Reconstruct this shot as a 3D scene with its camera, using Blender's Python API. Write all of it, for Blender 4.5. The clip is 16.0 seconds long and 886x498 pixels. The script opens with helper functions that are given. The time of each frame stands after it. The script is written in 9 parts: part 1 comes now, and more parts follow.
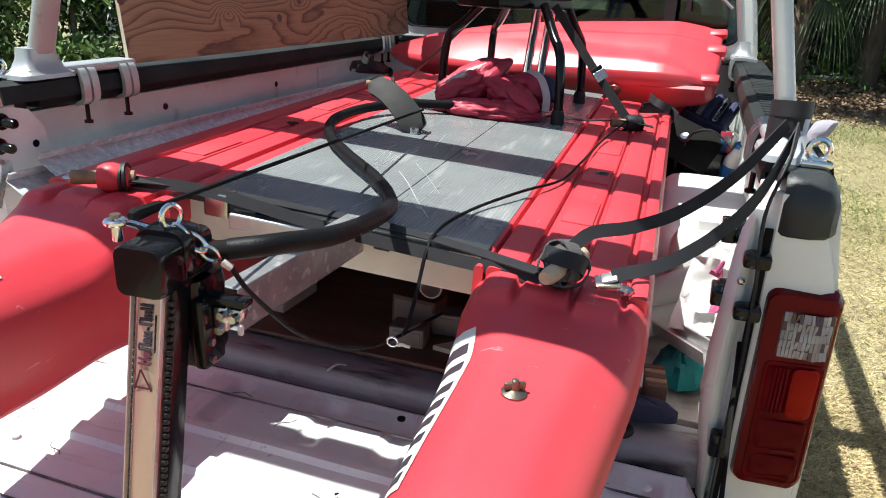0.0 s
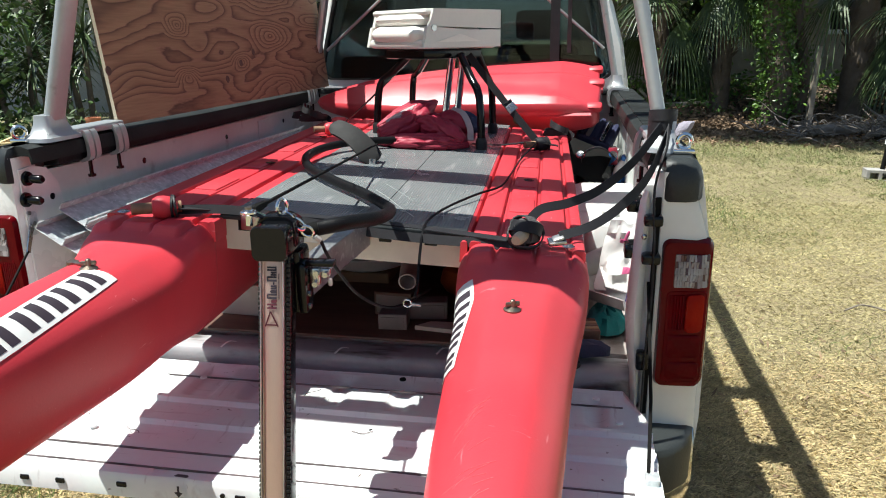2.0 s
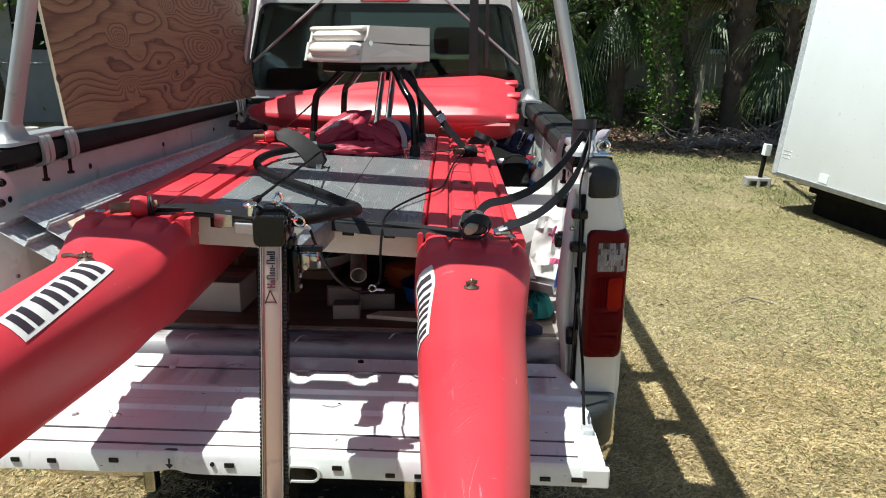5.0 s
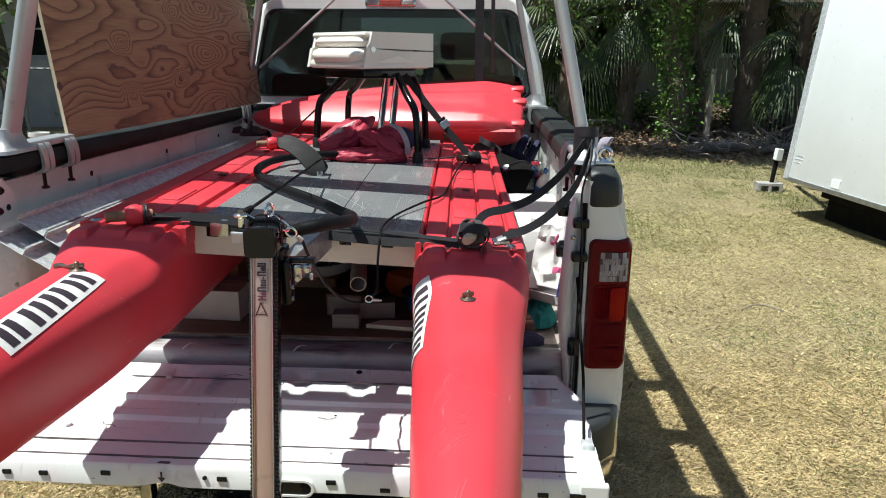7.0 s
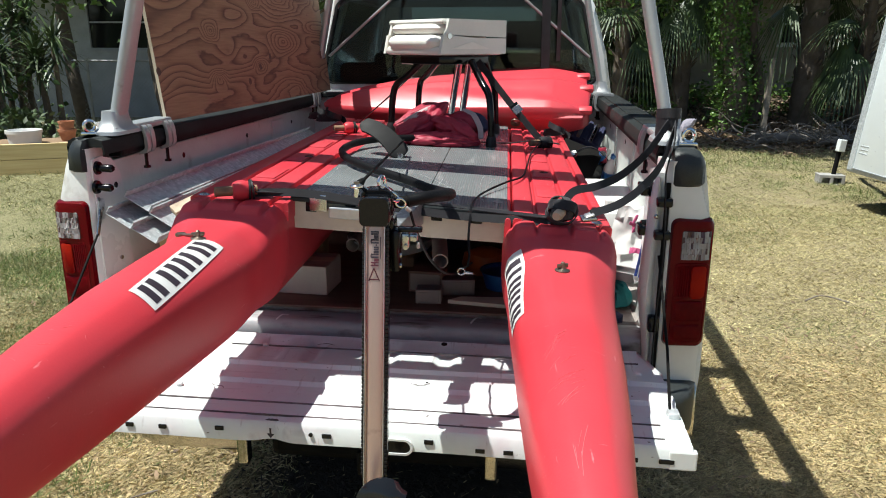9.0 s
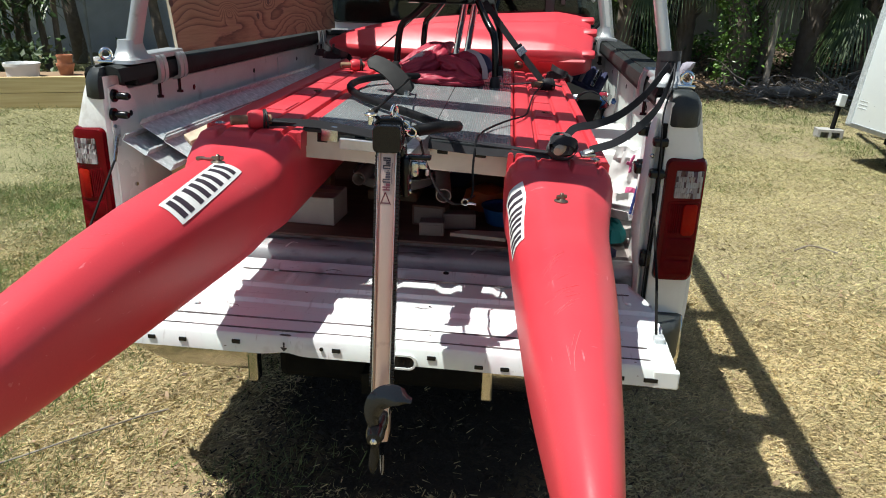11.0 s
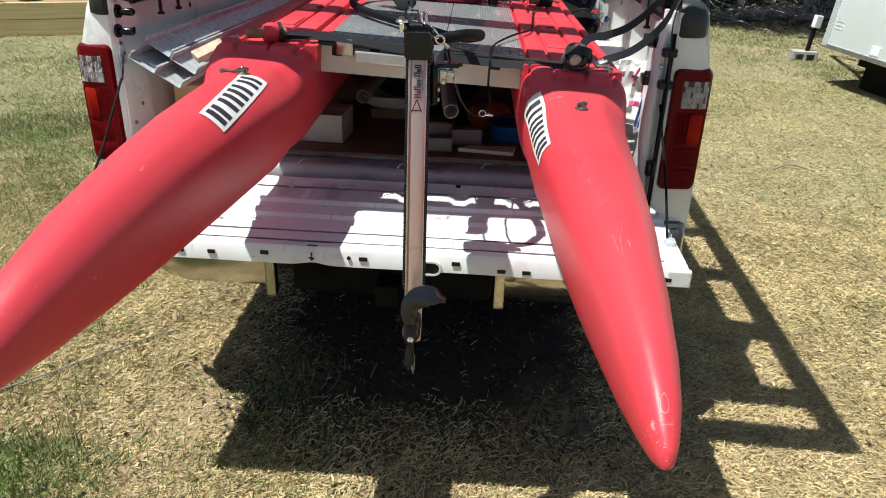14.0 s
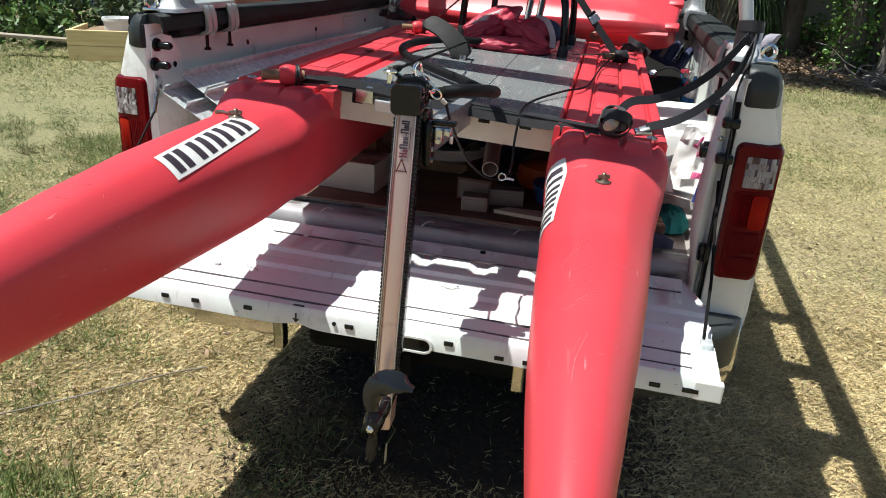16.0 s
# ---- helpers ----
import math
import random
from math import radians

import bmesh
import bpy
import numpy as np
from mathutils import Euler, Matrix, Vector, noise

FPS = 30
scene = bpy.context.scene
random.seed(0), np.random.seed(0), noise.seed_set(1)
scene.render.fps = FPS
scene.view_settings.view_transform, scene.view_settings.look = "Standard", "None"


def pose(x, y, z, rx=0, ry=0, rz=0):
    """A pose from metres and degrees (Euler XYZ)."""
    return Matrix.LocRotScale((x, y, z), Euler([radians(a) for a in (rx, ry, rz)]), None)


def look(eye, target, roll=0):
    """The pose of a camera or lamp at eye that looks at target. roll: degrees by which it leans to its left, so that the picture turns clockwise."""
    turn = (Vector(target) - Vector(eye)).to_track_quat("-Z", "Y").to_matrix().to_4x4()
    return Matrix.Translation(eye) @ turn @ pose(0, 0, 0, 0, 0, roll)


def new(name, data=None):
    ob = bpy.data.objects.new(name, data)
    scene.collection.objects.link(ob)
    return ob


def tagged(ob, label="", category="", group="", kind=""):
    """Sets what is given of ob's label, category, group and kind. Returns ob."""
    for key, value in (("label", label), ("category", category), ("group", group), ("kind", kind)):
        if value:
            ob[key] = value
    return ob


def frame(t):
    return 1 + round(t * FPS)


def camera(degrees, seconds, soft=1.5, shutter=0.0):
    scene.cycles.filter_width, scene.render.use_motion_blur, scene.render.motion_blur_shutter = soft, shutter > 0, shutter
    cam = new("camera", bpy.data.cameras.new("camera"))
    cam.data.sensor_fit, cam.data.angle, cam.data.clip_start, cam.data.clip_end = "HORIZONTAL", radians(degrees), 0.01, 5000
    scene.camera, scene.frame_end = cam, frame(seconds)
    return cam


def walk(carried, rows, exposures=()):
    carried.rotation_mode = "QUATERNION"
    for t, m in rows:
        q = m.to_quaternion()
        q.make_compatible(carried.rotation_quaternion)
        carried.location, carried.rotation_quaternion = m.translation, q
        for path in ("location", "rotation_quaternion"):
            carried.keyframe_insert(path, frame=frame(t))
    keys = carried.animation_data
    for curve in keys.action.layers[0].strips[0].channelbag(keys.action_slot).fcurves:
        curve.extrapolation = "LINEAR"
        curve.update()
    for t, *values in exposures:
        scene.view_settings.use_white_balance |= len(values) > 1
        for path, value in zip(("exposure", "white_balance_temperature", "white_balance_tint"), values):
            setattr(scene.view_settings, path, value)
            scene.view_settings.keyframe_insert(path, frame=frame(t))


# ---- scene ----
cam = camera(63.0, 16.0, 1.0)
PATH = [
    (0, (0.708, -1.291, 1.753), (0.11, 0.489, 1.064), 2.6),
    (0.5, (0.78, -1.344, 1.747), (0.022, 0.369, 1.047), 1.0),
    (1, (0.712, -1.525, 1.742), (0.3, 0.31, 1.061), 1.0),
    (1.5, (0.614, -1.705, 1.758), (0.438, 0.189, 1.14), 1.1),
    (2, (0.646, -1.782, 1.764), (0.306, 0.108, 1.204), -0.6),
    (2.5, (0.738, -1.878, 1.767), (0.411, 0.027, 1.254), 0.2),
    (3, (0.729, -1.92, 1.763), (0.476, -0.002, 1.257), 0.1),
    (3.5, (0.604, -2.016, 1.781), (0.442, -0.081, 1.301), -1.3),
    (4, (0.538, -2.051, 1.776), (0.448, -0.124, 1.247), -0.4),
    (6.5, (0.574, -1.982, 1.782), (0.48, -0.055, 1.255), 1.3),
    (7, (0.578, -1.993, 1.784), (0.468, -0.065, 1.265), 0.4),
    (7.5, (0.553, -2.011, 1.782), (0.43, -0.083, 1.261), -0.1),
    (8, (0.505, -2.047, 1.777), (0.32, -0.122, 1.266), 0.4),
    (8.5, (0.472, -2.077, 1.767), (0.246, -0.16, 1.241), 0.0),
    (11, (0.458, -2.208, 1.745), (0.246, -0.338, 1.069), 1.7),
    (11.5, (0.37, -2.334, 1.712), (0.301, -0.509, 0.897), 1.2),
    (12, (0.327, -2.346, 1.704), (0.229, -0.538, 0.855), 1.1),
    (12.5, (0.322, -2.315, 1.705), (0.208, -0.508, 0.856), 2.0),
    (13, (0.324, -2.301, 1.707), (0.201, -0.499, 0.848), 2.1),
    (13.5, (0.323, -2.302, 1.708), (0.205, -0.505, 0.837), 2.6),
    (14, (0.332, -2.301, 1.708), (0.213, -0.493, 0.861), 1.7),
    (14.5, (0.346, -2.301, 1.713), (0.228, -0.474, 0.906), 1.0),
    (15, (0.354, -2.311, 1.716), (0.232, -0.483, 0.916), 0.9),
    (15.5, (0.418, -2.24, 1.713), (0.175, -0.405, 0.957), 0.8),
    (16, (0.562, -2.041, 1.702), (0.142, -0.235, 0.951), 3.5),
]
EXPOSURE = [(0, 0.69), (0.5, 0.68), (1, 0.57), (1.5, 0.45), (2, 0.39), (2.5, 0.39), (3, 0.41), (3.5, 0.34), (4, 0.29), (7, 0.21), (8.5, 0.20), (11, 0.24), (12.5, 0.27), (14.5, 0.26), (16, 0.29)]
walk(cam, [(t, look(eye, target, roll)) for t, eye, target, roll in PATH], [(t, stops, 6150, 4) for t, stops in EXPOSURE])

# ---- daylight ----
SUN_WAY = Vector((-0.36, -0.16, 1.0)).normalized()  # towards the sun
world = bpy.data.worlds.new("sky")
scene.world = world
world.use_nodes = True
wn = world.node_tree
sky = wn.nodes.new("ShaderNodeTexSky")
sky.sky_type, sky.sun_disc = "NISHITA", False
sky.sun_elevation = math.asin(SUN_WAY.z)
sky.sun_rotation = math.atan2(SUN_WAY.x, SUN_WAY.y)
wn.links.new(sky.outputs[0], wn.nodes["Background"].inputs[0])
wn.nodes["Background"].inputs[1].default_value = 0.077
sun = new("sun", bpy.data.lights.new("sun", "SUN"))
sun.data.energy, sun.data.angle, sun.data.color = 6.3, radians(0.53), (1.0, 0.955, 0.88)
sun.matrix_world = SUN_WAY.to_track_quat("Z", "Y").to_matrix().to_4x4()

# ---- tools ----
TAU = 2 * math.pi


def part(name, bm, material, parent=None, label="", smooth=False):
    """One mesh object out of a bmesh, under a thing or a part."""
    me = bpy.data.meshes.new(name)
    bmesh.ops.recalc_face_normals(bm, faces=bm.faces[:])
    bm.to_mesh(me)
    bm.free()
    for m in material if isinstance(material, (list, tuple)) else [material]:
        me.materials.append(m)
    if smooth:
        me.polygons.foreach_set("use_smooth", [True] * len(me.polygons))
        if smooth != "all":
            me.set_sharp_from_angle(angle=radians(38))
    ob = new(name, me)
    ob.parent = parent
    return tagged(ob, label)


def soup(name, verts, faces, material, parent=None, label="", smooth=False):
    """One mesh object out of lists of corners and faces."""
    me = bpy.data.meshes.new(name)
    me.from_pydata(verts, [], faces)
    me.materials.append(material)
    if smooth:
        me.polygons.foreach_set("use_smooth", [True] * len(me.polygons))
    ob = new(name, me)
    ob.parent = parent
    return tagged(ob, label)


def thing(name, label, category, m=None, group="", kind=""):
    ob = new(name)
    ob.empty_display_size = 0.05
    if m is not None:
        ob.matrix_world = m
    return tagged(ob, label, category, group, kind)


def box(bm, x0, x1, y0, y1, z0, z1, bevel=0.0, m=None, index=0, seg=2):
    mat = Matrix.Translation(((x0 + x1) / 2, (y0 + y1) / 2, (z0 + z1) / 2)) @ Matrix.Diagonal((x1 - x0, y1 - y0, z1 - z0, 1))
    made = bmesh.ops.create_cube(bm, size=1, matrix=(m @ mat) if m else mat)["verts"]
    faces = {f for v in made for f in v.link_faces}
    for f in faces:
        f.material_index = index
    if bevel:
        edges = {e for f in faces for e in f.edges}
        res = bmesh.ops.bevel(bm, geom=list(edges), offset=bevel, segments=seg, profile=0.5, affect="EDGES")
        for f in res["faces"]:
            f.material_index = index
    return bm


def B():
    return bmesh.new()


def one_box(*a, **k):
    return box(B(), *a, **k)


def curve(points, steps=6):
    """A smooth line through the points."""
    p = [Vector(q) for q in points]
    p = [2 * p[0] - p[1], *p, 2 * p[-1] - p[-2]]
    out = []
    for a, b, c, d in zip(p, p[1:], p[2:], p[3:]):
        for n in range(steps):
            t = n / steps
            out.append(0.5 * (2 * b + (c - a) * t + (2 * a - 5 * b + 4 * c - d) * t * t + (3 * b - a - 3 * c + d) * t**3))
    return out + [p[-2]]


def frames(pts):
    """Ways and two crossing directions along a line."""
    pts = [Vector(p) for p in pts]
    ways = [(b - a).normalized() for a, b in zip(pts, pts[1:])]
    ways = [ways[0]] + [(a + b).normalized() if (a + b).length > 1e-6 else b for a, b in zip(ways, ways[1:])] + [ways[-1]]
    side = ways[0].orthogonal().normalized()
    out = []
    for p, w in zip(pts, ways):
        side = (side - w * side.dot(w)).normalized()
        out.append((p, w, side, w.cross(side)))
    return out


def loft(bm, rings, caps=True, closed=True, index=0):
    """Skin rings of equally many points."""
    rows = [[bm.verts.new(p) for p in ring] for ring in rings]
    n = len(rows[0])
    for a, b in zip(rows, rows[1:]):
        for i in range(n if closed else n - 1):
            f = bm.faces.new((a[i], a[(i + 1) % n], b[(i + 1) % n], b[i]))
            f.material_index = index
    if caps and closed:
        bm.faces.new(rows[0]).material_index = index
        bm.faces.new(rows[-1][::-1]).material_index = index
    return bm


def tube(bm, pts, r, n=10, caps=True, index=0):
    fr = frames(pts)
    rs = r if isinstance(r, (list, tuple)) else [r] * len(fr)
    rings = [[p + q * (s * math.cos(TAU * i / n) + c * math.sin(TAU * i / n)) for i in range(n)] for (p, w, s, c), q in zip(fr, rs)]
    return loft(bm, rings, caps, True, index)


def ribbon(bm, pts, side, width, thick=0.002, index=0):
    """A flat band along a line; side: the way across it, one or one for each point."""
    pts = [Vector(p) for p in pts]
    sides = [Vector(s) for s in side] if isinstance(side, list) else [Vector(side)] * len(pts)
    rings = []
    for (p, w, _, _), s in zip(frames(pts), sides):
        s = (s - w * s.dot(w)).normalized() * width / 2
        u = w.cross(s).normalized() * thick / 2
        rings.append([p - s - u, p + s - u, p + s + u, p - s + u])
    return loft(bm, rings, True, True, index)


def lathe(bm, profile, n=20, m=None, index=0):
    """Turn a profile of (radius, height) round z."""
    m = m or Matrix()
    rings = [[m @ Vector((max(r, 1e-4) * math.cos(TAU * i / n), max(r, 1e-4) * math.sin(TAU * i / n), z)) for i in range(n)] for r, z in profile]
    return loft(bm, rings, True, True, index)


def prism(bm, outline, lo, hi, m=None, index=0):
    """A flat outline (x, y), thick from lo to hi along z."""
    m = m or Matrix()
    return loft(bm, [[m @ Vector((x, y, lo)) for x, y in outline], [m @ Vector((x, y, hi)) for x, y in outline]], True, True, index)


def plate_with_hole(bm, outer, inner, lo, hi, m=None):
    """A plate between two outlines of equally many points."""
    m = m or Matrix()
    put = lambda ring, z: [bm.verts.new(m @ Vector((x, y, z))) for x, y in ring]
    a, b, c, d = put(outer, lo), put(inner, lo), put(inner, hi), put(outer, hi)
    n = len(a)
    for p, q in ((a, b), (b, c), (c, d), (d, a)):
        for i in range(n):
            bm.faces.new((p[i], p[(i + 1) % n], q[(i + 1) % n], q[i]))
    return bm


def rounded(x0, x1, y0, y1, r, n=5):
    out = []
    for cx, cy, a in ((x1 - r, y1 - r, 0), (x0 + r, y1 - r, 90), (x0 + r, y0 + r, 180), (x1 - r, y0 + r, 270)):
        out += [(cx + r * math.cos(radians(a + 90 * i / n)), cy + r * math.sin(radians(a + 90 * i / n))) for i in range(n + 1)]
    return out


# ---- materials ----
def mat(name, color, rough=0.5, metal=0.0, vary=0.12, scale=6.0, fine=60.0, bump=0.1, tint=None, spread=(0.35, 0.65), coat=0.0, stretch=(1, 1, 1), island=0.0, thing_vary=0.0, spec=0.5):
    """A painted or raw surface: a base colour, patches of a second colour (tint), fine grain and relief."""
    m = bpy.data.materials.new(name)
    m.use_nodes = True
    nt = m.node_tree
    N, L = nt.nodes.new, nt.links.new
    p = nt.nodes["Principled BSDF"]
    tc = N("ShaderNodeTexCoord")
    mp = N("ShaderNodeMapping")
    mp.inputs["Scale"].default_value = stretch
    L(tc.outputs["Object"], mp.inputs[0])
    big, small = N("ShaderNodeTexNoise"), N("ShaderNodeTexNoise")
    big.inputs["Scale"].default_value, big.inputs["Detail"].default_value = scale, 5
    small.inputs["Scale"].default_value, small.inputs["Detail"].default_value = fine, 4
    L(mp.outputs[0], big.inputs[0]), L(mp.outputs[0], small.inputs[0])
    ramp = N("ShaderNodeMapRange")
    ramp.inputs[1].default_value, ramp.inputs[2].default_value = spread
    L(big.outputs[0], ramp.inputs[0])
    mix = N("ShaderNodeMix")
    mix.data_type = "RGBA"
    c2 = tint or tuple(v * (1 - 2 * vary) for v in color)
    mix.inputs[6].default_value, mix.inputs[7].default_value = (*color, 1), (*c2, 1)
    L(ramp.outputs[0], mix.inputs[0])
    hsv = N("ShaderNodeHueSaturation")
    val = N("ShaderNodeMapRange")
    val.inputs[3].default_value, val.inputs[4].default_value = 1 - vary, 1 + vary
    L(small.outputs[0], val.inputs[0])
    last = val.outputs[0]
    if island or thing_vary:
        rnd = N("ShaderNodeNewGeometry").outputs["Random Per Island"] if island else N("ShaderNodeObjectInfo").outputs["Random"]
        r = N("ShaderNodeMapRange")
        k = island or thing_vary
        r.inputs[3].default_value, r.inputs[4].default_value = 1 - k, 1 + k
        L(rnd, r.inputs[0])
        mul = N("ShaderNodeMath")
        mul.operation = "MULTIPLY"
        L(last, mul.inputs[0]), L(r.outputs[0], mul.inputs[1])
        last = mul.outputs[0]
    L(last, hsv.inputs["Value"])
    L(mix.outputs[2], hsv.inputs["Color"])
    L(hsv.outputs[0], p.inputs["Base Color"])
    rr = N("ShaderNodeMapRange")
    rr.inputs[3].default_value, rr.inputs[4].default_value = max(rough - 0.12, 0.02), min(rough + 0.12, 1)
    L(big.outputs[0], rr.inputs[0])
    L(rr.outputs[0], p.inputs["Roughness"])
    p.inputs["Metallic"].default_value = metal
    p.inputs["Coat Weight"].default_value = coat
    p.inputs["Specular IOR Level"].default_value = spec
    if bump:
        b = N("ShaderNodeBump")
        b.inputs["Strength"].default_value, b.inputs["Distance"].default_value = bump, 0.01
        L(small.outputs[0], b.inputs["Height"])
        L(b.outputs[0], p.inputs["Normal"])
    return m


def over(m, color, scale, lo, hi, stretch=(1, 1, 1), rough=None, detail=6.0, kind="noise", distort=0.0):
    """Lay worn or dirty marks of another colour over a material."""
    nt = m.node_tree
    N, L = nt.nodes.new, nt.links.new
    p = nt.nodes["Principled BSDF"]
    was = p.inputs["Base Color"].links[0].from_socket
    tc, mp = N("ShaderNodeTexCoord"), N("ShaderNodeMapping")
    mp.inputs["Scale"].default_value = stretch
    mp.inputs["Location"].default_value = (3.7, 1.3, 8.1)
    L(tc.outputs["Object"], mp.inputs[0])
    tex = N("ShaderNodeTexNoise" if kind == "noise" else "ShaderNodeTexVoronoi")
    tex.inputs["Scale"].default_value = scale
    if kind == "noise":
        tex.inputs["Detail"].default_value = detail
        tex.inputs["Distortion"].default_value = distort
    L(mp.outputs[0], tex.inputs[0])
    r = N("ShaderNodeMapRange")
    r.inputs[1].default_value, r.inputs[2].default_value = lo, hi
    L(tex.outputs[0], r.inputs[0])
    mix = N("ShaderNodeMix")
    mix.data_type = "RGBA"
    L(r.outputs[0], mix.inputs[0]), L(was, mix.inputs[6])
    mix.inputs[7].default_value = (*color, 1)
    L(mix.outputs[2], p.inputs["Base Color"])
    return m


RED = over(mat("red_polyethylene", (0.60, 0.038, 0.054), 0.42, vary=0.05, scale=2.5, fine=220, bump=0.035, tint=(0.53, 0.052, 0.066), spec=0.36), (0.74, 0.26, 0.28), 34, 0.70, 0.80, (3.2, 0.35, 3.2))
over(RED, (0.74, 0.28, 0.30), 26, 0.71, 0.80, (0.5, 2.5, 1.5), distort=1.5)
GLOSSRED = mat("glossy_red_polyethylene", (0.58, 0.038, 0.054), 0.31, vary=0.05, scale=2.5, fine=220, bump=0.03, tint=(0.51, 0.05, 0.064), spec=0.55)
WHITE = over(mat("white_truck_paint", (0.83, 0.84, 0.83), 0.28, vary=0.03, scale=3, fine=40, bump=0.01, tint=(0.70, 0.69, 0.67), coat=0.4), (0.42, 0.38, 0.33), 9, 0.66, 0.85)
# base is low in red to offset light bounced off the hulls
GATE = over(mat("scratched_tailgate_paint", (0.70, 0.75, 0.73), 0.36, vary=0.04, scale=5, fine=55, bump=0.02, tint=(0.70, 0.68, 0.70)), (0.10, 0.07, 0.06), 60, 0.72, 0.77, (0.6, 2.2, 1))
over(GATE, (0.60, 0.47, 0.52), 3.2, 0.58, 0.74, (1, 1.6, 1), distort=0.8)
over(GATE, (0.46, 0.42, 0.43), 12, 0.62, 0.78, (0.35, 5, 1))
over(GATE, (0.50, 0.47, 0.47), 16, 0.64, 0.76, (4, 0.5, 1))
over(GATE, (0.14, 0.10, 0.09), 44, 0.70, 0.75, (1, 1.4, 1), distort=0.6)
SOIL = mat("leafy_soil", (0.13, 0.09, 0.055), 0.95, vary=0.3, scale=2, fine=40, bump=1.0, tint=(0.08, 0.06, 0.04))
# base leans green to cancel the hulls' red bounce light on the wall
BEDWALL = over(mat("worn_wall_paint_bounce_offset", (0.65, 0.70, 0.665), 0.42, vary=0.06, scale=4, fine=50, bump=0.05, tint=(0.57, 0.61, 0.58)), (0.30, 0.29, 0.27), 11, 0.66, 0.82)
BED = over(mat("worn_bed_paint", (0.76, 0.76, 0.74), 0.42, vary=0.06, scale=4, fine=50, bump=0.05, tint=(0.68, 0.67, 0.65)), (0.24, 0.22, 0.19), 11, 0.62, 0.78)
SILL = over(mat("dusty_sill_paint", (0.40, 0.39, 0.40), 0.45, vary=0.08, scale=6, fine=70, bump=0.06, tint=(0.30, 0.29, 0.30)), (0.08, 0.06, 0.05), 14, 0.58, 0.72, (0.4, 2, 1))
BEDFLOOR = over(mat("dirty_bed_floor", (0.42, 0.39, 0.37), 0.55, vary=0.12, scale=7, fine=70, bump=0.12, tint=(0.30, 0.26, 0.24)), (0.10, 0.065, 0.05), 10, 0.55, 0.72)
BLACKP = mat("black_plastic", (0.006, 0.006, 0.007), 0.15, vary=0.12, scale=9, fine=140, bump=0.012, spec=0.30)
CAPP = mat("weathered_black_plastic", (0.018, 0.021, 0.022), 0.42, vary=0.15, scale=6, fine=160, bump=0.10, tint=(0.034, 0.038, 0.038), spec=0.32)
RAILP = mat("matt_black_rail_plastic", (0.018, 0.020, 0.020), 0.6, vary=0.15, scale=6, fine=160, bump=0.10, tint=(0.030, 0.033, 0.032), spec=0.10)
RUBBER = mat("black_rubber", (0.009, 0.009, 0.010), 0.6, vary=0.12, scale=12, fine=120, bump=0.1)
FOAM = mat("black_foam_sleeve", (0.007, 0.007, 0.008), 0.5, vary=0.1, scale=20, fine=260, bump=0.12, spec=0.14)
WEB = mat("black_webbing", (0.018, 0.017, 0.020), 0.62, vary=0.12, scale=30, fine=700, bump=0.12, spec=0.35)
GREYWEB = mat("faded_grey_webbing", (0.085, 0.078, 0.080), 0.75, vary=0.12, scale=25, fine=480, bump=0.5)
LILAC = mat("faded_lilac_webbing", (0.40, 0.37, 0.44), 0.7, vary=0.12, scale=25, fine=400, bump=0.4)
PINKPRINT = mat("pink_print", (0.55, 0.10, 0.24), 0.5, vary=0.1, bump=0)
MILL = mat("scuffed_aluminium", (0.66, 0.67, 0.68), 0.42, 1.0, vary=0.10, scale=14, fine=90, bump=0.06)
RACK = over(mat("grey_rack_aluminium", (0.46, 0.475, 0.48), 0.42, 0.55, vary=0.06, scale=5, fine=90, bump=0.03), (0.25, 0.23, 0.22), 18, 0.66, 0.8)
CHROME = mat("chrome", (0.82, 0.82, 0.82), 0.10, 1.0, vary=0.03, scale=6, fine=40, bump=0.0)
OLDCHROME = over(mat("worn_chrome", (0.66, 0.64, 0.61), 0.13, 1.0, vary=0.08, scale=7, fine=60, bump=0.06), (0.30, 0.26, 0.20), 16, 0.62, 0.76)
GALV = over(mat("galvanised_steel", (0.64, 0.67, 0.68), 0.40, 0.30, vary=0.10, scale=40, fine=200, bump=0.04, tint=(0.44, 0.47, 0.48)), (0.74, 0.77, 0.78), 55, 0.56, 0.70, detail=2.0)
DULLTUBE = over(mat("dull_zinc_tube", (0.34, 0.345, 0.35), 0.36, 0.55, vary=0.10, scale=24, fine=160, bump=0.04, tint=(0.24, 0.24, 0.245)), (0.50, 0.51, 0.52), 50, 0.58, 0.68)
STEEL = mat("zinc_hardware", (0.55, 0.55, 0.55), 0.25, 1.0, vary=0.08, scale=20, fine=90, bump=0.03)
BRASS = mat("old_brass", (0.25, 0.21, 0.17), 0.36, 0.85, vary=0.15, scale=30, fine=90, bump=0.06)
SILVERLEG = over(mat("copper_tinted_silver_panel", (0.60, 0.43, 0.375), 0.36, 0.75, vary=0.05, scale=4, fine=200, bump=0.02, stretch=(3, 3, 0.3)), (0.35, 0.24, 0.21), 20, 0.66, 0.8)
MARK_DK = mat("dark_print", (0.03, 0.02, 0.03), 0.6, vary=0.05, bump=0)
MARK_RD = mat("red_print", (0.10, 0.015, 0.03), 0.6, vary=0.05, bump=0)
DECAL = over(mat("white_vinyl_label", (0.74, 0.74, 0.71), 0.45, vary=0.04, scale=12, fine=90, bump=0.02), (0.5, 0.47, 0.42), 24, 0.62, 0.75)
CREAM = mat("cream_trim_board", (0.66, 0.61, 0.50), 0.5, vary=0.06, scale=6, fine=60, bump=0.03, tint=(0.56, 0.50, 0.40))
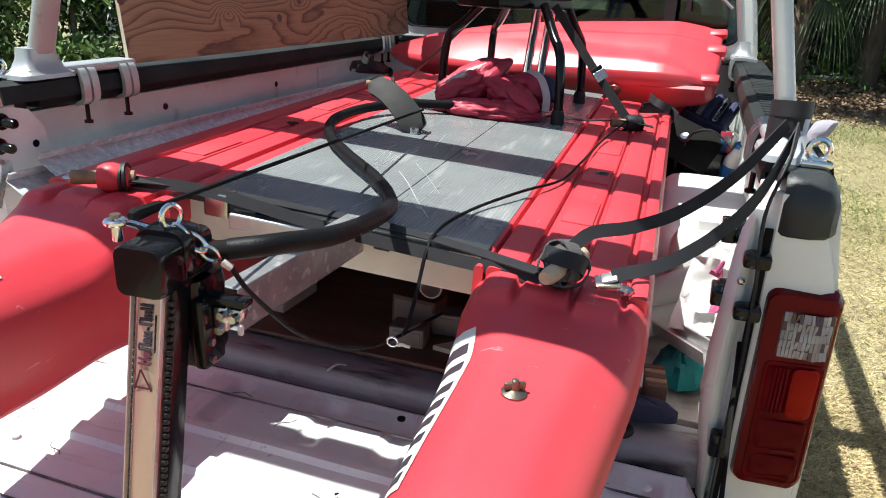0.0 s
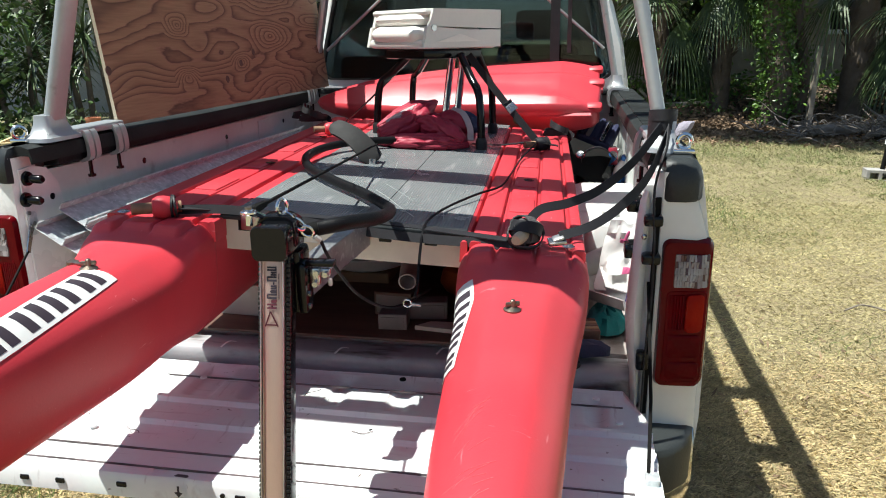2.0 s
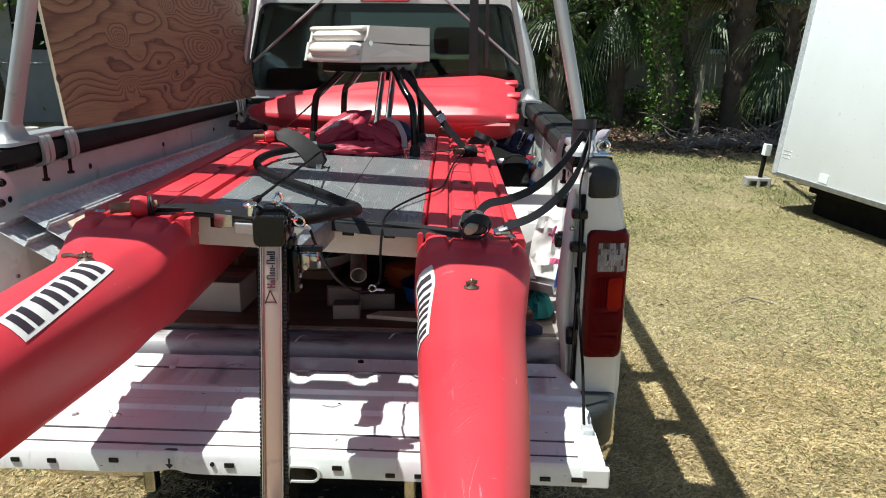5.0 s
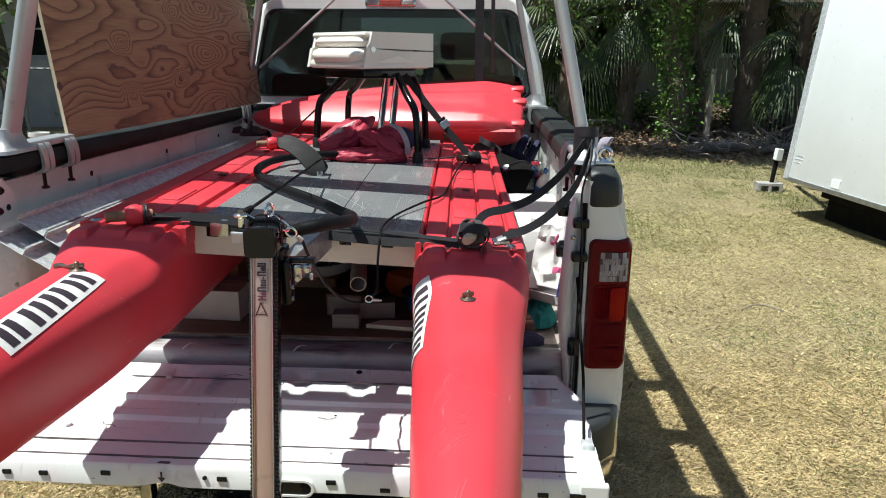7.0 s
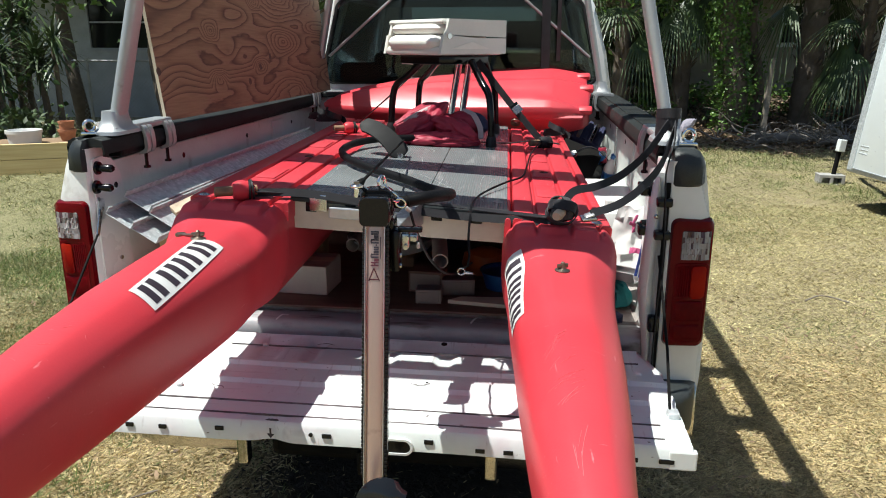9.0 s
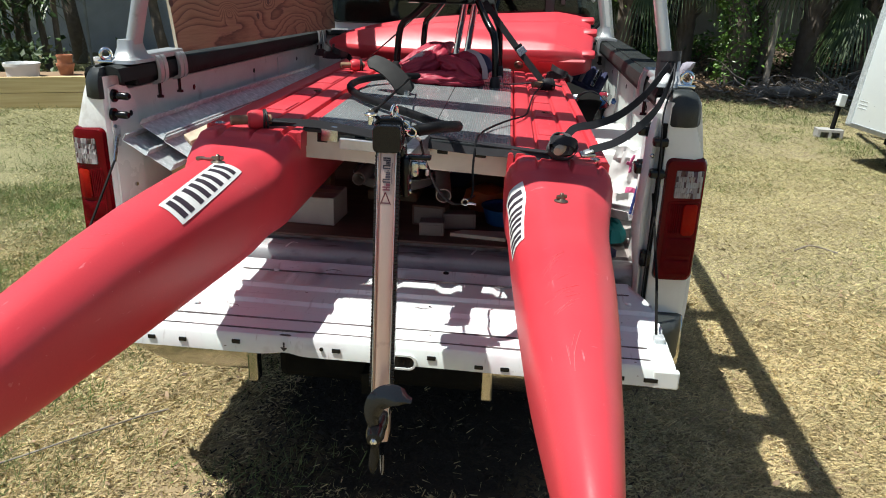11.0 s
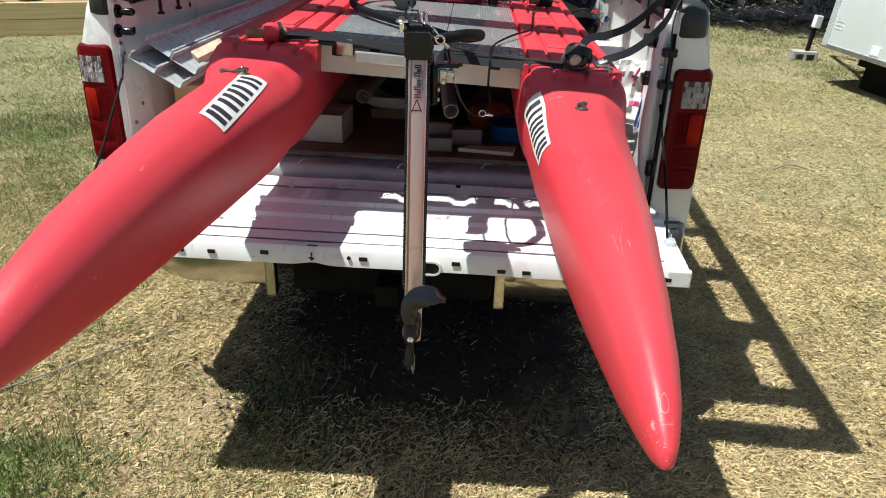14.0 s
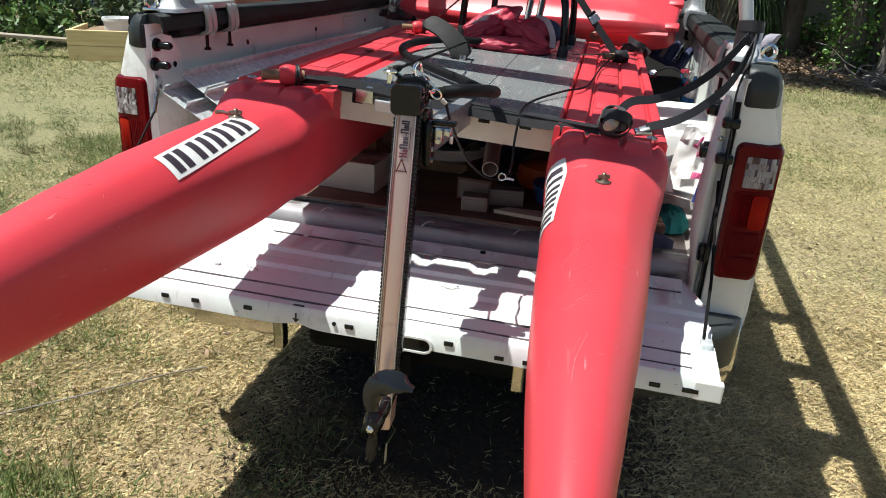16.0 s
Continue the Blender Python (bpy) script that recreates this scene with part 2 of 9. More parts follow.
VINYL = mat("off_white_vinyl", (0.84, 0.82, 0.77), 0.42, vary=0.05, scale=8, fine=120, bump=0.05, tint=(0.78, 0.75, 0.69))
SHELL = mat("beige_seat_shell", (0.72, 0.71, 0.66), 0.38, vary=0.04, scale=6, fine=120, bump=0.02)
MAROON = mat("maroon_nylon", (0.37, 0.024, 0.054), 0.55, vary=0.10, scale=10, fine=160, bump=0.15, tint=(0.31, 0.014, 0.040))
LEVER = mat("dark_grey_painted_lever", (0.024, 0.023, 0.023), 0.65, vary=0.1, scale=12, fine=90, bump=0.05, spec=0.25)
SCUFFED = mat("worn_pale_plastic", (0.72, 0.32, 0.31), 0.7, vary=0.1, bump=0)
SCUFFGLARE = mat("pale_deck_scuff_and_glare", (0.34, 0.355, 0.35), 0.5, vary=0.1, bump=0)
SCRATCH = mat("pale_scratched_plastic", (0.67, 0.135, 0.15), 0.55, vary=0.1, bump=0)
FAINT = mat("faint_mould_mark", (0.66, 0.11, 0.125), 0.5, vary=0.05, bump=0)
DIRT = mat("dark_dirt", (0.24, 0.20, 0.20), 0.9, vary=0.3, scale=14, fine=90, bump=0)
PALEPEG = mat("pale_wooden_peg", (0.52, 0.40, 0.28), 0.6, vary=0.15, scale=30, fine=120, bump=0.2)
PEG = mat("worn_wooden_peg", (0.30, 0.18, 0.10), 0.65, vary=0.2, scale=30, fine=120, bump=0.2)
BLADE = mat("glossy_grey_blade", (0.010, 0.011, 0.013), 0.16, vary=0.1, scale=20, fine=120, bump=0.01, spec=0.45)
PINKN = mat("pale_pink_trim", (0.55, 0.42, 0.42), 0.6, vary=0.1, scale=14, fine=160, bump=0.1)
NAVY = mat("navy_cloth", (0.03, 0.035, 0.09), 0.75, vary=0.14, scale=12, fine=200, bump=0.2)
TEAL = mat("teal_cloth", (0.01, 0.22, 0.23), 0.7, vary=0.15, scale=12, fine=160, bump=0.2, tint=(0.01, 0.13, 0.16))
PVC = mat("dusty_pvc_pipe", (0.60, 0.56, 0.52), 0.42, vary=0.06, scale=7, fine=70, bump=0.03, tint=(0.46, 0.41, 0.38))
CARD = mat("white_carton", (0.46, 0.44, 0.42), 0.6, vary=0.05, scale=6, fine=90, bump=0.03, tint=(0.36, 0.33, 0.31))
KRAFT = mat("brown_carton", (0.33, 0.22, 0.13), 0.75, vary=0.07, scale=6, fine=90, bump=0.04)
BROWNW = mat("dark_brown_board", (0.14, 0.075, 0.055), 0.6, vary=0.14, scale=6, fine=60, bump=0.08, stretch=(0.6, 5, 5))
GREYBLOCK = mat("grey_plastic_block", (0.21, 0.18, 0.17), 0.55, vary=0.08, scale=9, fine=90, bump=0.05)
ORANGE = mat("orange_plastic", (0.50, 0.11, 0.02), 0.5, vary=0.08, scale=8, fine=90, bump=0.04)
BLUEP = mat("blue_plastic", (0.02, 0.10, 0.30), 0.4, vary=0.08, scale=8, fine=90, bump=0.03)
BLUEROPE = mat("blue_bungee_cord", (0.03, 0.06, 0.28), 0.6, vary=0.15, scale=40, fine=300, bump=0.3)
JUG = mat("white_plastic", (0.74, 0.74, 0.72), 0.35, vary=0.04, scale=6, fine=60, bump=0.02)
TERRA = mat("terracotta", (0.48, 0.20, 0.10), 0.75, vary=0.1, scale=9, fine=80, bump=0.06)
TIMBER = mat("yellow_pine_timber", (0.82, 0.65, 0.34), 0.65, vary=0.10, scale=5, fine=40, bump=0.08, tint=(0.70, 0.51, 0.24), stretch=(0.25, 6, 6))
SEALED = mat("weathered_board", (0.35, 0.30, 0.24), 0.75, vary=0.12, scale=6, fine=60, bump=0.1, stretch=(0.3, 5, 5))
CONCRETE = mat("concrete_block", (0.40, 0.39, 0.37), 0.85, vary=0.1, scale=9, fine=90, bump=0.2)
BARK = mat("palm_bark", (0.14, 0.11, 0.085), 0.9, vary=0.25, scale=10, fine=50, bump=0.6, tint=(0.11, 0.085, 0.065))
PALELOG = mat("pale_dead_wood", (0.46, 0.41, 0.34), 0.85, vary=0.2, scale=12, fine=60, bump=0.4, tint=(0.34, 0.29, 0.23))
BRANCH = mat("dead_branch", (0.24, 0.215, 0.19), 0.85, vary=0.2, scale=12, fine=60, bump=0.4, tint=(0.18, 0.15, 0.12))
HOUSEW = mat("beige_stucco", (0.38, 0.36, 0.31), 0.85, vary=0.06, scale=3, fine=120, bump=0.1, tint=(0.30, 0.28, 0.24))
HOUSEL = mat("pale_blue_siding", (0.42, 0.455, 0.52), 0.7, vary=0.05, scale=3, fine=90, bump=0.05, tint=(0.34, 0.37, 0.43))
TRAILERW = over(mat("white_trailer_skin", (0.78, 0.82, 0.82), 0.32, vary=0.02, scale=2, fine=40, bump=0.01, tint=(0.74, 0.78, 0.78)), (0.45, 0.44, 0.40), 10, 0.68, 0.85)
SEATCLOTH = mat("grey_car_seat", (0.035, 0.035, 0.038), 0.8, vary=0.1, scale=12, fine=200, bump=0.1)
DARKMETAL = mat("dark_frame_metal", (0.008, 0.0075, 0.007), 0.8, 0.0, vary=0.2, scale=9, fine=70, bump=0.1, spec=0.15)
CHAIN = mat("chainlink_wire", (0.42, 0.43, 0.43), 0.5, 0.8, vary=0.08, bump=0)
LEAF = mat("green_leaf", (0.095, 0.170, 0.033), 0.5, vary=0.15, scale=3, fine=40, bump=0.05, tint=(0.045, 0.085, 0.02), island=0.35)
PALM = mat("palm_frond", (0.070, 0.105, 0.035), 0.45, vary=0.15, scale=4, fine=40, bump=0.05, tint=(0.05, 0.075, 0.03), island=0.35)
IVY = mat("ivy_leaf", (0.115, 0.205, 0.032), 0.42, vary=0.15, scale=4, fine=40, bump=0.05, tint=(0.07, 0.14, 0.025), island=0.45)
GRASS = mat("green_grass", (0.125, 0.185, 0.040), 0.6, vary=0.2, scale=2, fine=30, bump=0, tint=(0.16, 0.16, 0.06), island=0.35)
FARSTRAW = mat("mown_dry_grass", (0.40, 0.355, 0.175), 0.75, vary=0.2, scale=0.8, fine=30, bump=0, tint=(0.26, 0.250, 0.110), spread=(0.42, 0.58), island=0.45)
STRAW = mat("dry_straw", (0.52, 0.455, 0.235), 0.75, vary=0.2, scale=1.5, fine=30, bump=0, tint=(0.36, 0.305, 0.150), island=0.55)
CHIP = mat("bark_and_leaf_chips", (0.54, 0.40, 0.215), 0.85, vary=0.2, scale=5, fine=80, bump=0.1, tint=(0.32, 0.235, 0.125), spread=(0.40, 0.60), island=0.30)
# near-black chips: the truck's shade is put into their colour
SHADECHIP = mat("shade_darkened_bark_chips", (0.045, 0.031, 0.020), 0.9, vary=0.2, scale=5, fine=80, bump=0.1, tint=(0.026, 0.018, 0.012), island=0.25)
MATTED = mat("matted_straw", (0.58, 0.465, 0.245), 0.8, vary=0.2, scale=3, fine=40, bump=0, tint=(0.41, 0.325, 0.165), spread=(0.40, 0.60), island=0.42)
DEADLEAF = mat("dead_leaf", (0.26, 0.175, 0.105), 0.8, vary=0.2, scale=2, fine=30, bump=0, tint=(0.18, 0.12, 0.07), island=0.5)


def clear(name, color, rough=0.0, ior=1.45):
    m = bpy.data.materials.new(name)
    m.use_nodes = True
    p = m.node_tree.nodes["Principled BSDF"]
    p.inputs["Base Color"].default_value = (*color, 1)
    p.inputs["Roughness"].default_value = rough
    p.inputs["IOR"].default_value = ior
    p.inputs["Transmission Weight"].default_value = 1.0
    return m


GLASS = clear("tinted_window_glass", (0.09, 0.135, 0.15))
SCREEN = clear("clear_window_glass", (0.80, 0.84, 0.82))
PANE = mat("dark_window_pane", (0.015, 0.017, 0.02), 0.06, vary=0.05, scale=2, fine=9, bump=0)


def lens_mat(name, color, dark, rough=0.12, cells=90.0):
    """Ribbed lamp lens plastic."""
    m = mat(name, color, rough, vary=0.1, scale=9, fine=40, bump=0, tint=dark, spec=0.06)
    nt = m.node_tree
    N, L = nt.nodes.new, nt.links.new
    tc, v, b = N("ShaderNodeTexCoord"), N("ShaderNodeTexVoronoi"), N("ShaderNodeBump")
    v.inputs["Scale"].default_value = cells
    b.inputs["Strength"].default_value, b.inputs["Distance"].default_value = 0.2, 0.003
    L(tc.outputs["Object"], v.inputs[0]), L(v.outputs[0], b.inputs["Height"])
    L(b.outputs[0], nt.nodes["Principled BSDF"].inputs["Normal"])
    return m


LENS = lens_mat("red_lamp_lens", (0.145, 0.003, 0.006), (0.085, 0.0015, 0.004))
LENSRIM = mat("dark_red_lamp_rim", (0.12, 0.001, 0.004), 0.10, vary=0.08, bump=0, spec=0.12)
LENSCLEAR = lens_mat("clear_lamp_lens", (0.55, 0.52, 0.51), (0.22, 0.20, 0.19), cells=60)
FADED = lens_mat("sun_faded_red_lens", (0.42, 0.10, 0.085), (0.30, 0.06, 0.05), cells=70)
LENSDIM = mat("dim_lamp_facet", (0.34, 0.29, 0.28), 0.15, vary=0.2, bump=0)
DARKLENS = mat("dark_lamp_inside", (0.10, 0.05, 0.05), 0.2, vary=0.1, bump=0)
LENSGLOW = lens_mat("glow_tinted_lamp_lens", (0.30, 0.012, 0.004), (0.20, 0.003, 0.004))


def plywood():
    m = bpy.data.materials.new("plywood_face")
    m.use_nodes = True
    nt = m.node_tree
    N, L = nt.nodes.new, nt.links.new
    p = nt.nodes["Principled BSDF"]
    tc, mp = N("ShaderNodeTexCoord"), N("ShaderNodeMapping")
    mp.inputs["Scale"].default_value = (1, 0.42, 2.3)
    mp.inputs["Location"].default_value = (0.2, 0.35, 1.9)
    L(tc.outputs["Object"], mp.inputs[0])
    n1, n2, n3 = (N("ShaderNodeTexNoise") for _ in range(3))
    n1.inputs["Scale"].default_value, n1.inputs["Detail"].default_value, n1.inputs["Distortion"].default_value = 1.0, 2.0, 0.35
    n2.inputs["Scale"].default_value, n2.inputs["Detail"].default_value = 9.0, 4
    n3.inputs["Scale"].default_value, n3.inputs["Detail"].default_value = 70, 4
    mp3 = N("ShaderNodeMapping")
    mp3.inputs["Scale"].default_value = (1, 0.12, 2.2)
    L(tc.outputs["Object"], mp3.inputs[0])
    L(mp.outputs[0], n1.inputs[0]), L(mp.outputs[0], n2.inputs[0]), L(mp3.outputs[0], n3.inputs[0])

    def calc(op, *values):
        node = N("ShaderNodeMath")
        node.operation = op
        for k, v in enumerate(values):
            if isinstance(v, (int, float)):
                node.inputs[k].default_value = v
            else:
                L(v, node.inputs[k])
        return node.outputs[0]

    # ring figures round the veneer's knots: place along and up the sheet, half lengths, number of rings
    field = calc("MULTIPLY_ADD", n2.outputs[0], 0.07, calc("MULTIPLY", n1.outputs[0], 1.7))
    wob = calc("MULTIPLY", calc("SUBTRACT", n2.outputs[0], 0.5), 0.55)
    for y, z, a, b, rings in ((0.33, 0.165, 0.46, 0.13, 7), (0.76, 0.18, 0.20, 0.08, 3), (0.31, -0.05, 0.24, 0.085, 4), (0.42, -0.30, 0.46, 0.17, 7), (-0.52, -0.015, 0.10, 0.055, 5), (-0.51, -0.21, 0.10, 0.055, 5), (-0.04, -0.165, 0.10, 0.05, 4), (-0.22, 0.07, 0.22, 0.045, 2), (-0.38, -0.10, 0.16, 0.07, 2), (-0.55, 0.23, 0.14, 0.09, 5), (-0.01, 0.13, 0.09, 0.06, 4), (-0.85, 0.09, 0.30, 0.10, 2), (-0.85, -0.20, 0.26, 0.11, 2)):
        sub, sep = N("ShaderNodeVectorMath"), N("ShaderNodeSeparateXYZ")
        sub.operation = "SUBTRACT"
        sub.inputs[1].default_value = (0, y, z)
        L(tc.outputs["Object"], sub.inputs[0]), L(sub.outputs[0], sep.inputs[0])
        u, v = calc("DIVIDE", sep.outputs[1], a), calc("DIVIDE", sep.outputs[2], b)
        d = calc("ADD", calc("POWER", calc("ADD", calc("POWER", calc("ABSOLUTE", u), 2.6), calc("POWER", calc("ABSOLUTE", v), 2.6)), 0.38), wob)
        field = calc("MULTIPLY_ADD", calc("POWER", calc("MAXIMUM", calc("SUBTRACT", 1.0, d), 0.0), 1.2), rings * 0.75 / 15, field)
    k = N("ShaderNodeMath")
    k.operation = "MULTIPLY"
    k.inputs[1].default_value = 19.0
    L(field, k.inputs[0])
    f = N("ShaderNodeMath")
    f.operation = "FRACT"
    L(k.outputs[0], f.inputs[0])
    ramp = N("ShaderNodeValToRGB")
    cr = ramp.color_ramp
    cr.elements[0].position, cr.elements[0].color = 0.0, (0.355, 0.215, 0.120, 1)
    cr.elements[1].position, cr.elements[1].color = 1.0, (0.355, 0.215, 0.120, 1)
    for pos, c in ((0.35, (0.34, 0.20, 0.115, 1)), (0.62, (0.265, 0.145, 0.082, 1)), (0.82, (0.125, 0.060, 0.036, 1)), (0.90, (0.35, 0.20, 0.125, 1))):
        e = cr.elements.new(pos)
        e.color = c
    L(f.outputs[0], ramp.inputs[0])
    hsv = N("ShaderNodeHueSaturation")
    r = N("ShaderNodeMapRange")
    r.inputs[3].default_value, r.inputs[4].default_value = 0.70, 1.26
    L(n3.outputs[0], r.inputs[0]), L(r.outputs[0], hsv.inputs["Value"])
    L(ramp.outputs[0], hsv.inputs["Color"]), L(hsv.outputs[0], p.inputs["Base Color"])
    p.inputs["Roughness"].default_value = 0.65
    b = N("ShaderNodeBump")
    b.inputs["Strength"].default_value, b.inputs["Distance"].default_value = 0.12, 0.004
    L(n3.outputs[0], b.inputs["Height"]), L(b.outputs[0], p.inputs["Normal"])
    return m


PLY = plywood()
PLYEDGE = mat("plywood_edge", (0.62, 0.54, 0.40), 0.7, vary=0.15, scale=3, fine=300, bump=0.1, stretch=(1, 0.1, 1))


def ribbed():
    """Grey ribbed deck board."""
    m = mat("ribbed_grey_deck_board", (0.215, 0.23, 0.23), 0.25, vary=0.07, scale=4, fine=60, bump=0, tint=(0.16, 0.17, 0.175))
    over(m, (0.30, 0.30, 0.30), 8, 0.58, 0.72, (3, 0.5, 1))
    nt = m.node_tree
    N, L = nt.nodes.new, nt.links.new
    tc, w, b = N("ShaderNodeTexCoord"), N("ShaderNodeTexWave"), N("ShaderNodeBump")
    w.bands_direction = "X"
    w.inputs["Scale"].default_value, w.inputs["Distortion"].default_value = 42.0, 0.3
    b.inputs["Strength"].default_value, b.inputs["Distance"].default_value = 0.35, 0.003
    L(tc.outputs["Object"], w.inputs[0]), L(w.outputs[0], b.inputs["Height"])
    # rib shading painted into the colour: grooves darker, crests lighter
    p = nt.nodes["Principled BSDF"]
    was = p.inputs["Base Color"].links[0].from_socket
    rib_shade, dr = N("ShaderNodeHueSaturation"), N("ShaderNodeMapRange")
    dr.inputs[3].default_value, dr.inputs[4].default_value = 0.94, 1.06
    L(w.outputs[0], dr.inputs[0]), L(dr.outputs[0], rib_shade.inputs["Value"]), L(was, rib_shade.inputs["Color"])
    L(rib_shade.outputs[0], p.inputs["Base Color"])
    L(b.outputs[0], nt.nodes["Principled BSDF"].inputs["Normal"])
    return m


DECK = ribbed()


def ground_mat():
    m = mat("dry_lawn", (0.285, 0.245, 0.125), 0.9, vary=0.35, scale=1.1, fine=48, bump=1.0, tint=(0.20, 0.17, 0.09))
    over(m, (0.20, 0.185, 0.08), 0.55, 0.50, 0.66)
    over(m, (0.075, 0.052, 0.032), 30, 0.48, 0.66)
    over(m, (0.50, 0.41, 0.25), 60, 0.60, 0.70, (1, 2.2, 1), distort=1.0)
    over(m, (0.09, 0.062, 0.038), 75, 0.50, 0.60, (1, 2.6, 1), distort=1.5)
    over(m, (0.50, 0.41, 0.24), 85, 0.54, 0.64, (2.8, 1, 1), distort=1.8)
    over(m, (0.46, 0.375, 0.21), 90, 0.56, 0.66, (1.2, 3, 1), distort=2.2)
    nt = m.node_tree
    N, L = nt.nodes.new, nt.links.new
    p = nt.nodes["Principled BSDF"]
    was = p.inputs["Base Color"].links[0].from_socket
    tc, sep, no, add, rg, mix = N("ShaderNodeTexCoord"), N("ShaderNodeSeparateXYZ"), N("ShaderNodeTexNoise"), N("ShaderNodeMath"), N("ShaderNodeMapRange"), N("ShaderNodeMix")
    no.inputs["Scale"].default_value, no.inputs["Detail"].default_value = 2.6, 10
    L(tc.outputs["Object"], sep.inputs[0]), L(tc.outputs["Object"], no.inputs[0])
    add.operation = "MULTIPLY_ADD"
    add.inputs[1].default_value = 4.0
    L(no.outputs[0], add.inputs[0]), L(sep.outputs[0], add.inputs[2])
    # the yard's west side keeps its grass
    rg.inputs[1].default_value, rg.inputs[2].default_value = 0.9, -1.1
    rg.inputs[4].default_value = 0.38
    L(add.outputs[0], rg.inputs[0])
    mix.data_type = "RGBA"
    L(rg.outputs[0], mix.inputs[0]), L(was, mix.inputs[6])
    mix.inputs[7].default_value = (0.125, 0.155, 0.05, 1)
    L(mix.outputs[2], p.inputs["Base Color"])
    # brown mulch where the truck is parked, and its shade painted near-black
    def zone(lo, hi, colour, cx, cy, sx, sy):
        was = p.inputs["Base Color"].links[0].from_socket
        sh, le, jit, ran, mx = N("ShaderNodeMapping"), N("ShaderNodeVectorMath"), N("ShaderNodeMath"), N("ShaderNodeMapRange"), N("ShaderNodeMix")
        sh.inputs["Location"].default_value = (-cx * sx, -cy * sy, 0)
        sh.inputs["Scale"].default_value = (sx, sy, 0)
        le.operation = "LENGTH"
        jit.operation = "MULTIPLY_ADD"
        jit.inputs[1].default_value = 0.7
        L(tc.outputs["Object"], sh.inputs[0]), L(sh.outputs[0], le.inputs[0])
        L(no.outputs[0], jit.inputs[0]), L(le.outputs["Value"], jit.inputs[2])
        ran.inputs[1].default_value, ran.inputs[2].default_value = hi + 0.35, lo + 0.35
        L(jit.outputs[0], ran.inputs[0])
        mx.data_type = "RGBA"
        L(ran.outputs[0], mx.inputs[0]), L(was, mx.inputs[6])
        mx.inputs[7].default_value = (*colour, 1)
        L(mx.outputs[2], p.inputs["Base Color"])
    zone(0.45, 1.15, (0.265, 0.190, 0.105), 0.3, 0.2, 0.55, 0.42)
    # near-black ellipse puts the truck's shade into the ground colour
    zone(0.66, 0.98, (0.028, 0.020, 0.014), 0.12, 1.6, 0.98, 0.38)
    return m


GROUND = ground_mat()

# ---- ground ----
def ground():
    n = 60
    xs = [-400, -120, -60, -30] + [-15 + 30 * i / n for i in range(n + 1)] + [30, 60, 120, 400]
    ys = [-400, -120, -60, -20] + [-6 + 30 * i / n for i in range(n + 1)] + [40, 70, 140, 400]
    verts = []
    for y in ys:
        for x in xs:
            near = max(0.0, 1 - max(abs(x) / 15, abs(y - 9) / 15))
            h = noise.noise(Vector((x * 0.7, y * 0.7, 0))) * 0.03 + noise.noise(Vector((x * 2.3, y * 2.3, 4))) * 0.012
            verts.append((x, y, h * min(near * 4, 1)))
    w = len(xs)
    faces = [(j * w + i, j * w + i + 1, (j + 1) * w + i + 1, (j + 1) * w + i) for j in range(len(ys) - 1) for i in range(w - 1)]
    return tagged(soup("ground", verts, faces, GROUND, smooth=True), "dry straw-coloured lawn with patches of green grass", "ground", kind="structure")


ground()


# ---- pickup truck ----
FLOOR, RAIL = 0.925, 1.475
truck = thing("pickup_truck", "white full-size pickup truck with its tailgate lowered", "pickup truck")


def bed_floor():
    bm = B()
    part("bed_sill", one_box(-0.84, 0.84, -0.012, 0.10, FLOOR - 0.09, FLOOR - 0.005, 0.022, seg=4), SILL, truck, "dusty grey rolled bed sill", True)
    x = -0.90
    outline = []
    while x < 0.89:
        outline += [(x, FLOOR), (x + 0.065, FLOOR), (x + 0.075, FLOOR + 0.012), (x + 0.135, FLOOR + 0.012), (x + 0.145, FLOOR)]
        x += 0.15
    outline += [(0.90, FLOOR), (0.90, FLOOR - 0.03), (-0.90, FLOOR - 0.03)]
    loft(bm, [[Vector((a, y, z)) for a, z in outline] for y in (0.10, 2.44)])
    part("bed_floor", bm, BEDFLOOR, truck, "dirty white ribbed bed floor")


bed_floor()


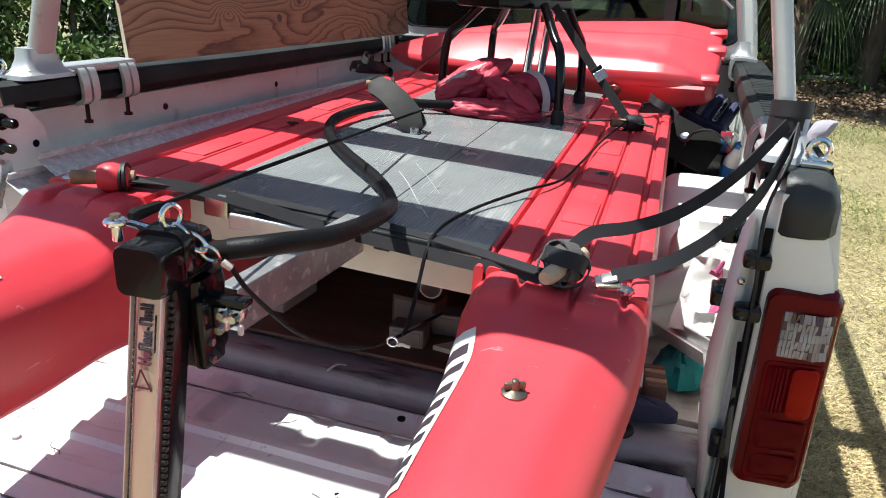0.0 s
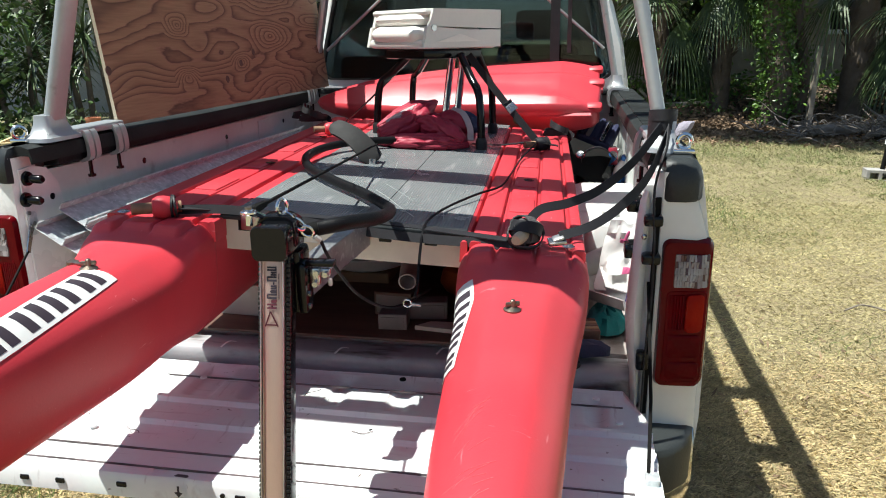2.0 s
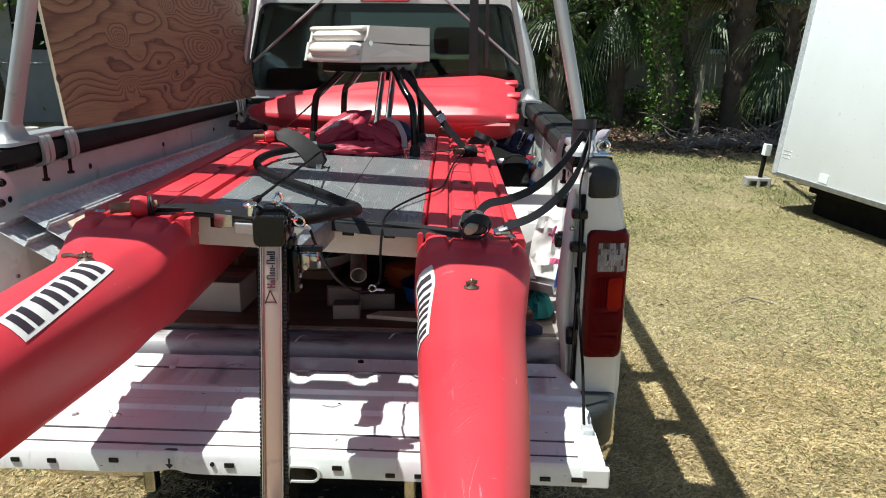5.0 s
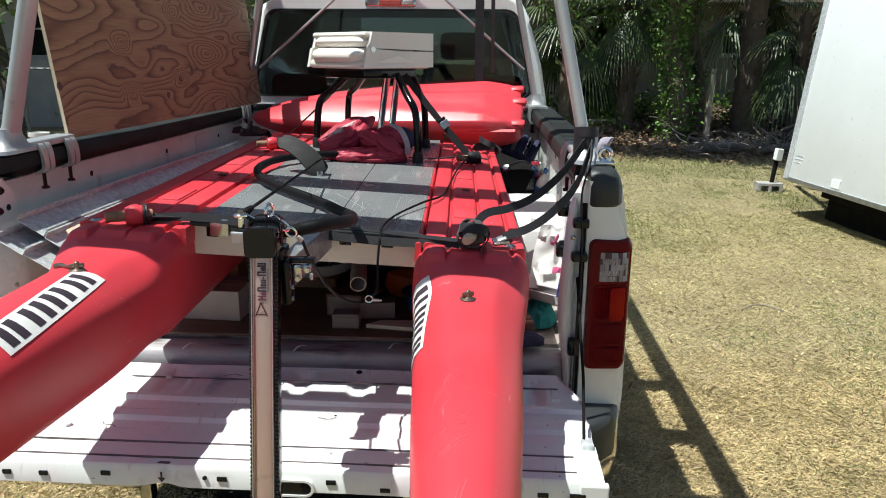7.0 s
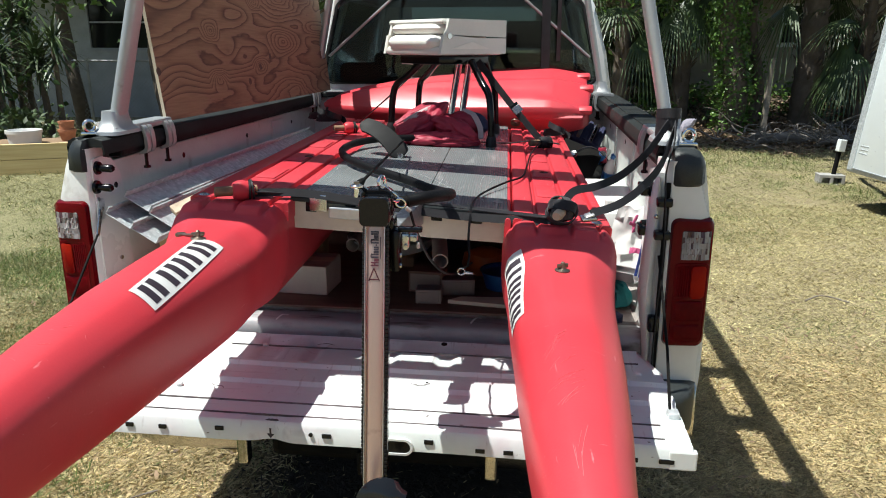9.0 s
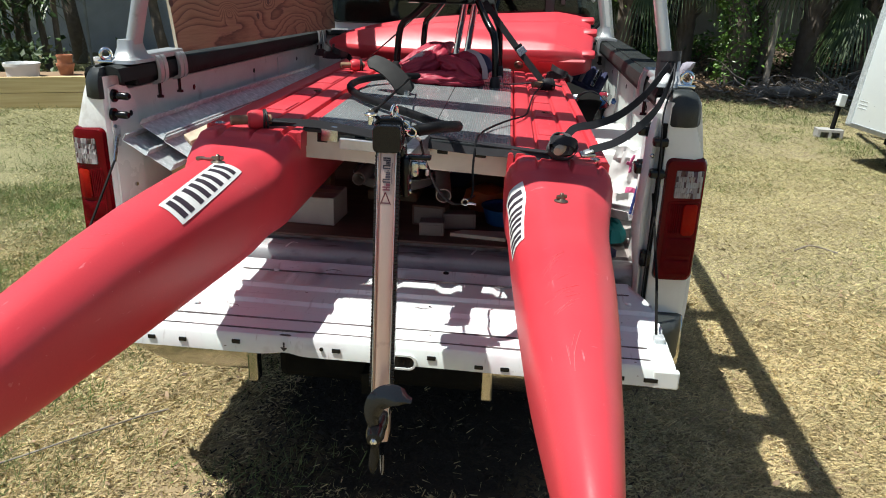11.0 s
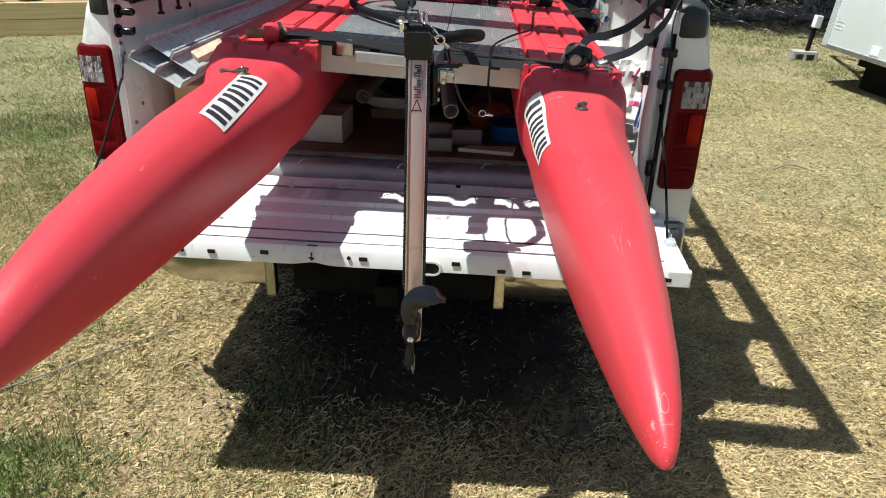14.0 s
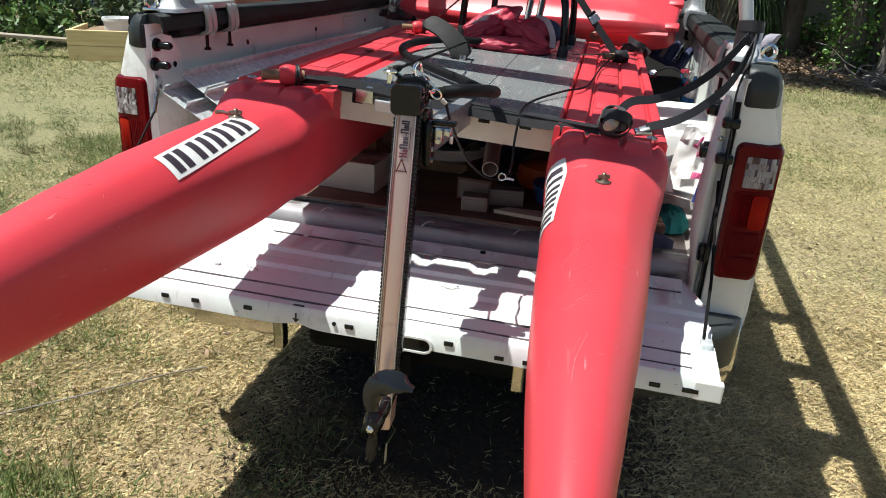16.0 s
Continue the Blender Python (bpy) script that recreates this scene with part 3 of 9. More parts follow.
def bed_side(s):
    side = part("bed_side", loft(B(), [[Vector((s * x, y, z)) for x, z in ((0.985, 0.60), (1.0, 0.80), (0.998, 1.10), (0.99, 1.25), (0.965, 1.40), (0.955, 1.455), (0.93, 1.462), (0.93, 0.60))] for y in (0.0, 0.04, 0.5, 1.5, 2.46)]), WHITE, truck, "white painted bed side", True)
    # rear corner pillar with a rounded outer edge
    bm = B()
    for_z = ((0.74, 0.0), (0.90, 0.0), (1.10, 0.0), (1.30, 0.0), (1.40, 0.006), (1.455, 0.012))
    rings = []
    for z, in_ in for_z:
        w = (0.992 if s > 0 else 1.014) - in_ * 2 - max(0.0, z - 1.25) * 0.20
        rings.append([Vector((s * px, py, z)) for px, py in (((0.835, 0.06), (0.845, -0.012), (0.865, -0.03)) if s > 0 else ((0.886, 0.06), (0.886, -0.018), (0.893, -0.03)))] + [ Vector((s * (w - 0.03), -0.03, z)), Vector((s * (w - 0.008), -0.018, z)), Vector((s * w, 0.01, z)), Vector((s * w, 0.08, z)), Vector((s * (0.86 if s > 0 else 0.895), 0.08, z))])
    loft(bm, rings)
    part("corner_pillar", bm, WHITE, side, "white rear corner of the bed", True)
    # inner jamb plate that the latch strikers sit on
    jamb = [(0.0, 0.93), (0.0, 1.42), (0.05, 1.425), (0.11, 1.41), (0.15, 1.36), (0.165, 1.28), (0.16, 1.12), (0.19, 0.93)]
    jx, jt = (0.880, 0.885) if s < 0 else (0.822, 0.845)
    m = Matrix(((0, 0, s, s * jx), (1, 0, 0, -0.012), (0, 1, 0, 0), (0, 0, 0, 1)))
    part("jamb", prism(B(), jamb, 0.0, jt - jx, m), WHITE, side, "white tailgate jamb")
    if s < 0:
        # two rubber pegs on round bases, the gate's latch and some bolts
        for z, y in ((1.392, 0.012), (1.334, -0.004)):
            bm = tube(B(), [(s * 0.881, y, z), (s * 0.872, y, z), (s * 0.871, y, z)], [0.022, 0.020, 0.011], 16)
            tube(bm, [(s * 0.874, y, z), (s * 0.829, y - 0.006, z), (s * 0.822, y - 0.007, z)], [0.0115, 0.0125, 0.008], 12)
            part("latch_bumper", bm, BLACKP, side, "black rubber tailgate bumper on a round base", True)
        # black disc paints the dark inside of a hole
        part("jamb_hole", tube(B(), [(s * 0.8803, 0.104, 1.322), (s * 0.8785, 0.104, 1.322)], 0.010, 12), BLACKP, side, "dark hole")
        part("striker_plate", prism(B(), rounded(-0.012, 0.020, -0.034, 0.034, 0.010, 4), 0, 0.003, Matrix(((0, 0, 1, s * 0.8795), (1, 0, 0, 0.004), (0, 1, 0, 1.262), (0, 0, 0, 1)))), GALV, side, "worn steel striker plate", True)
        part("cable_link", ribbon(B(), curve([(s * 0.874, -0.004, 1.262), (s * 0.874, -0.020, 1.225), (s * 0.876, -0.034, 1.185)], 4), (0, 1, 0.4), 0.014, 0.004), STEEL, side, "steel link of the gate cable", True)
        for y, z in ((-0.004, 1.295), (0.010, 1.262), (0.02, 1.03), (0.085, 1.08)):
            part("jamb_bolt", tube(B(), [(s * 0.880, y, z), (s * 0.875, y, z)], 0.007, 8), STEEL, side, "steel bolt")
    else:
        for z, y0, y1 in ((1.365, 0.02, 0.085), (1.25, 0.01, 0.055)):
            bm = B()
            tube(bm, [(s * (jx + 0.002), 0.03, z), (s * (jx - 0.025), 0.03, z), (s * (jx - 0.028), 0.03, z)], [0.024, 0.022, 0.014], 14)
            box(bm, s * (jx - 0.025) - 0.012, s * (jx - 0.025) + 0.012, y0 - 0.03, y1 - 0.01, z - 0.014, z + 0.014, 0.004)
            part("latch_bumper", bm, BLACKP, side, "black rubber tailgate bumper", True)
    if s > 0:
        # raised dark strip paints the shade of the gap by the jamb
        part("jamb_gap_strip", one_box(0.848, 0.862, -0.0335, -0.0285, 0.82, 1.395, 0.002), DARKMETAL, side, "dark strip standing in for the shaded gap beside the jamb")
        for z0 in (1.33, 1.235):
            part("corner_bumper", one_box(0.822, 0.866, -0.068, -0.030, z0, z0 + 0.026, 0.006), BLACKP, side, "black rubber buffer", True)
    if s > 0:
        rows = ((0.842, 0.822, 0.846), (0.93, 0.815, 0.848), (1.0, 0.803, 0.850), (1.08, 0.795, 0.852), (1.16, 0.797, 0.853), (1.25, 0.803, 0.852), (1.33, 0.808, 0.850), (1.385, 0.814, 0.846), (1.41, 0.824, 0.838))
        rings = []
        for z, a, b in rows:
            line = [(a + (b - a) * k / 8, -0.020 - 0.022 * math.sin(math.pi * min(1.0, k / 8 * 1.25)) + 0.012 * (k > 5)) for k in range(9)]
            rings.append([Vector((x, y, z)) for x, y in line] + [Vector((x, y + 0.003, z)) for x, y in line[::-1]])
        part("jamb_skin", loft(B(), rings), WHITE, side, "bulging white inner skin of the bed corner", True)
        part("jamb_buffer", one_box(0.826, 0.856, -0.062, -0.034, 0.955, 1.005, 0.006), BLACKP, side, "black rubber block", True)
        part("jamb_bolt", lathe(B(), [(0.007, 0), (0.007, 0.004), (0.003, 0.006)], 8, pose(0.826, -0.043, 1.30, 90, 0, 0)), STEEL, side)
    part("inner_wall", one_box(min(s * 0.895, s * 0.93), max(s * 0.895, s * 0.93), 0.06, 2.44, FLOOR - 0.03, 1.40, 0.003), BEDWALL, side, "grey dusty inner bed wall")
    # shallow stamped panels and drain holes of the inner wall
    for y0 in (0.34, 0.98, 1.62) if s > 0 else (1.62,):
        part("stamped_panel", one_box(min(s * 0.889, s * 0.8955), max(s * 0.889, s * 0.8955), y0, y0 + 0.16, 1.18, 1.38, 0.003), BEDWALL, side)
    for y0 in (0.62, 1.28, 1.95):
        # thin black disc in place of the hole's shaded inside
        part("drain_hole", tube(B(), [(s * 0.896, y0, 1.345), (s * 0.8935, y0, 1.345)], 0.011, 12), BLACKP, side, "dark round hole")
    # rail lip and its black cap
    part("rail_lip", one_box(min(s * 0.848, s * 0.952), max(s * 0.848, s * 0.952), 0.11, 2.44, 1.412, 1.457, 0.008), FOAM, side, "dark underside of the bed rail cap")
    cap = B()
    outline = [(0.952, 1.425), (0.960, 1.45), (0.953, 1.478), (0.938, 1.486), (0.87, 1.486), (0.845, 1.478), (0.838, 1.455), (0.838, 1.436), (0.842, 1.436), (0.846, 1.458), (0.96, 1.46)]
    loft(cap, [[Vector((s * x, y, z)) for x, z in outline] for y in (0.11 if s > 0 else -0.005, 2.44)])
    part("rail_cap", cap, RAILP, side, "black plastic bed rail cap", True)
    for n in range(40):
        if s > 0:
            part("grip_rib", one_box(s * 0.915 - 0.045, s * 0.915 + 0.045, 0.45 + n * 0.048, 0.478 + n * 0.048, 1.485, 1.490, 0.0015, seg=1), RAILP, side)
    # rear end cap of the rail
    bm = B()
    rings = []
    for z, g in ((1.385, 0.0), (1.392, 0.005), (1.44, 0.004), (1.462, -0.003), (1.477, -0.014), (1.486, -0.030)):
        rings.append([Vector((s * x, y, z)) for x, y in (((0.860, 0.12), (0.862, -0.004 - g), (0.868, -0.026 - g), (0.882, -0.036 - g)) if s > 0 else ((0.888, 0.10), (0.888, -0.004 - g), (0.890, -0.026 - g), (0.897, -0.036 - g))) + ((0.915 + g, -0.036 - g), (0.940 + g, -0.026 - g), (0.953 + g, -0.004), (0.958 + g, 0.03), (0.958 + g, 0.12))])
    loft(bm, rings)
    part("rail_end_cap", bm, CAPP, side, "dark grey plastic bed corner cap", True)
    # wheel arch inside the bed
    arch = [(1.15 - 0.53 * math.cos(math.pi * k / 20), FLOOR + (0.215 if s < 0 else 0.25) * math.sin(math.pi * k / 20) ** (0.62 if s < 0 else 0.80)) for k in range(21)]
    bm = B()
    loft(bm, [[Vector((s * x, 1.15 + (y - 1.15) * k, FLOOR + (z - FLOOR) * k)) for y, z in arch] for x, k in ((0.640, 0.80), (0.643, 0.87), (0.652, 0.93), (0.668, 0.97), (0.69, 0.992), (0.73, 1.0), (0.90, 1.0))])
    part("wheel_arch", bm, BED, side, "grey inner wheel arch", True)
    return side


for s in (-1, 1):
    bed_side(s)
part("bed_front_wall", one_box(-0.93, 0.93, 2.40, 2.46, FLOOR - 0.03, 1.455, 0.01), BED, truck, "grey front wall of the bed")
part("front_rail_cap", one_box(-0.90, 0.90, 2.37, 2.47, 1.456, 1.485, 0.008), CAPP, truck)


def tail_light(s):
    out = 0.0 if s > 0 else 0.024

    def ring(x0, x1, z0, z1, y, r):
        return [Vector((s * (x + out), y + max(0, (x - 0.96)) * 0.55, z)) for x, z in rounded(x0, x1, z0, z1, r, 4)]

    bm = B()
    loft(bm, [ring(0.872, 0.996, 0.906, 1.294, 0.0, 0.02), ring(0.872, 0.996, 0.906, 1.294, -0.030, 0.02), ring(0.876, 0.990, 0.912, 1.288, -0.046, 0.02), ring(0.890, 0.980, 0.925, 1.272, -0.048, 0.018)])
    light = part("tail_light", bm, LENSRIM, truck, "red tail light with a clear reversing lens", True)
    bm = B()
    loft(bm, [ring(0.888, 0.988, 0.922, 1.168, -0.046, 0.012), ring(0.890, 0.986, 0.925, 1.165, -0.0495, 0.012)])
    part("red_lens", bm, LENS, light, "ribbed red lens", True)
    bend = lambda x: max(0, (x - 0.96)) * 0.55
    # a brighter colour paints a bulb-like glow into the red lens
    bm = B()
    loft(bm, [ring(0.936, 0.980, 1.060, 1.158, -0.0488, 0.012), ring(0.938, 0.978, 1.063, 1.155, -0.0505, 0.012)])
    part("lens_glow_patch", bm, LENSGLOW, light, "brighter red patch painting a bulb-like glow", True)
    for z0, z1 in ((0.990, 1.050), (0.932, 0.978)):
        bm = B()
        loft(bm, [ring(0.896, 0.980, z0, z1, -0.0488, 0.010), ring(0.898, 0.978, z0 + 0.003, z1 - 0.003, -0.0502, 0.010)])
        part("lens_block", bm, LENS, light, "", True)
    for k in range(6):
        x = 0.897 + k * 0.0064
        part("lens_rib", tube(B(), [(s * (x + out), -0.0478, 1.066), (s * (x + out), -0.0478, 1.156)], 0.0030, 6), LENS, light, "", True)
    bm = B()
    loft(bm, [ring(0.900, 0.986, 1.174, 1.262, -0.046, 0.006), ring(0.902, 0.984, 1.176, 1.260, -0.0485, 0.006)])
    part("clear_lens", bm, DARKLENS, light, "clear faceted reversing lens", True)
    rr = random.Random(3)
    for a in range(13):
        for b in range(5):
            x, z = 0.9065 + a * 0.0060, 1.185 + b * 0.0166
            m = pose(s * (x + out), -0.0495 + bend(x), z, rr.uniform(-18, 18), 0, rr.uniform(-20, 20))
            part("facet", box(B(), -0.0027, 0.0027, -0.0012, 0.0012, -0.0082, 0.0082, 0.0, m), (LENSCLEAR, LENSCLEAR, LENSDIM, LENSCLEAR, LENSCLEAR, DARKLENS)[rr.randrange(6)], light)


for s in (-1, 1):
    tail_light(s)


TROUGHS = ((-0.70, -0.62), (-0.335, -0.245), (-0.185, -0.125), (0.035, 0.105), (0.205, 0.275), (0.38, 0.47), (0.70, 0.76))


def tailgate():
    GZ = 0.893
    # ribbed inner face: an outline across the gate, drawn along its width
    top = [(-0.035, GZ - 0.012), (-0.05, GZ - 0.004), (-0.115, GZ - 0.004), (-0.125, GZ - 0.012), (-0.245, GZ - 0.012), (-0.262, GZ + 0.006), (-0.275, GZ + 0.006),
           (-0.285, GZ - 0.004), (-0.335, GZ - 0.004), (-0.345, GZ + 0.006), (-0.385, GZ + 0.006), (-0.395, GZ - 0.004), (-0.445, GZ - 0.004), (-0.455, GZ + 0.006),
           (-0.50, GZ + 0.006), (-0.506, GZ + 0.001), (-0.512, GZ + 0.006), (-0.565, GZ + 0.006), (-0.570, GZ + 0.002), (-0.575, GZ + 0.006), (-0.598, GZ + 0.004), (-0.604, GZ - 0.004)]
    low = [(-0.606, GZ - 0.048), (-0.598, GZ - 0.052), (-0.05, GZ - 0.066), (-0.035, GZ - 0.055)]
    bm = B()
    ease = lambda a, b, t: (lambda k: k * k * (3 - 2 * k))(max(0.0, min(1.0, (t - a) / (b - a))))

    def stamped(x, y):
        """Depth of the stampings in the panel next to the hinge: wide low pads with narrow troughs between."""
        across = min(ease(-0.235, -0.205, y), ease(-0.062, -0.085, y))
        deep = max(min(ease(a, a + 0.022, x), ease(b, b - 0.022, x)) for a, b in TROUGHS)
        round_ = max(ease(0.050, 0.030, math.hypot(x - cx, (y + 0.145) * 0.9)) for cx in (-0.46, 0.62))
        return -0.013 * deep * across + 0.006 * round_

    # the hinge-side panel takes many points across, so that its stampings have sloping ends
    fine = [(-0.05 - 0.01 * k, GZ - 0.008 - 0.001 * min(k, 4)) for k in range(1, 19)]
    outline = top[:2] + fine + top[4:] + low
    rings = []
    n = 150
    for i in range(n + 1):
        x = -0.80 + 1.6 * i / n
        dent = 0.016 * math.exp(-((x + 0.13) / 0.035) ** 2)
        rings.append([Vector((x, y + (dent if y < -0.58 else 0) + (0.002 * noise.noise(Vector((x * 4, 0, 0))) if y < -0.55 else 0), z - (dent * 0.6 if -0.606 < y < -0.57 and z > GZ - 0.01 else 0) + (stamped(x, y) if z > GZ - 0.02 else 0) + 0.0022 * noise.noise(Vector((x * 5.0, y * 5, 5))))) for y, z in outline])
    loft(bm, rings)
    for s in (-1, 1):
        out2 = [(y, z) for y, z in outline]
        loft(bm, [[Vector((s * 0.8, y, z)) for y, z in out2], [Vector((s * 0.852, y if y < -0.58 else min(y, -0.20) if y > -0.2 else y, z - 0.002)) for y, z in out2]])
    gate = part("tailgate", bm, GATE, truck, "white scratched tailgate lying open with ribs", True)
    for x, w, z in ((-0.745, 0.022, 0.862), (-0.635, 0.022, 0.862), (-0.485, 0.020, 0.868), (-0.40, 0.020, 0.868), (-0.255, 0.022, 0.874), (0.01, 0.022, 0.870), (0.255, 0.022, 0.872), (0.375, 0.022, 0.858), (0.44, 0.022, 0.858), (0.55, 0.022, 0.860), (0.72, 0.024, 0.862), (0.795, 0.034, 0.862)):
        # proud black block stands in for the slot's shaded inside
        part("slot", one_box(x - w / 2, x + w / 2, -0.6082, -0.600, z - 0.0055, z + 0.0055, 0.001, seg=1), BLACKP, gate, "dark rectangular slot")
    m = Matrix(((1, 0, 0, 0.172), (0, 0, 1, -0.611), (0, -1, 0, 0.857), (0, 0, 0, 1)))
    bm = B()
    plate_with_hole(bm, rounded(-0.046, 0.046, -0.021, 0.021, 0.0205, 6), rounded(-0.040, 0.040, -0.016, 0.016, 0.0155, 6), -0.001, 0.010, m)
    part("handle_opening_rim", bm, GATE, gate, "", True)
    # black plate paints the dark depth of the opening
    part("handle_opening", prism(B(), rounded(-0.041, 0.041, -0.017, 0.017, 0.0165, 6), 0.002, 0.012, m), BLACKP, gate, "dark oval opening")
    for y, z in ((-0.507, 0.0066), (-0.571, 0.0066), (-0.128, -0.009)):
        part("dirt_line", one_box(-0.795, 0.795, y - 0.0009, y + 0.0009, GZ + z - 0.004, GZ + z + 0.0010), DIRT, gate, "dark dirt in a groove")
    for x, y, turn in ((-0.52, -0.30, 20), (-0.33, -0.44, -35), (0.02, -0.20, 60), (0.20, -0.37, 10), (-0.66, -0.47, 70), (0.42, -0.18, -20), (-0.12, -0.14, 5), (0.62, -0.40, 40)):
        bm = ribbon(B(), [pose(x, y, GZ + 0.0085, 0, 0, turn) @ Vector((0.05 * k / 5 - 0.025, 0.006 * math.sin(k * 1.1 + x * 9), 0)) for k in range(6)], (0, 0.3, 0.0) if abs(turn) < 45 else (1, 0, 0), 0.0022, 0.0008)
        part("scratch", bm, DIRT, gate, "dark scratch")
    for x, y in ((-0.62, -0.38), (-0.44, -0.43), (-0.29, -0.474), (-0.232, -0.361), (0.216, -0.352), (0.268, -0.470), (0.60, -0.30), (0.70, -0.47), (0.78, -0.23), (-0.30, -0.16), (0.23, -0.09), (0.73, -0.12)):
        part("bolt_head", lathe(B(), [(0.009, 0), (0.009, 0.004), (0.005, 0.006)], 10, pose(x, y, GZ - 0.002 + (0.006 if y > -0.27 else 0.002))), DARKMETAL if x * 10 % 2 < 1 else GATE, gate)
    # bruise in the rolled edge, with rubbed black marks below it
    part("dent_mark", prism(B(), [(-0.030, 0.0), (-0.012, 0.006), (0.014, 0.006), (0.032, 0.0), (0.010, -0.006), (-0.014, -0.005)], 0, 0.0012, pose(-0.130, -0.578, GZ - 0.0035)), DIRT, gate, "dark bruise in the rolled edge")
    part("dent_mark", prism(B(), [(-0.003, 0.012), (0.002, 0.012), (0.001, -0.002), (0.008, -0.004), (-0.001, -0.014), (-0.010, -0.003), (-0.003, -0.002)], 0, 0.001, Matrix(((1, 0, 0, -0.128), (0, 0, -1, -0.6015), (0, 1, 0, 0.868), (0, 0, 0, 1)))), MARK_DK, gate, "black rubbed mark")
    # short black plug drawn as the hole's darkness
    part("drain_hole", tube(B(), [(-0.028, -0.600, 0.872), (-0.028, -0.609, 0.872)], 0.005, 10), BLACKP, gate)
    for s in (-1, 1):
        part("end_lip", one_box(min(s * 0.80, s * 0.862), max(s * 0.80, s * 0.862), -0.607, -0.588, 0.842, 0.889, 0.004), GATE, gate)
    # hinge flap between gate and bed
    part("hinge_cover", one_box(-0.80, 0.80, -0.036, -0.010, 0.842, 0.868, 0.005), BLACKP, gate, "black rubber hinge strip")
    for s in (-1, 1):
        pts = [(s * 0.825, -0.455, 0.905), (s * 0.838, -0.30, 1.0), (s * 0.845, -0.03, 1.18)] if s > 0 else [(s * 0.846, -0.42, 0.905), (s * 0.858, -0.24, 1.03), (s * 0.876, -0.034, 1.19)]
        part("gate_cable", tube(B(), pts, 0.004, 6), DARKMETAL, gate, "black steel tailgate cable", True)
        part("cable_bracket", one_box(s * 0.832 - 0.014, s * 0.832 + 0.014, -0.475, -0.44, 0.893, 0.912, 0.004), GALV, gate)
    return gate


tailgate()


def rear_bumper():
    def shell(x0, x1, s):
        rings = []
        for x in (x0, x0 + 0.02, (x0 + x1) / 2, x1 - 0.02, x1):
            back = -0.19 + max(0, abs(x) - 0.80) * 0.8
            rings.append([Vector((s * x, y, z)) for y, z in ((0.02, 0.785), (back + 0.02, 0.785), (back, 0.765), (back - 0.012, 0.67), (back + 0.005, 0.575), (back + 0.045, 0.525), (back + 0.065, 0.535), (back + 0.03, 0.585), (back + 0.01, 0.68), (back + 0.03, 0.76), (0.02, 0.765))])
        return loft(B(), rings)

    for s in (-1, 1):
        b = part("bumper_end", shell(0.40, 0.985, s), OLDCHROME, truck, "worn chrome step bumper end", True)
        part("step_pad", one_box(min(s * 0.56, s * 0.84), max(s * 0.56, s * 0.84), -0.195, 0.03, 0.786, 0.796, 0.004), CAPP, b, "black plastic step pad")
        rings = []
        for z, g in ((0.655, -0.012), (0.665, 0.0), (0.765, 0.0), (0.785, -0.006), (0.795, -0.022)):
            rings.append([Vector((s * x, y, z)) for x, y in ((0.80, 0.04), (0.80, -0.175 - g), (0.86, -0.170 - g), (0.92, -0.140 - g), (0.965 + g, -0.09), (0.990 + g, -0.02), (0.995 + g, 0.04))])
        part("corner_pad", loft(B(), rings), CAPP, b, "black plastic bumper corner", True)
        part("inner_edge", one_box(min(s * 0.365, s * 0.40), max(s * 0.365, s * 0.40), -0.205, -0.165, 0.515, 0.785, 0.006), OLDCHROME, b)
    part("hitch_receiver", one_box(-0.04, 0.04, -0.14, 0.4, 0.46, 0.54, 0.006), DARKMETAL, truck, "black hitch receiver")
    part("hitch_beam", one_box(-0.36, 0.36, -0.04, 0.10, 0.44, 0.60, 0.03), DARKMETAL, truck)
    part("bumper_backing", one_box(-0.40, 0.40, -0.05, -0.02, 0.56, 0.80, 0.01), DARKMETAL, truck, "dark steel bumper centre")


rear_bumper()


def wheel(x, y):
    s = 1 if x > 0 else -1
    turn = pose(x, y, 0.40, 0, 90 * s, 0)
    bm = lathe(B(), [(0.22, -0.12), (0.30, -0.125), (0.375, -0.115), (0.398, -0.09), (0.40, 0.0), (0.398, 0.09), (0.375, 0.115), (0.30, 0.125), (0.22, 0.12)], 40, turn)
    tyre = part("wheel", bm, RUBBER, truck, "black truck tyre on a steel wheel", True)
    for k in range(36):
        for off in (-0.055, 0.055):
            m = turn @ pose(0, 0, 0, 0, 0, k * 10 + (5 if off > 0 else 0)) @ pose(0.401, 0, off)
            part("tread_block", box(B(), -0.006, 0.006, -0.026, 0.026, -0.045, 0.045, 0.0, m), RUBBER, tyre)
    part("rim", lathe(B(), [(0.21, -0.10), (0.215, 0.10), (0.19, 0.09), (0.15, 0.05), (0.06, 0.06), (0.05, 0.09)], 30, turn), STEEL, tyre, "steel wheel rim", True)


for x in (-0.84, 0.84):
    wheel(x, 1.18)
part("rear_axle", tube(B(), [(-0.8, 1.18, 0.40), (-0.15, 1.18, 0.40), (0, 1.18, 0.40), (0.15, 1.18, 0.40), (0.8, 1.18, 0.40)], [0.05, 0.055, 0.15, 0.055, 0.05], 14), DARKMETAL, truck, "black rear axle", True)
for s in (-1, 1):
    part("frame_rail", one_box(s * 0.46 - 0.04, s * 0.46 + 0.04, 0.0, 3.6, 0.60, 0.78, 0.008), DARKMETAL, truck)
# unseen underside parts, added to block light from the ground below
part("underbody", one_box(-0.84, 0.84, 0.35, 4.4, 0.58, 0.66, 0.02), DARKMETAL, truck, "dark underbody")
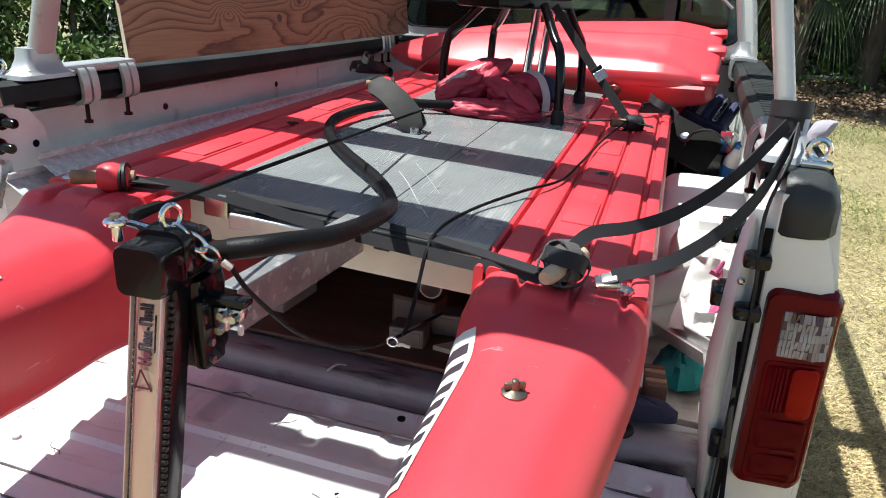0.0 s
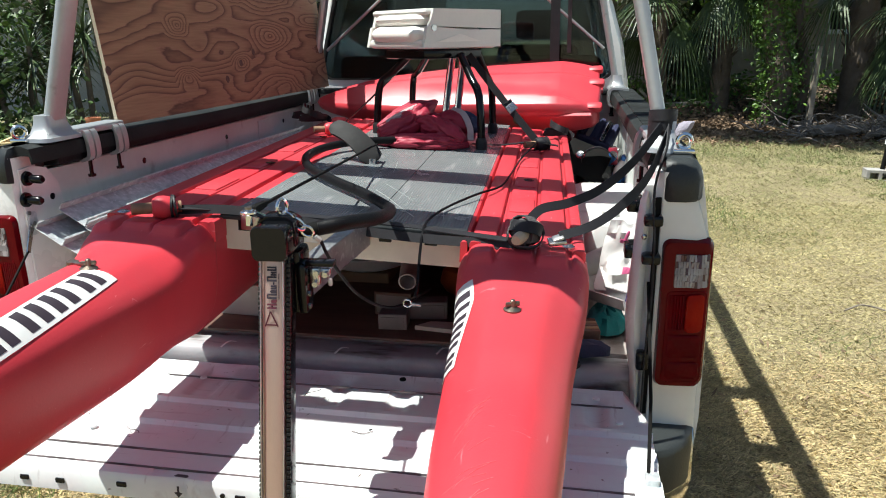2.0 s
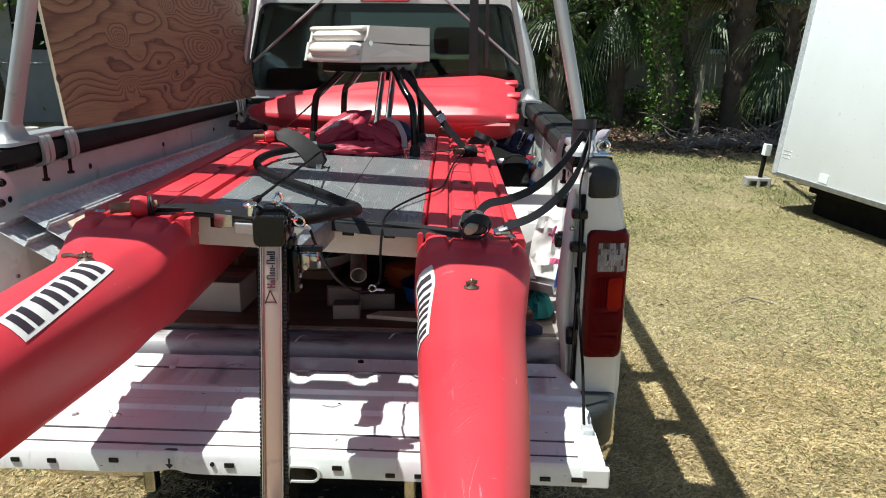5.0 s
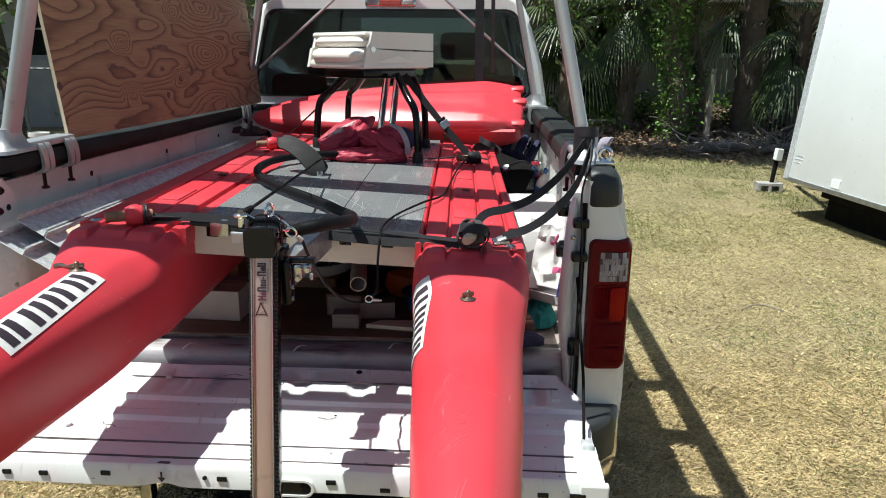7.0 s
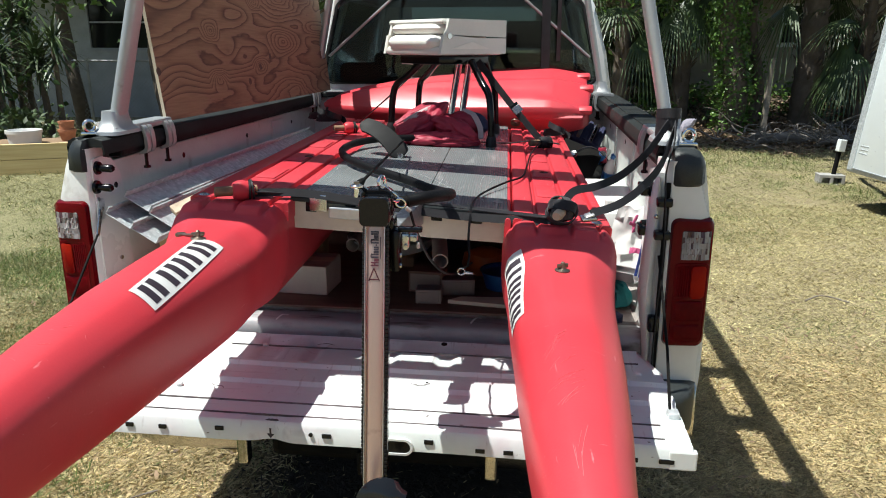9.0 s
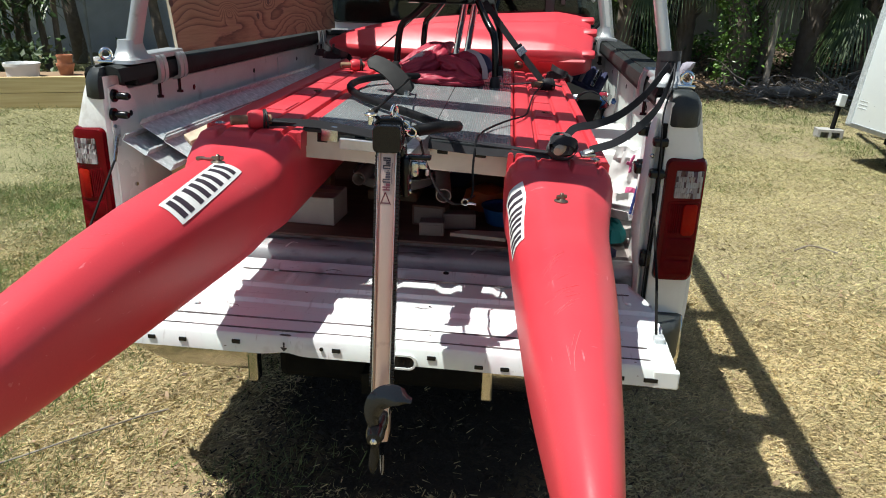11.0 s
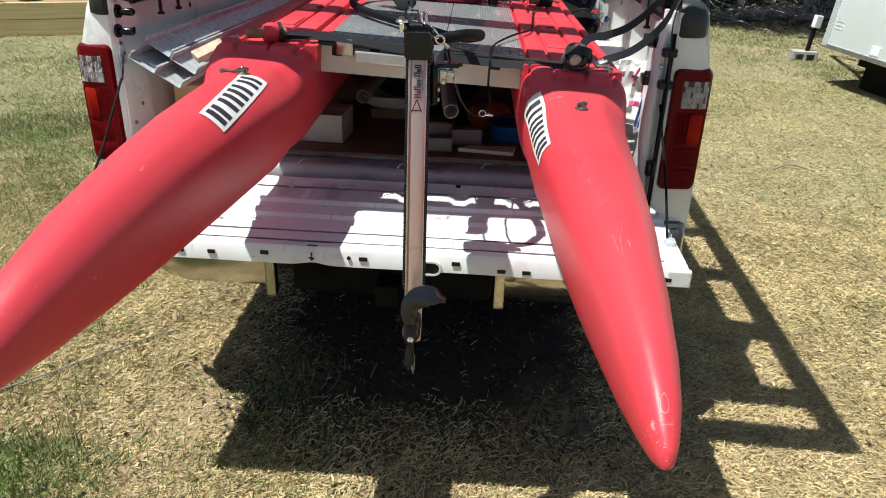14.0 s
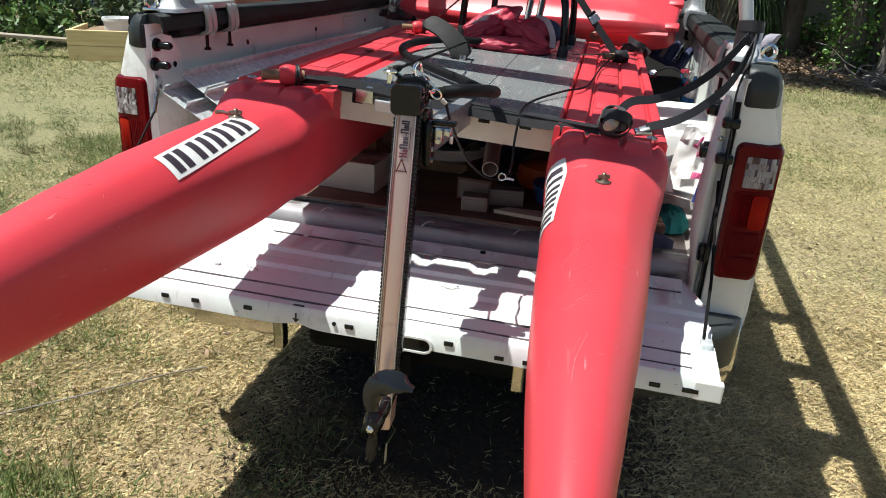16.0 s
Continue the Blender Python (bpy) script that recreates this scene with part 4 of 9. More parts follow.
part("fuel_tank", one_box(-0.78, -0.30, 1.75, 3.0, 0.34, 0.60, 0.05), DARKMETAL, truck, "dark fuel tank", True)
part("front_valance", one_box(-0.95, 0.95, 5.2, 5.45, 0.28, 0.80, 0.04), BLACKP, truck, "dark front bumper")
for s in (-1, 1):
    part("rocker_panel", one_box(s * 0.90 - 0.05, s * 0.90 + 0.05, 1.75, 4.3, 0.36, 0.72, 0.02), WHITE, truck, "white rocker panel")
    part("mud_flap", one_box(s * 0.80 - 0.17, s * 0.80 + 0.17, 1.72, 1.74, 0.14, 0.60, 0.004), RUBBER, truck, "black mud flap")
part("spare_tyre", lathe(B(), [(0.20, -0.11), (0.34, -0.115), (0.385, -0.08), (0.39, 0), (0.385, 0.08), (0.34, 0.115), (0.20, 0.11)], 32, pose(0, 0.62, 0.50)), RUBBER, truck, "spare tyre hung under the bed", True)


def cab():
    Y0, Y1 = 2.53, 4.15
    def section(y, half, top, low=0.62):
        """Half outline of the cab, mirrored: sill, belt, roof edge, roof."""
        right = [(half, low), (half + 0.015, 1.10), (half, 1.48), (half - 0.05, 1.72), (half - 0.13, 1.95), (half - 0.19, top - 0.06), (half - 0.27, top - 0.018), (half * 0.45, top - 0.002)]
        return [Vector((x, y, z)) for x, z in right] + [Vector((-x, y, z)) for x, z in reversed(right)]
    # roof
    bm = B()
    roof = [(0.83, 2.00), (0.785, 2.085), (0.71, 2.125), (0.42, 2.142), (0, 2.15)]
    full = roof + [(-x, z) for x, z in reversed(roof[:-1])]
    rings = []
    for y, d, k in ((Y0 - 0.005, -0.045, 0.985), (Y0 + 0.02, -0.012, 0.995), (Y0 + 0.10, 0.0, 1.0), (Y0 + 0.8, 0.008, 1.0), (Y1 - 0.35, -0.01, 0.98)):
        rings.append([Vector((x * k, y, z + d)) for x, z in full] + [Vector((x * k * 0.96, y, z + d - 0.05)) for x, z in reversed(full)])
    loft(bm, rings)
    cab_body = part("cab", bm, WHITE, truck, "white painted pickup cab", True)
    # back wall with the window cut out
    m = Matrix(((1, 0, 0, 0), (0, 0, -1, Y0), (0, 1, 0, 0), (0, 0, 0, 1)))
    n = 5
    outer = []
    for cx, cz, r, a in ((0.655, 1.99, 0.115, 0), (-0.655, 1.99, 0.115, 90)):
        outer += [(cx + r * math.cos(radians(a + 90 * i / n)), cz + r * math.sin(radians(a + 90 * i / n))) for i in range(n + 1)]
    outer += [(-0.875 - 0.015 * i / n, 1.52 - 0.5 * i / n) for i in range(n + 1)] + [(0.89 - 0.015 * i / n, 1.02 + 0.5 * i / n) for i in range(n + 1)]
    inner = []
    for cx, cz, r, a in ((0.685, 1.965, 0.08, 0), (-0.685, 1.965, 0.08, 90), (-0.79, 1.60, 0.07, 180), (0.79, 1.60, 0.07, 270)):
        inner += [(cx + r * math.cos(radians(a + 90 * i / n)), cz + r * math.sin(radians(a + 90 * i / n))) for i in range(n + 1)]
    part("back_wall", plate_with_hole(B(), outer, inner, -0.03, 0.03, m), WHITE, cab_body, "white cab back wall", True)
    rim = [(x * 0.983, 1.775 + (z - 1.775) * 0.975) for x, z in inner]
    part("window_seal", plate_with_hole(B(), [(x * 1.002, z) for x, z in inner], rim, -0.02, 0.036, m), RUBBER, cab_body, "black rubber window seal", True)
    pane = part("rear_window", prism(B(), rim, 0.004, 0.009, m), GLASS, cab_body, "dark tinted rear window")
    pane.visible_shadow = False
    for s in (-1, 1):
        # corner pillar and the door below the belt
        bm = B()
        loft(bm, [[Vector((s * x, y, z)) for x, y in ((a, Y0 - 0.02), (a + 0.05, Y0 - 0.005), (a + 0.075, Y0 + 0.06), (a + 0.075, Y0 + 0.26), (a + 0.02, Y0 + 0.26), (a + 0.0, Y0 + 0.05))] for a, z in ((0.87, 0.80), (0.885, 1.2), (0.875, 1.5), (0.835, 1.72), (0.765, 1.95), (0.705, 2.07), (0.64, 2.12))])
        part("cab_pillar", bm, WHITE, cab_body, "white cab corner pillar", True)
        part("door", one_box(min(s * 0.88, s * 0.945), max(s * 0.88, s * 0.945), Y0 + 0.24, Y1, 0.65, 1.50, 0.02), WHITE, cab_body, "white cab door", True)
        part("front_pillar", tube(B(), [(s * 0.86, Y1, 1.48), (s * 0.78, Y1 - 0.25, 1.85), (s * 0.70, Y1 - 0.45, 2.08)], 0.035, 8), WHITE, cab_body, "", True)
    part("headliner", one_box(-0.70, 0.70, Y0 + 0.04, Y1 - 0.36, 2.055, 2.07), SEATCLOTH, cab_body, "dark cab ceiling")
    scr = part("windscreen", loft(B(), [[Vector((x, y, z)) for x, y, z in ((-w, yy, zz), (w, yy, zz), (w, yy + 0.006, zz + 0.004), (-w, yy + 0.006, zz + 0.004))] for w, yy, zz in ((0.84, Y1 - 0.02, 1.47), (0.70, Y1 - 0.43, 2.06))]), SCREEN, cab_body, "clear windscreen")
    scr.visible_shadow = False
    for s in (-1, 1):
        sw = part("side_window", loft(B(), [[Vector((s * x, y, z)) for y in (Y0 + 0.24, Y1 - 0.2)] + [Vector((s * (x - 0.006), y, z)) for y in (Y1 - 0.2, Y0 + 0.24)] for x, z in ((0.90, 1.50), (0.74, 2.04))]), SCREEN, cab_body, "clear side window")
        sw.visible_shadow = False
    part("dashboard", one_box(-0.86, 0.86, Y1 - 0.35, Y1, 1.15, 1.45, 0.03), SEATCLOTH, cab_body)
    part("cab_floor", one_box(-0.88, 0.88, Y0 + 0.03, Y1, 0.62, 0.70), SEATCLOTH, cab_body)
    part("firewall", one_box(-0.88, 0.88, Y1, Y1 + 0.05, 0.62, 1.42), SEATCLOTH, cab_body)
    for x in (-0.40, 0.40):
        part("car_seat", one_box(x - 0.26, x + 0.26, 3.05, 3.20, 0.95, 1.72, 0.05, seg=3), SEATCLOTH, cab_body, "dark grey cab seat", True)
        part("headrest", one_box(x - 0.14, x + 0.14, 3.06, 3.16, 1.75, 1.93, 0.04, seg=3), SEATCLOTH, cab_body, "", True)
    part("rear_bench", one_box(-0.80, 0.80, 2.66, 2.80, 0.95, 1.66, 0.05, seg=3), SEATCLOTH, cab_body, "", True)
    part("rear_view_mirror", one_box(-0.11, 0.11, 3.72, 3.74, 1.86, 1.93, 0.01), BLACKP, cab_body)
    # high brake light
    lamp = part("high_brake_light", one_box(-0.155, 0.155, Y0 - 0.045, Y0 + 0.03, 2.052, 2.105, 0.020, seg=4), OLDCHROME, truck, "third brake light with red centre and clear ends", True)
    part("brake_lens", one_box(-0.066, 0.066, Y0 - 0.052, Y0 - 0.035, 2.063, 2.096, 0.005), FADED, lamp, "red lens")
    for s in (-1, 1):
        part("cargo_lens", one_box(s * 0.106 - 0.032, s * 0.106 + 0.032, Y0 - 0.050, Y0 - 0.035, 2.064, 2.096, 0.006), LENSCLEAR, lamp, "clear cargo lens")
    part("bonnet", loft(B(), [[Vector((x, y, z)) for x, z in ((-0.90, 0.7), (-0.88, 1.28), (-0.7, 1.36), (0.7, 1.36), (0.88, 1.28), (0.90, 0.7))] for y in (Y1 + 0.05, Y1 + 1.3)]), WHITE, truck, "white bonnet", True)


cab()


# ---- ladder rack over the bed ----
rack = thing("ladder_rack", "silver aluminium ladder rack clamped to the bed rails", "ladder rack")
RZ = 2.36


def rack_post(s, y, dy):
    base = Vector((s * 0.875, y, 1.50))
    head = Vector((s * 0.70, y + dy, RZ - 0.03))
    bm = B()
    rings = []
    for k in range(9):
        c = base.lerp(head, k / 8)
        rings.append([c + Vector((s * dx, dyy, 0)) for dx, dyy in rounded(-0.017, 0.017, -0.037, 0.037, 0.0165, 4)])
    loft(bm, rings)
    post = part("post", bm, RACK, rack, "grey oval rack post", True)
    bm = B()
    loft(bm, [[Vector((s * 0.875 + dx * k, y + dyy * k2, z)) for dx, dyy in rounded(-0.05, 0.05, -0.09, 0.09, 0.03, 4)] for k, k2, z in ((1.0, 0.95, 1.487), (0.95, 0.92, 1.498), (0.7, 0.70, 1.508), (0.55, 0.55, 1.535), (0.5, 0.52, 1.56))])
    part("post_foot", bm, RACK, post, "cast aluminium post foot", True)


def rack_clamp(s, y):
    bm = B()
    pts = [(s * 0.93, y, 1.495), (s * 0.85, y, 1.499), (s * 0.833, y, 1.485), (s * 0.828, y, 1.45), (s * 0.832, y, 1.418), (s * 0.86, y, 1.408)]
    for d in (-0.016, 0.016):
        ribbon(bm, curve([(a, b + d, c) for a, b, c in pts], 3), (0, 1, 0), 0.024, 0.012)
    cl = part("clamp", bm, RACK, rack, "grey cast rail clamp", True)
    part("clamp_bolt", lathe(B(), [(0.012, 0), (0.012, 0.008), (0.006, 0.009), (0.006, 0.05), (0.012, 0.052), (0.012, 0.06)], 10, pose(s * 0.848, y, 1.355)), BLACKP, cl, "black clamp bolt", True)


for s in (-1, 1):
    rack_post(s, 0.14, 0.10)
    rack_post(s, 2.40, -0.03)
    for y in (0.255, 0.405) if s < 0 else (0.37,):
        rack_clamp(s, y)
    for y in (2.22, 2.30):
        rack_clamp(s, y)
    part("foot_bar", one_box(s * 0.875 - 0.035, s * 0.875 + 0.035, 0.08, 0.45 if s < 0 else 0.44, 1.488, 1.512, 0.008), RACK, rack)
    part("side_rail", one_box(s * 0.81 - 0.05, s * 0.81 + 0.05, -0.55, 4.75, RZ - 0.02, RZ + 0.03, 0.012), RACK, rack, "grey aluminium side rail")
for y, w in ((-0.48, 0.13), (-0.23, 0.14), (0.28, 0.17), (0.84, 0.16), (1.42, 0.15), (3.0, 0.12), (4.2, 0.08), (4.7, 0.08)):
    part("crossbar", one_box(-0.80, 0.80, y - w / 2, y + w / 2, RZ - 0.045, RZ - 0.021, 0.006), RACK, rack, "flat aluminium crossbar")
for s in (-1, 1):
    part("brace", tube(B(), [(s * 0.05, 2.46, 2.33), (s * 0.80, 2.46, 1.70)], 0.008, 8), RACK, rack, "thin diagonal brace", True)
part("tie_down_loop", ribbon(B(), [(0.53, 2.30, RZ), (0.535, 2.29, 1.60)], (1, 0, 0), 0.05, 0.004), WEB, rack, "black hanging webbing strap")
part("thin_strap", ribbon(B(), [(0.605, 2.34, RZ), (0.61, 2.33, 1.68)], (1, 0, 0), 0.022, 0.003), GREYWEB, rack, "narrow grey hanging strap")

# ---- plywood ----
def plywood_sheet():
    bm = B()
    box(bm, -0.006, 0.006, -1.0, 1.01, -0.342, 0.40)
    sheet = part("plywood_sheet", bm, [PLY, PLYEDGE], None, "brown knotty plywood sheet standing against the rack", True)
    for f in sheet.data.polygons:
        f.material_index = 0 if abs(f.normal.x) > 0.7 else 1
    sheet.matrix_world = pose(-0.868, 1.44, 1.835, 0, -6, -1.7)
    for y, z in ((0.09, -0.125), (-0.20, -0.235), (0.71, 0.345), (-0.99, -0.165), (-0.05, -0.172)):
        part("knot", lathe(B(), [(0.016, -0.0005), (0.014, 0.0012), (0.006, 0.0006)], 12, pose(0.0061, y, z, 0, 90, 0)), BROWNW, sheet, "dark knot", True)
    return tagged(sheet, category="plywood")


plywood_sheet()

from mathutils.bvhtree import BVHTree

# ---- twin-hull pontoon boat loaded in the bed ----
BOAT = pose(0.115, -0.24, 1.31, 0.8, 3.0, 2.0)
boat = thing("pontoon_boat", "red twin-hull pontoon boat with a grey deck, in the bed", "boat", BOAT)
DW = 0.032  # deck height


# how each stern bends away from its middle section: sideways shift, yaw, lift, pitch
BEND = {1: (-0.003, -0.68, -0.021, -1.63), -1: (0.033, -2.30, -0.001, -2.06)}


def axis(s, v):
    """Sideways place and lift of the stern's axis at v."""
    du, yaw, dz, pitch = BEND[s]
    k = max(0.0, min(1.0, (-v - 0.085) / 0.30))
    k = k * k * (3 - 2 * k)
    tip = 0.010 * max(0.0, (-v - 0.95) / 0.39) if s > 0 else 0.0
    return s * 0.437 + tip + k * (du - v * math.sin(radians(yaw))), k * (dz + v * math.sin(radians(pitch)))


def hull(s):
    U = s * 0.437
    # stern part: (v, half width, height of the widest line, top, bottom, how boxy the top is)
    table = [(-1.343, 0.003, -0.212, -0.208, -0.216, 0.0), (-1.336, 0.011, -0.207, -0.190, -0.222, 0.1), (-1.315, 0.0195, -0.198, -0.172, -0.230, 0.15), (-1.27, 0.0310, -0.184, -0.142, -0.236, 0.2),
             (-1.19, 0.0435, -0.166, -0.108, -0.246, 0.25), (-1.05, 0.0600, -0.142, -0.070, -0.255, 0.3), (-0.85, 0.081, -0.120, -0.036, -0.263, 0.4), (-0.65, 0.097, -0.108, -0.016, -0.264, 0.5),
             (-0.45, 0.109, -0.10, -0.006, -0.265, 0.65), (-0.30, 0.1195, -0.10, -0.002, -0.264, 0.8), (-0.20, 0.128, -0.10, 0.0, -0.262, 0.9), (-0.15, 0.134, -0.097, 0.003, -0.262, 0.9), (-0.11, 0.139, -0.092, 0.008, -0.265, 0.93), (-0.07, 0.144, -0.085, 0.015, -0.270, 0.95), (-0.03, 0.146, -0.08, 0.019, -0.276, 0.95), (0.0, 0.146, -0.08, 0.020, -0.280, 0.95)]
    # ridges of the deck: place across, width, height, where the rear end sinks away
    ridges = ((-0.096, 0.058, 0.032, -0.068), (-0.020, 0.078, 0.029, -0.050), (0.060, 0.066, 0.032, -0.068), (0.119, 0.030, 0.028, -0.060), (-s * 0.138, 0.016, 0.030, -0.050))
    ease = lambda a, b, t: (lambda k: k * k * (3 - 2 * k))(max(0.0, min(1.0, (t - a) / (b - a))))
    angles = [radians(38 + 104 * i / 76) for i in range(77)] + [radians(142 + 256 * i / 28) for i in range(1, 28)]

    def ring(v, h, zw, zt, zb, flat, ribbed=True):
        pts = []
        cx, lift = axis(s, v)
        for a in angles:
            c, sn = math.cos(a), math.sin(a)
            if sn >= 0:
                square = 1.42 + 0.34 * ease(-0.20, -0.06, v)
                r = 1 / (abs(c) ** 18 + sn ** 18 + ((abs(c) + sn) / square) ** 18) ** (1 / 18)
                k = 1 - flat + r * flat
                x, z = c * k * h, zw + (zt - zw) * sn * k
                if ribbed and v > -0.16:
                    up = max(ease(wide / 2 + 0.003, wide / 2 - 0.005, abs(x - du)) * (high - zt) * ease(end - 0.022, end + 0.004, v) for du, wide, high, end in ridges)
                    z += up * ease(0.75, 0.97, (z - zw) / (zt - zw))
            else:
                x, z = math.copysign(abs(c) ** 0.7, c) * h, zw + (zb - zw) * abs(sn) ** 0.9
            pts.append(Vector((cx + x, v, z + lift)))
        return pts
    if s < 0:
        table = [(v - 0.05 * max(0, -v - 0.85) / 0.49, h * (1 + 0.22 * max(0, -v - 0.85) / 0.49), *rest) for v, h, *rest in table]
    dense = []
    for a, b in zip(table, table[1:]):
        n = 3 if b[0] < -0.21 else 6
        for k in range(n):
            dense.append(tuple(p + (q - p) * k / n for p, q in zip(a, b)))
    dense.append(table[-1])
    stern = part("stern_section", loft(B(), [ring(*r) for r in dense]), RED, boat, "red moulded plastic stern pontoon", "all")
    tree = skin(stern)
    top = lambda u, v: tree.ray_cast(Vector((u, v, 1)), Vector((0, 0, -1)))[0].z
    # middle part with raised pads on its deck
    mid = part("middle_section", loft(B(), [ring(v, 0.146, -0.08, zt, -0.282, 0.95, False) for v, zt in ((0.0, 0.020), (0.004, 0.020), (1.96, 0.020), (2.0, 0.0))]), RED, boat, "red moulded pontoon with a ribbed top", True)
    def rib(u0, u1, h):
        """A long low ridge that goes on from the stern's."""
        rings = []
        for v, k, z in ((-0.002, 1.0, h), (0.02, 1.0, h), (1.93, 1.0, h), (1.95, 0.9, h - 0.006)):
            c, half = (u0 + u1) / 2, (u1 - u0) / 2 * k
            rings.append([Vector((c + x, v, zz)) for x, zz in ((-half, -0.02), (-half, z - 0.006), (-half + 0.003, z - 0.0015), (-half + 0.008, z), (half - 0.008, z), (half - 0.003, z - 0.0015), (half, z - 0.006), (half, -0.02))])
        return loft(B(), rings)
    for du, wide, h, _ in ridges:
        part("deck_rib", rib(U + du - wide / 2, U + du + wide / 2, h), RED, mid, "", True)
    # low cross pads on the middle ridge
    for v in (0.30, 0.62, 0.94, 1.26, 1.58):
        part("cross_pad", one_box(U - 0.052, U + 0.012, v, v + 0.16, 0.027, 0.0325, 0.003, seg=2), RED, mid, "", True)
    for v in (0.71, 1.30):
        # raised black disc stands in for the shaded hole
        part("scupper_hole", lathe(B(), [(0.016, 0.0), (0.016, 0.0015), (0.010, 0.002)], 14, pose(U - s * 0.012, v, 0.0325)), BLACKP, mid, "dark scupper hole")
    # turn knob of the hatch and its drain plug
    kv = -0.283 if s > 0 else -0.31
    ku = axis(s, kv)[0] - s * 0.008
    kz = top(ku, kv) - 0.001
    knob = B()
    lathe(knob, [(0.017, 0), (0.017, 0.003), (0.013, 0.005), (0.006, 0.008), (0.005, 0.020), (0.003, 0.022)], 18, pose(ku, kv, kz))
    box(knob, -0.015, 0.015, -0.003, 0.003, 0.007, 0.018, 0.003, pose(ku, kv, kz, 0, 0, 30))
    part("hatch_knob", knob, BRASS, stern, "small brass-coloured lock knob", True)
    if s < 0:
        chain = B()
        tube(chain, curve([(ku, kv, kz + 0.012), (ku - 0.03, kv + 0.015, top(ku - 0.03, kv + 0.015) + 0.004), (ku - 0.055, kv + 0.03, top(ku - 0.055, kv + 0.03) + 0.004)], 4), 0.004, 6)
        lathe(chain, [(0.012, 0), (0.012, 0.006)], 10, pose(ku - 0.055, kv + 0.03, top(ku - 0.055, kv + 0.03)))
        part("plug_chain", chain, BRASS, stern, "short chain with a plug", True)
    part("deck_bolt", lathe(B(), [(0.015, 0), (0.015, 0.006), (0.008, 0.010)], 12, pose(U + s * 0.095, 0.02, 0.026)), STEEL, stern, "steel bolt", True)
    return stern, mid


def skin(ob):
    return BVHTree.FromPolygons([v.co for v in ob.data.vertices], [p.vertices for p in ob.data.polygons])


HULLS = {s: hull(s) for s in (-1, 1)}


def surface_strip(s, v0, v1, a0, a1, n=14, k=4, lift=0.0015, skew=0.0):
    """A patch that lies on the stern's skin: from v0 to v1, a0 to a1 degrees up from the inner side at v0, turned by skew degrees at v1."""
    tree = skin(HULLS[s][0])
    rows = []
    for j in range(k + 1):
        row = []
        for i in range(n + 1):
            v = v0 + (v1 - v0) * i / n
            a = radians(a0 + (a1 - a0) * j / k + skew * i / n)
            way = Vector((-s * math.cos(a), 0, math.sin(a)))
            cx, rise = axis(s, v)
            mid = Vector((cx, v, -0.11 + rise))
            hit, nor, _, _ = tree.ray_cast(mid + way * 0.5, -way)
            row.append((hit + way * lift) if hit else mid)
        rows.append(row)
    return rows


def registration(s, v0, v1, a0, a1, skew):
    rows = surface_strip(s, v0, v1, a0, a1, 32, 18, 0.0018, skew)
    bm = B()
    vs = [[bm.verts.new(p) for p in row] for row in rows]
    for a, b in zip(vs, vs[1:]):
        for i in range(len(a) - 1):
            bm.faces.new((a[i], a[i + 1], b[i + 1], b[i]))
    lab = part("number_label", bm, DECAL, HULLS[s][0], "white stick-on label with black bars", True)
    # the characters stand as plain bars
    fine = surface_strip(s, v0, v1, a0, a1, 64, 16, 0.0025, skew)
    for c in range(8):
        bar = B()
        lo = int(3 + c * 6.9 + (2 if c > 1 else 0) + (2 if c > 5 else 0))
        for i in range(lo, lo + 4):
            for j in range(2, 14):
                bar.faces.new([bar.verts.new(p) for p in (fine[j][i], fine[j][i + 1], fine[j + 1][i + 1], fine[j + 1][i])])
        bmesh.ops.remove_doubles(bar, verts=bar.verts[:], dist=1e-5)
        part("label_bar", bar, MARK_DK, HULLS[s][0], "black bar on the label")
    return lab


registration(-1, -0.655, -0.315, 35, 71, 18)
registration(1, -0.46, -0.13, 4, 36, 8)


def scratches(s, spots, seed):
    """Thin pale scuffs that follow the stern's skin; spots: (v, angle up from the inner side, length, way)."""
    rs = random.Random(seed)
    tree = skin(HULLS[s][0])
    for v, a, long, way in spots:
        pts = []
        bend = rs.uniform(-0.16, 0.16)
        for k in range(9):
            t = k / 8 - 0.5
            vv = v + long * t * math.cos(radians(way)) + 0.012 * bend * (t * t * 4)
            aa = radians(a + long * t * 620 * math.sin(radians(way)) + 14 * bend * t * t)
            cx, rise = axis(s, vv)
            d = Vector((-s * math.cos(aa), 0, math.sin(aa)))
            mid = Vector((cx, vv, -0.11 + rise))
            hit = tree.ray_cast(mid + d * 0.5, -d)[0]
            if hit:
                pts.append((hit + d * 0.0003, d))
        if len(pts) > 4:
            line = [p for p, _ in pts]
            ways = [(line[min(i + 1, len(line) - 1)] - line[max(i - 1, 0)]).cross(d) for i, (_, d) in enumerate(pts)]
            part("scratch", ribbon(B(), line, ways, rs.uniform(0.0004, 0.0008), 0.0006), SCRATCH, HULLS[s][0], "pale scratch")


ra = random.Random(21)
scratches(1, [(ra.gauss(c, 0.035), ra.gauss(b, 7), ra.uniform(0.02, 0.07), ra.gauss(w, 12)) for c, b, w, n in ((-0.66, 62, 40, 7), (-0.80, 70, 55, 8), (-0.95, 70, 10, 5)) for _ in range(n)], 3)
scratches(-1, [(ra.uniform(-1.28, -0.75), ra.uniform(40, 120), ra.uniform(0.008, 0.025), ra.uniform(-80, 80)) for _ in range(8)], 4)


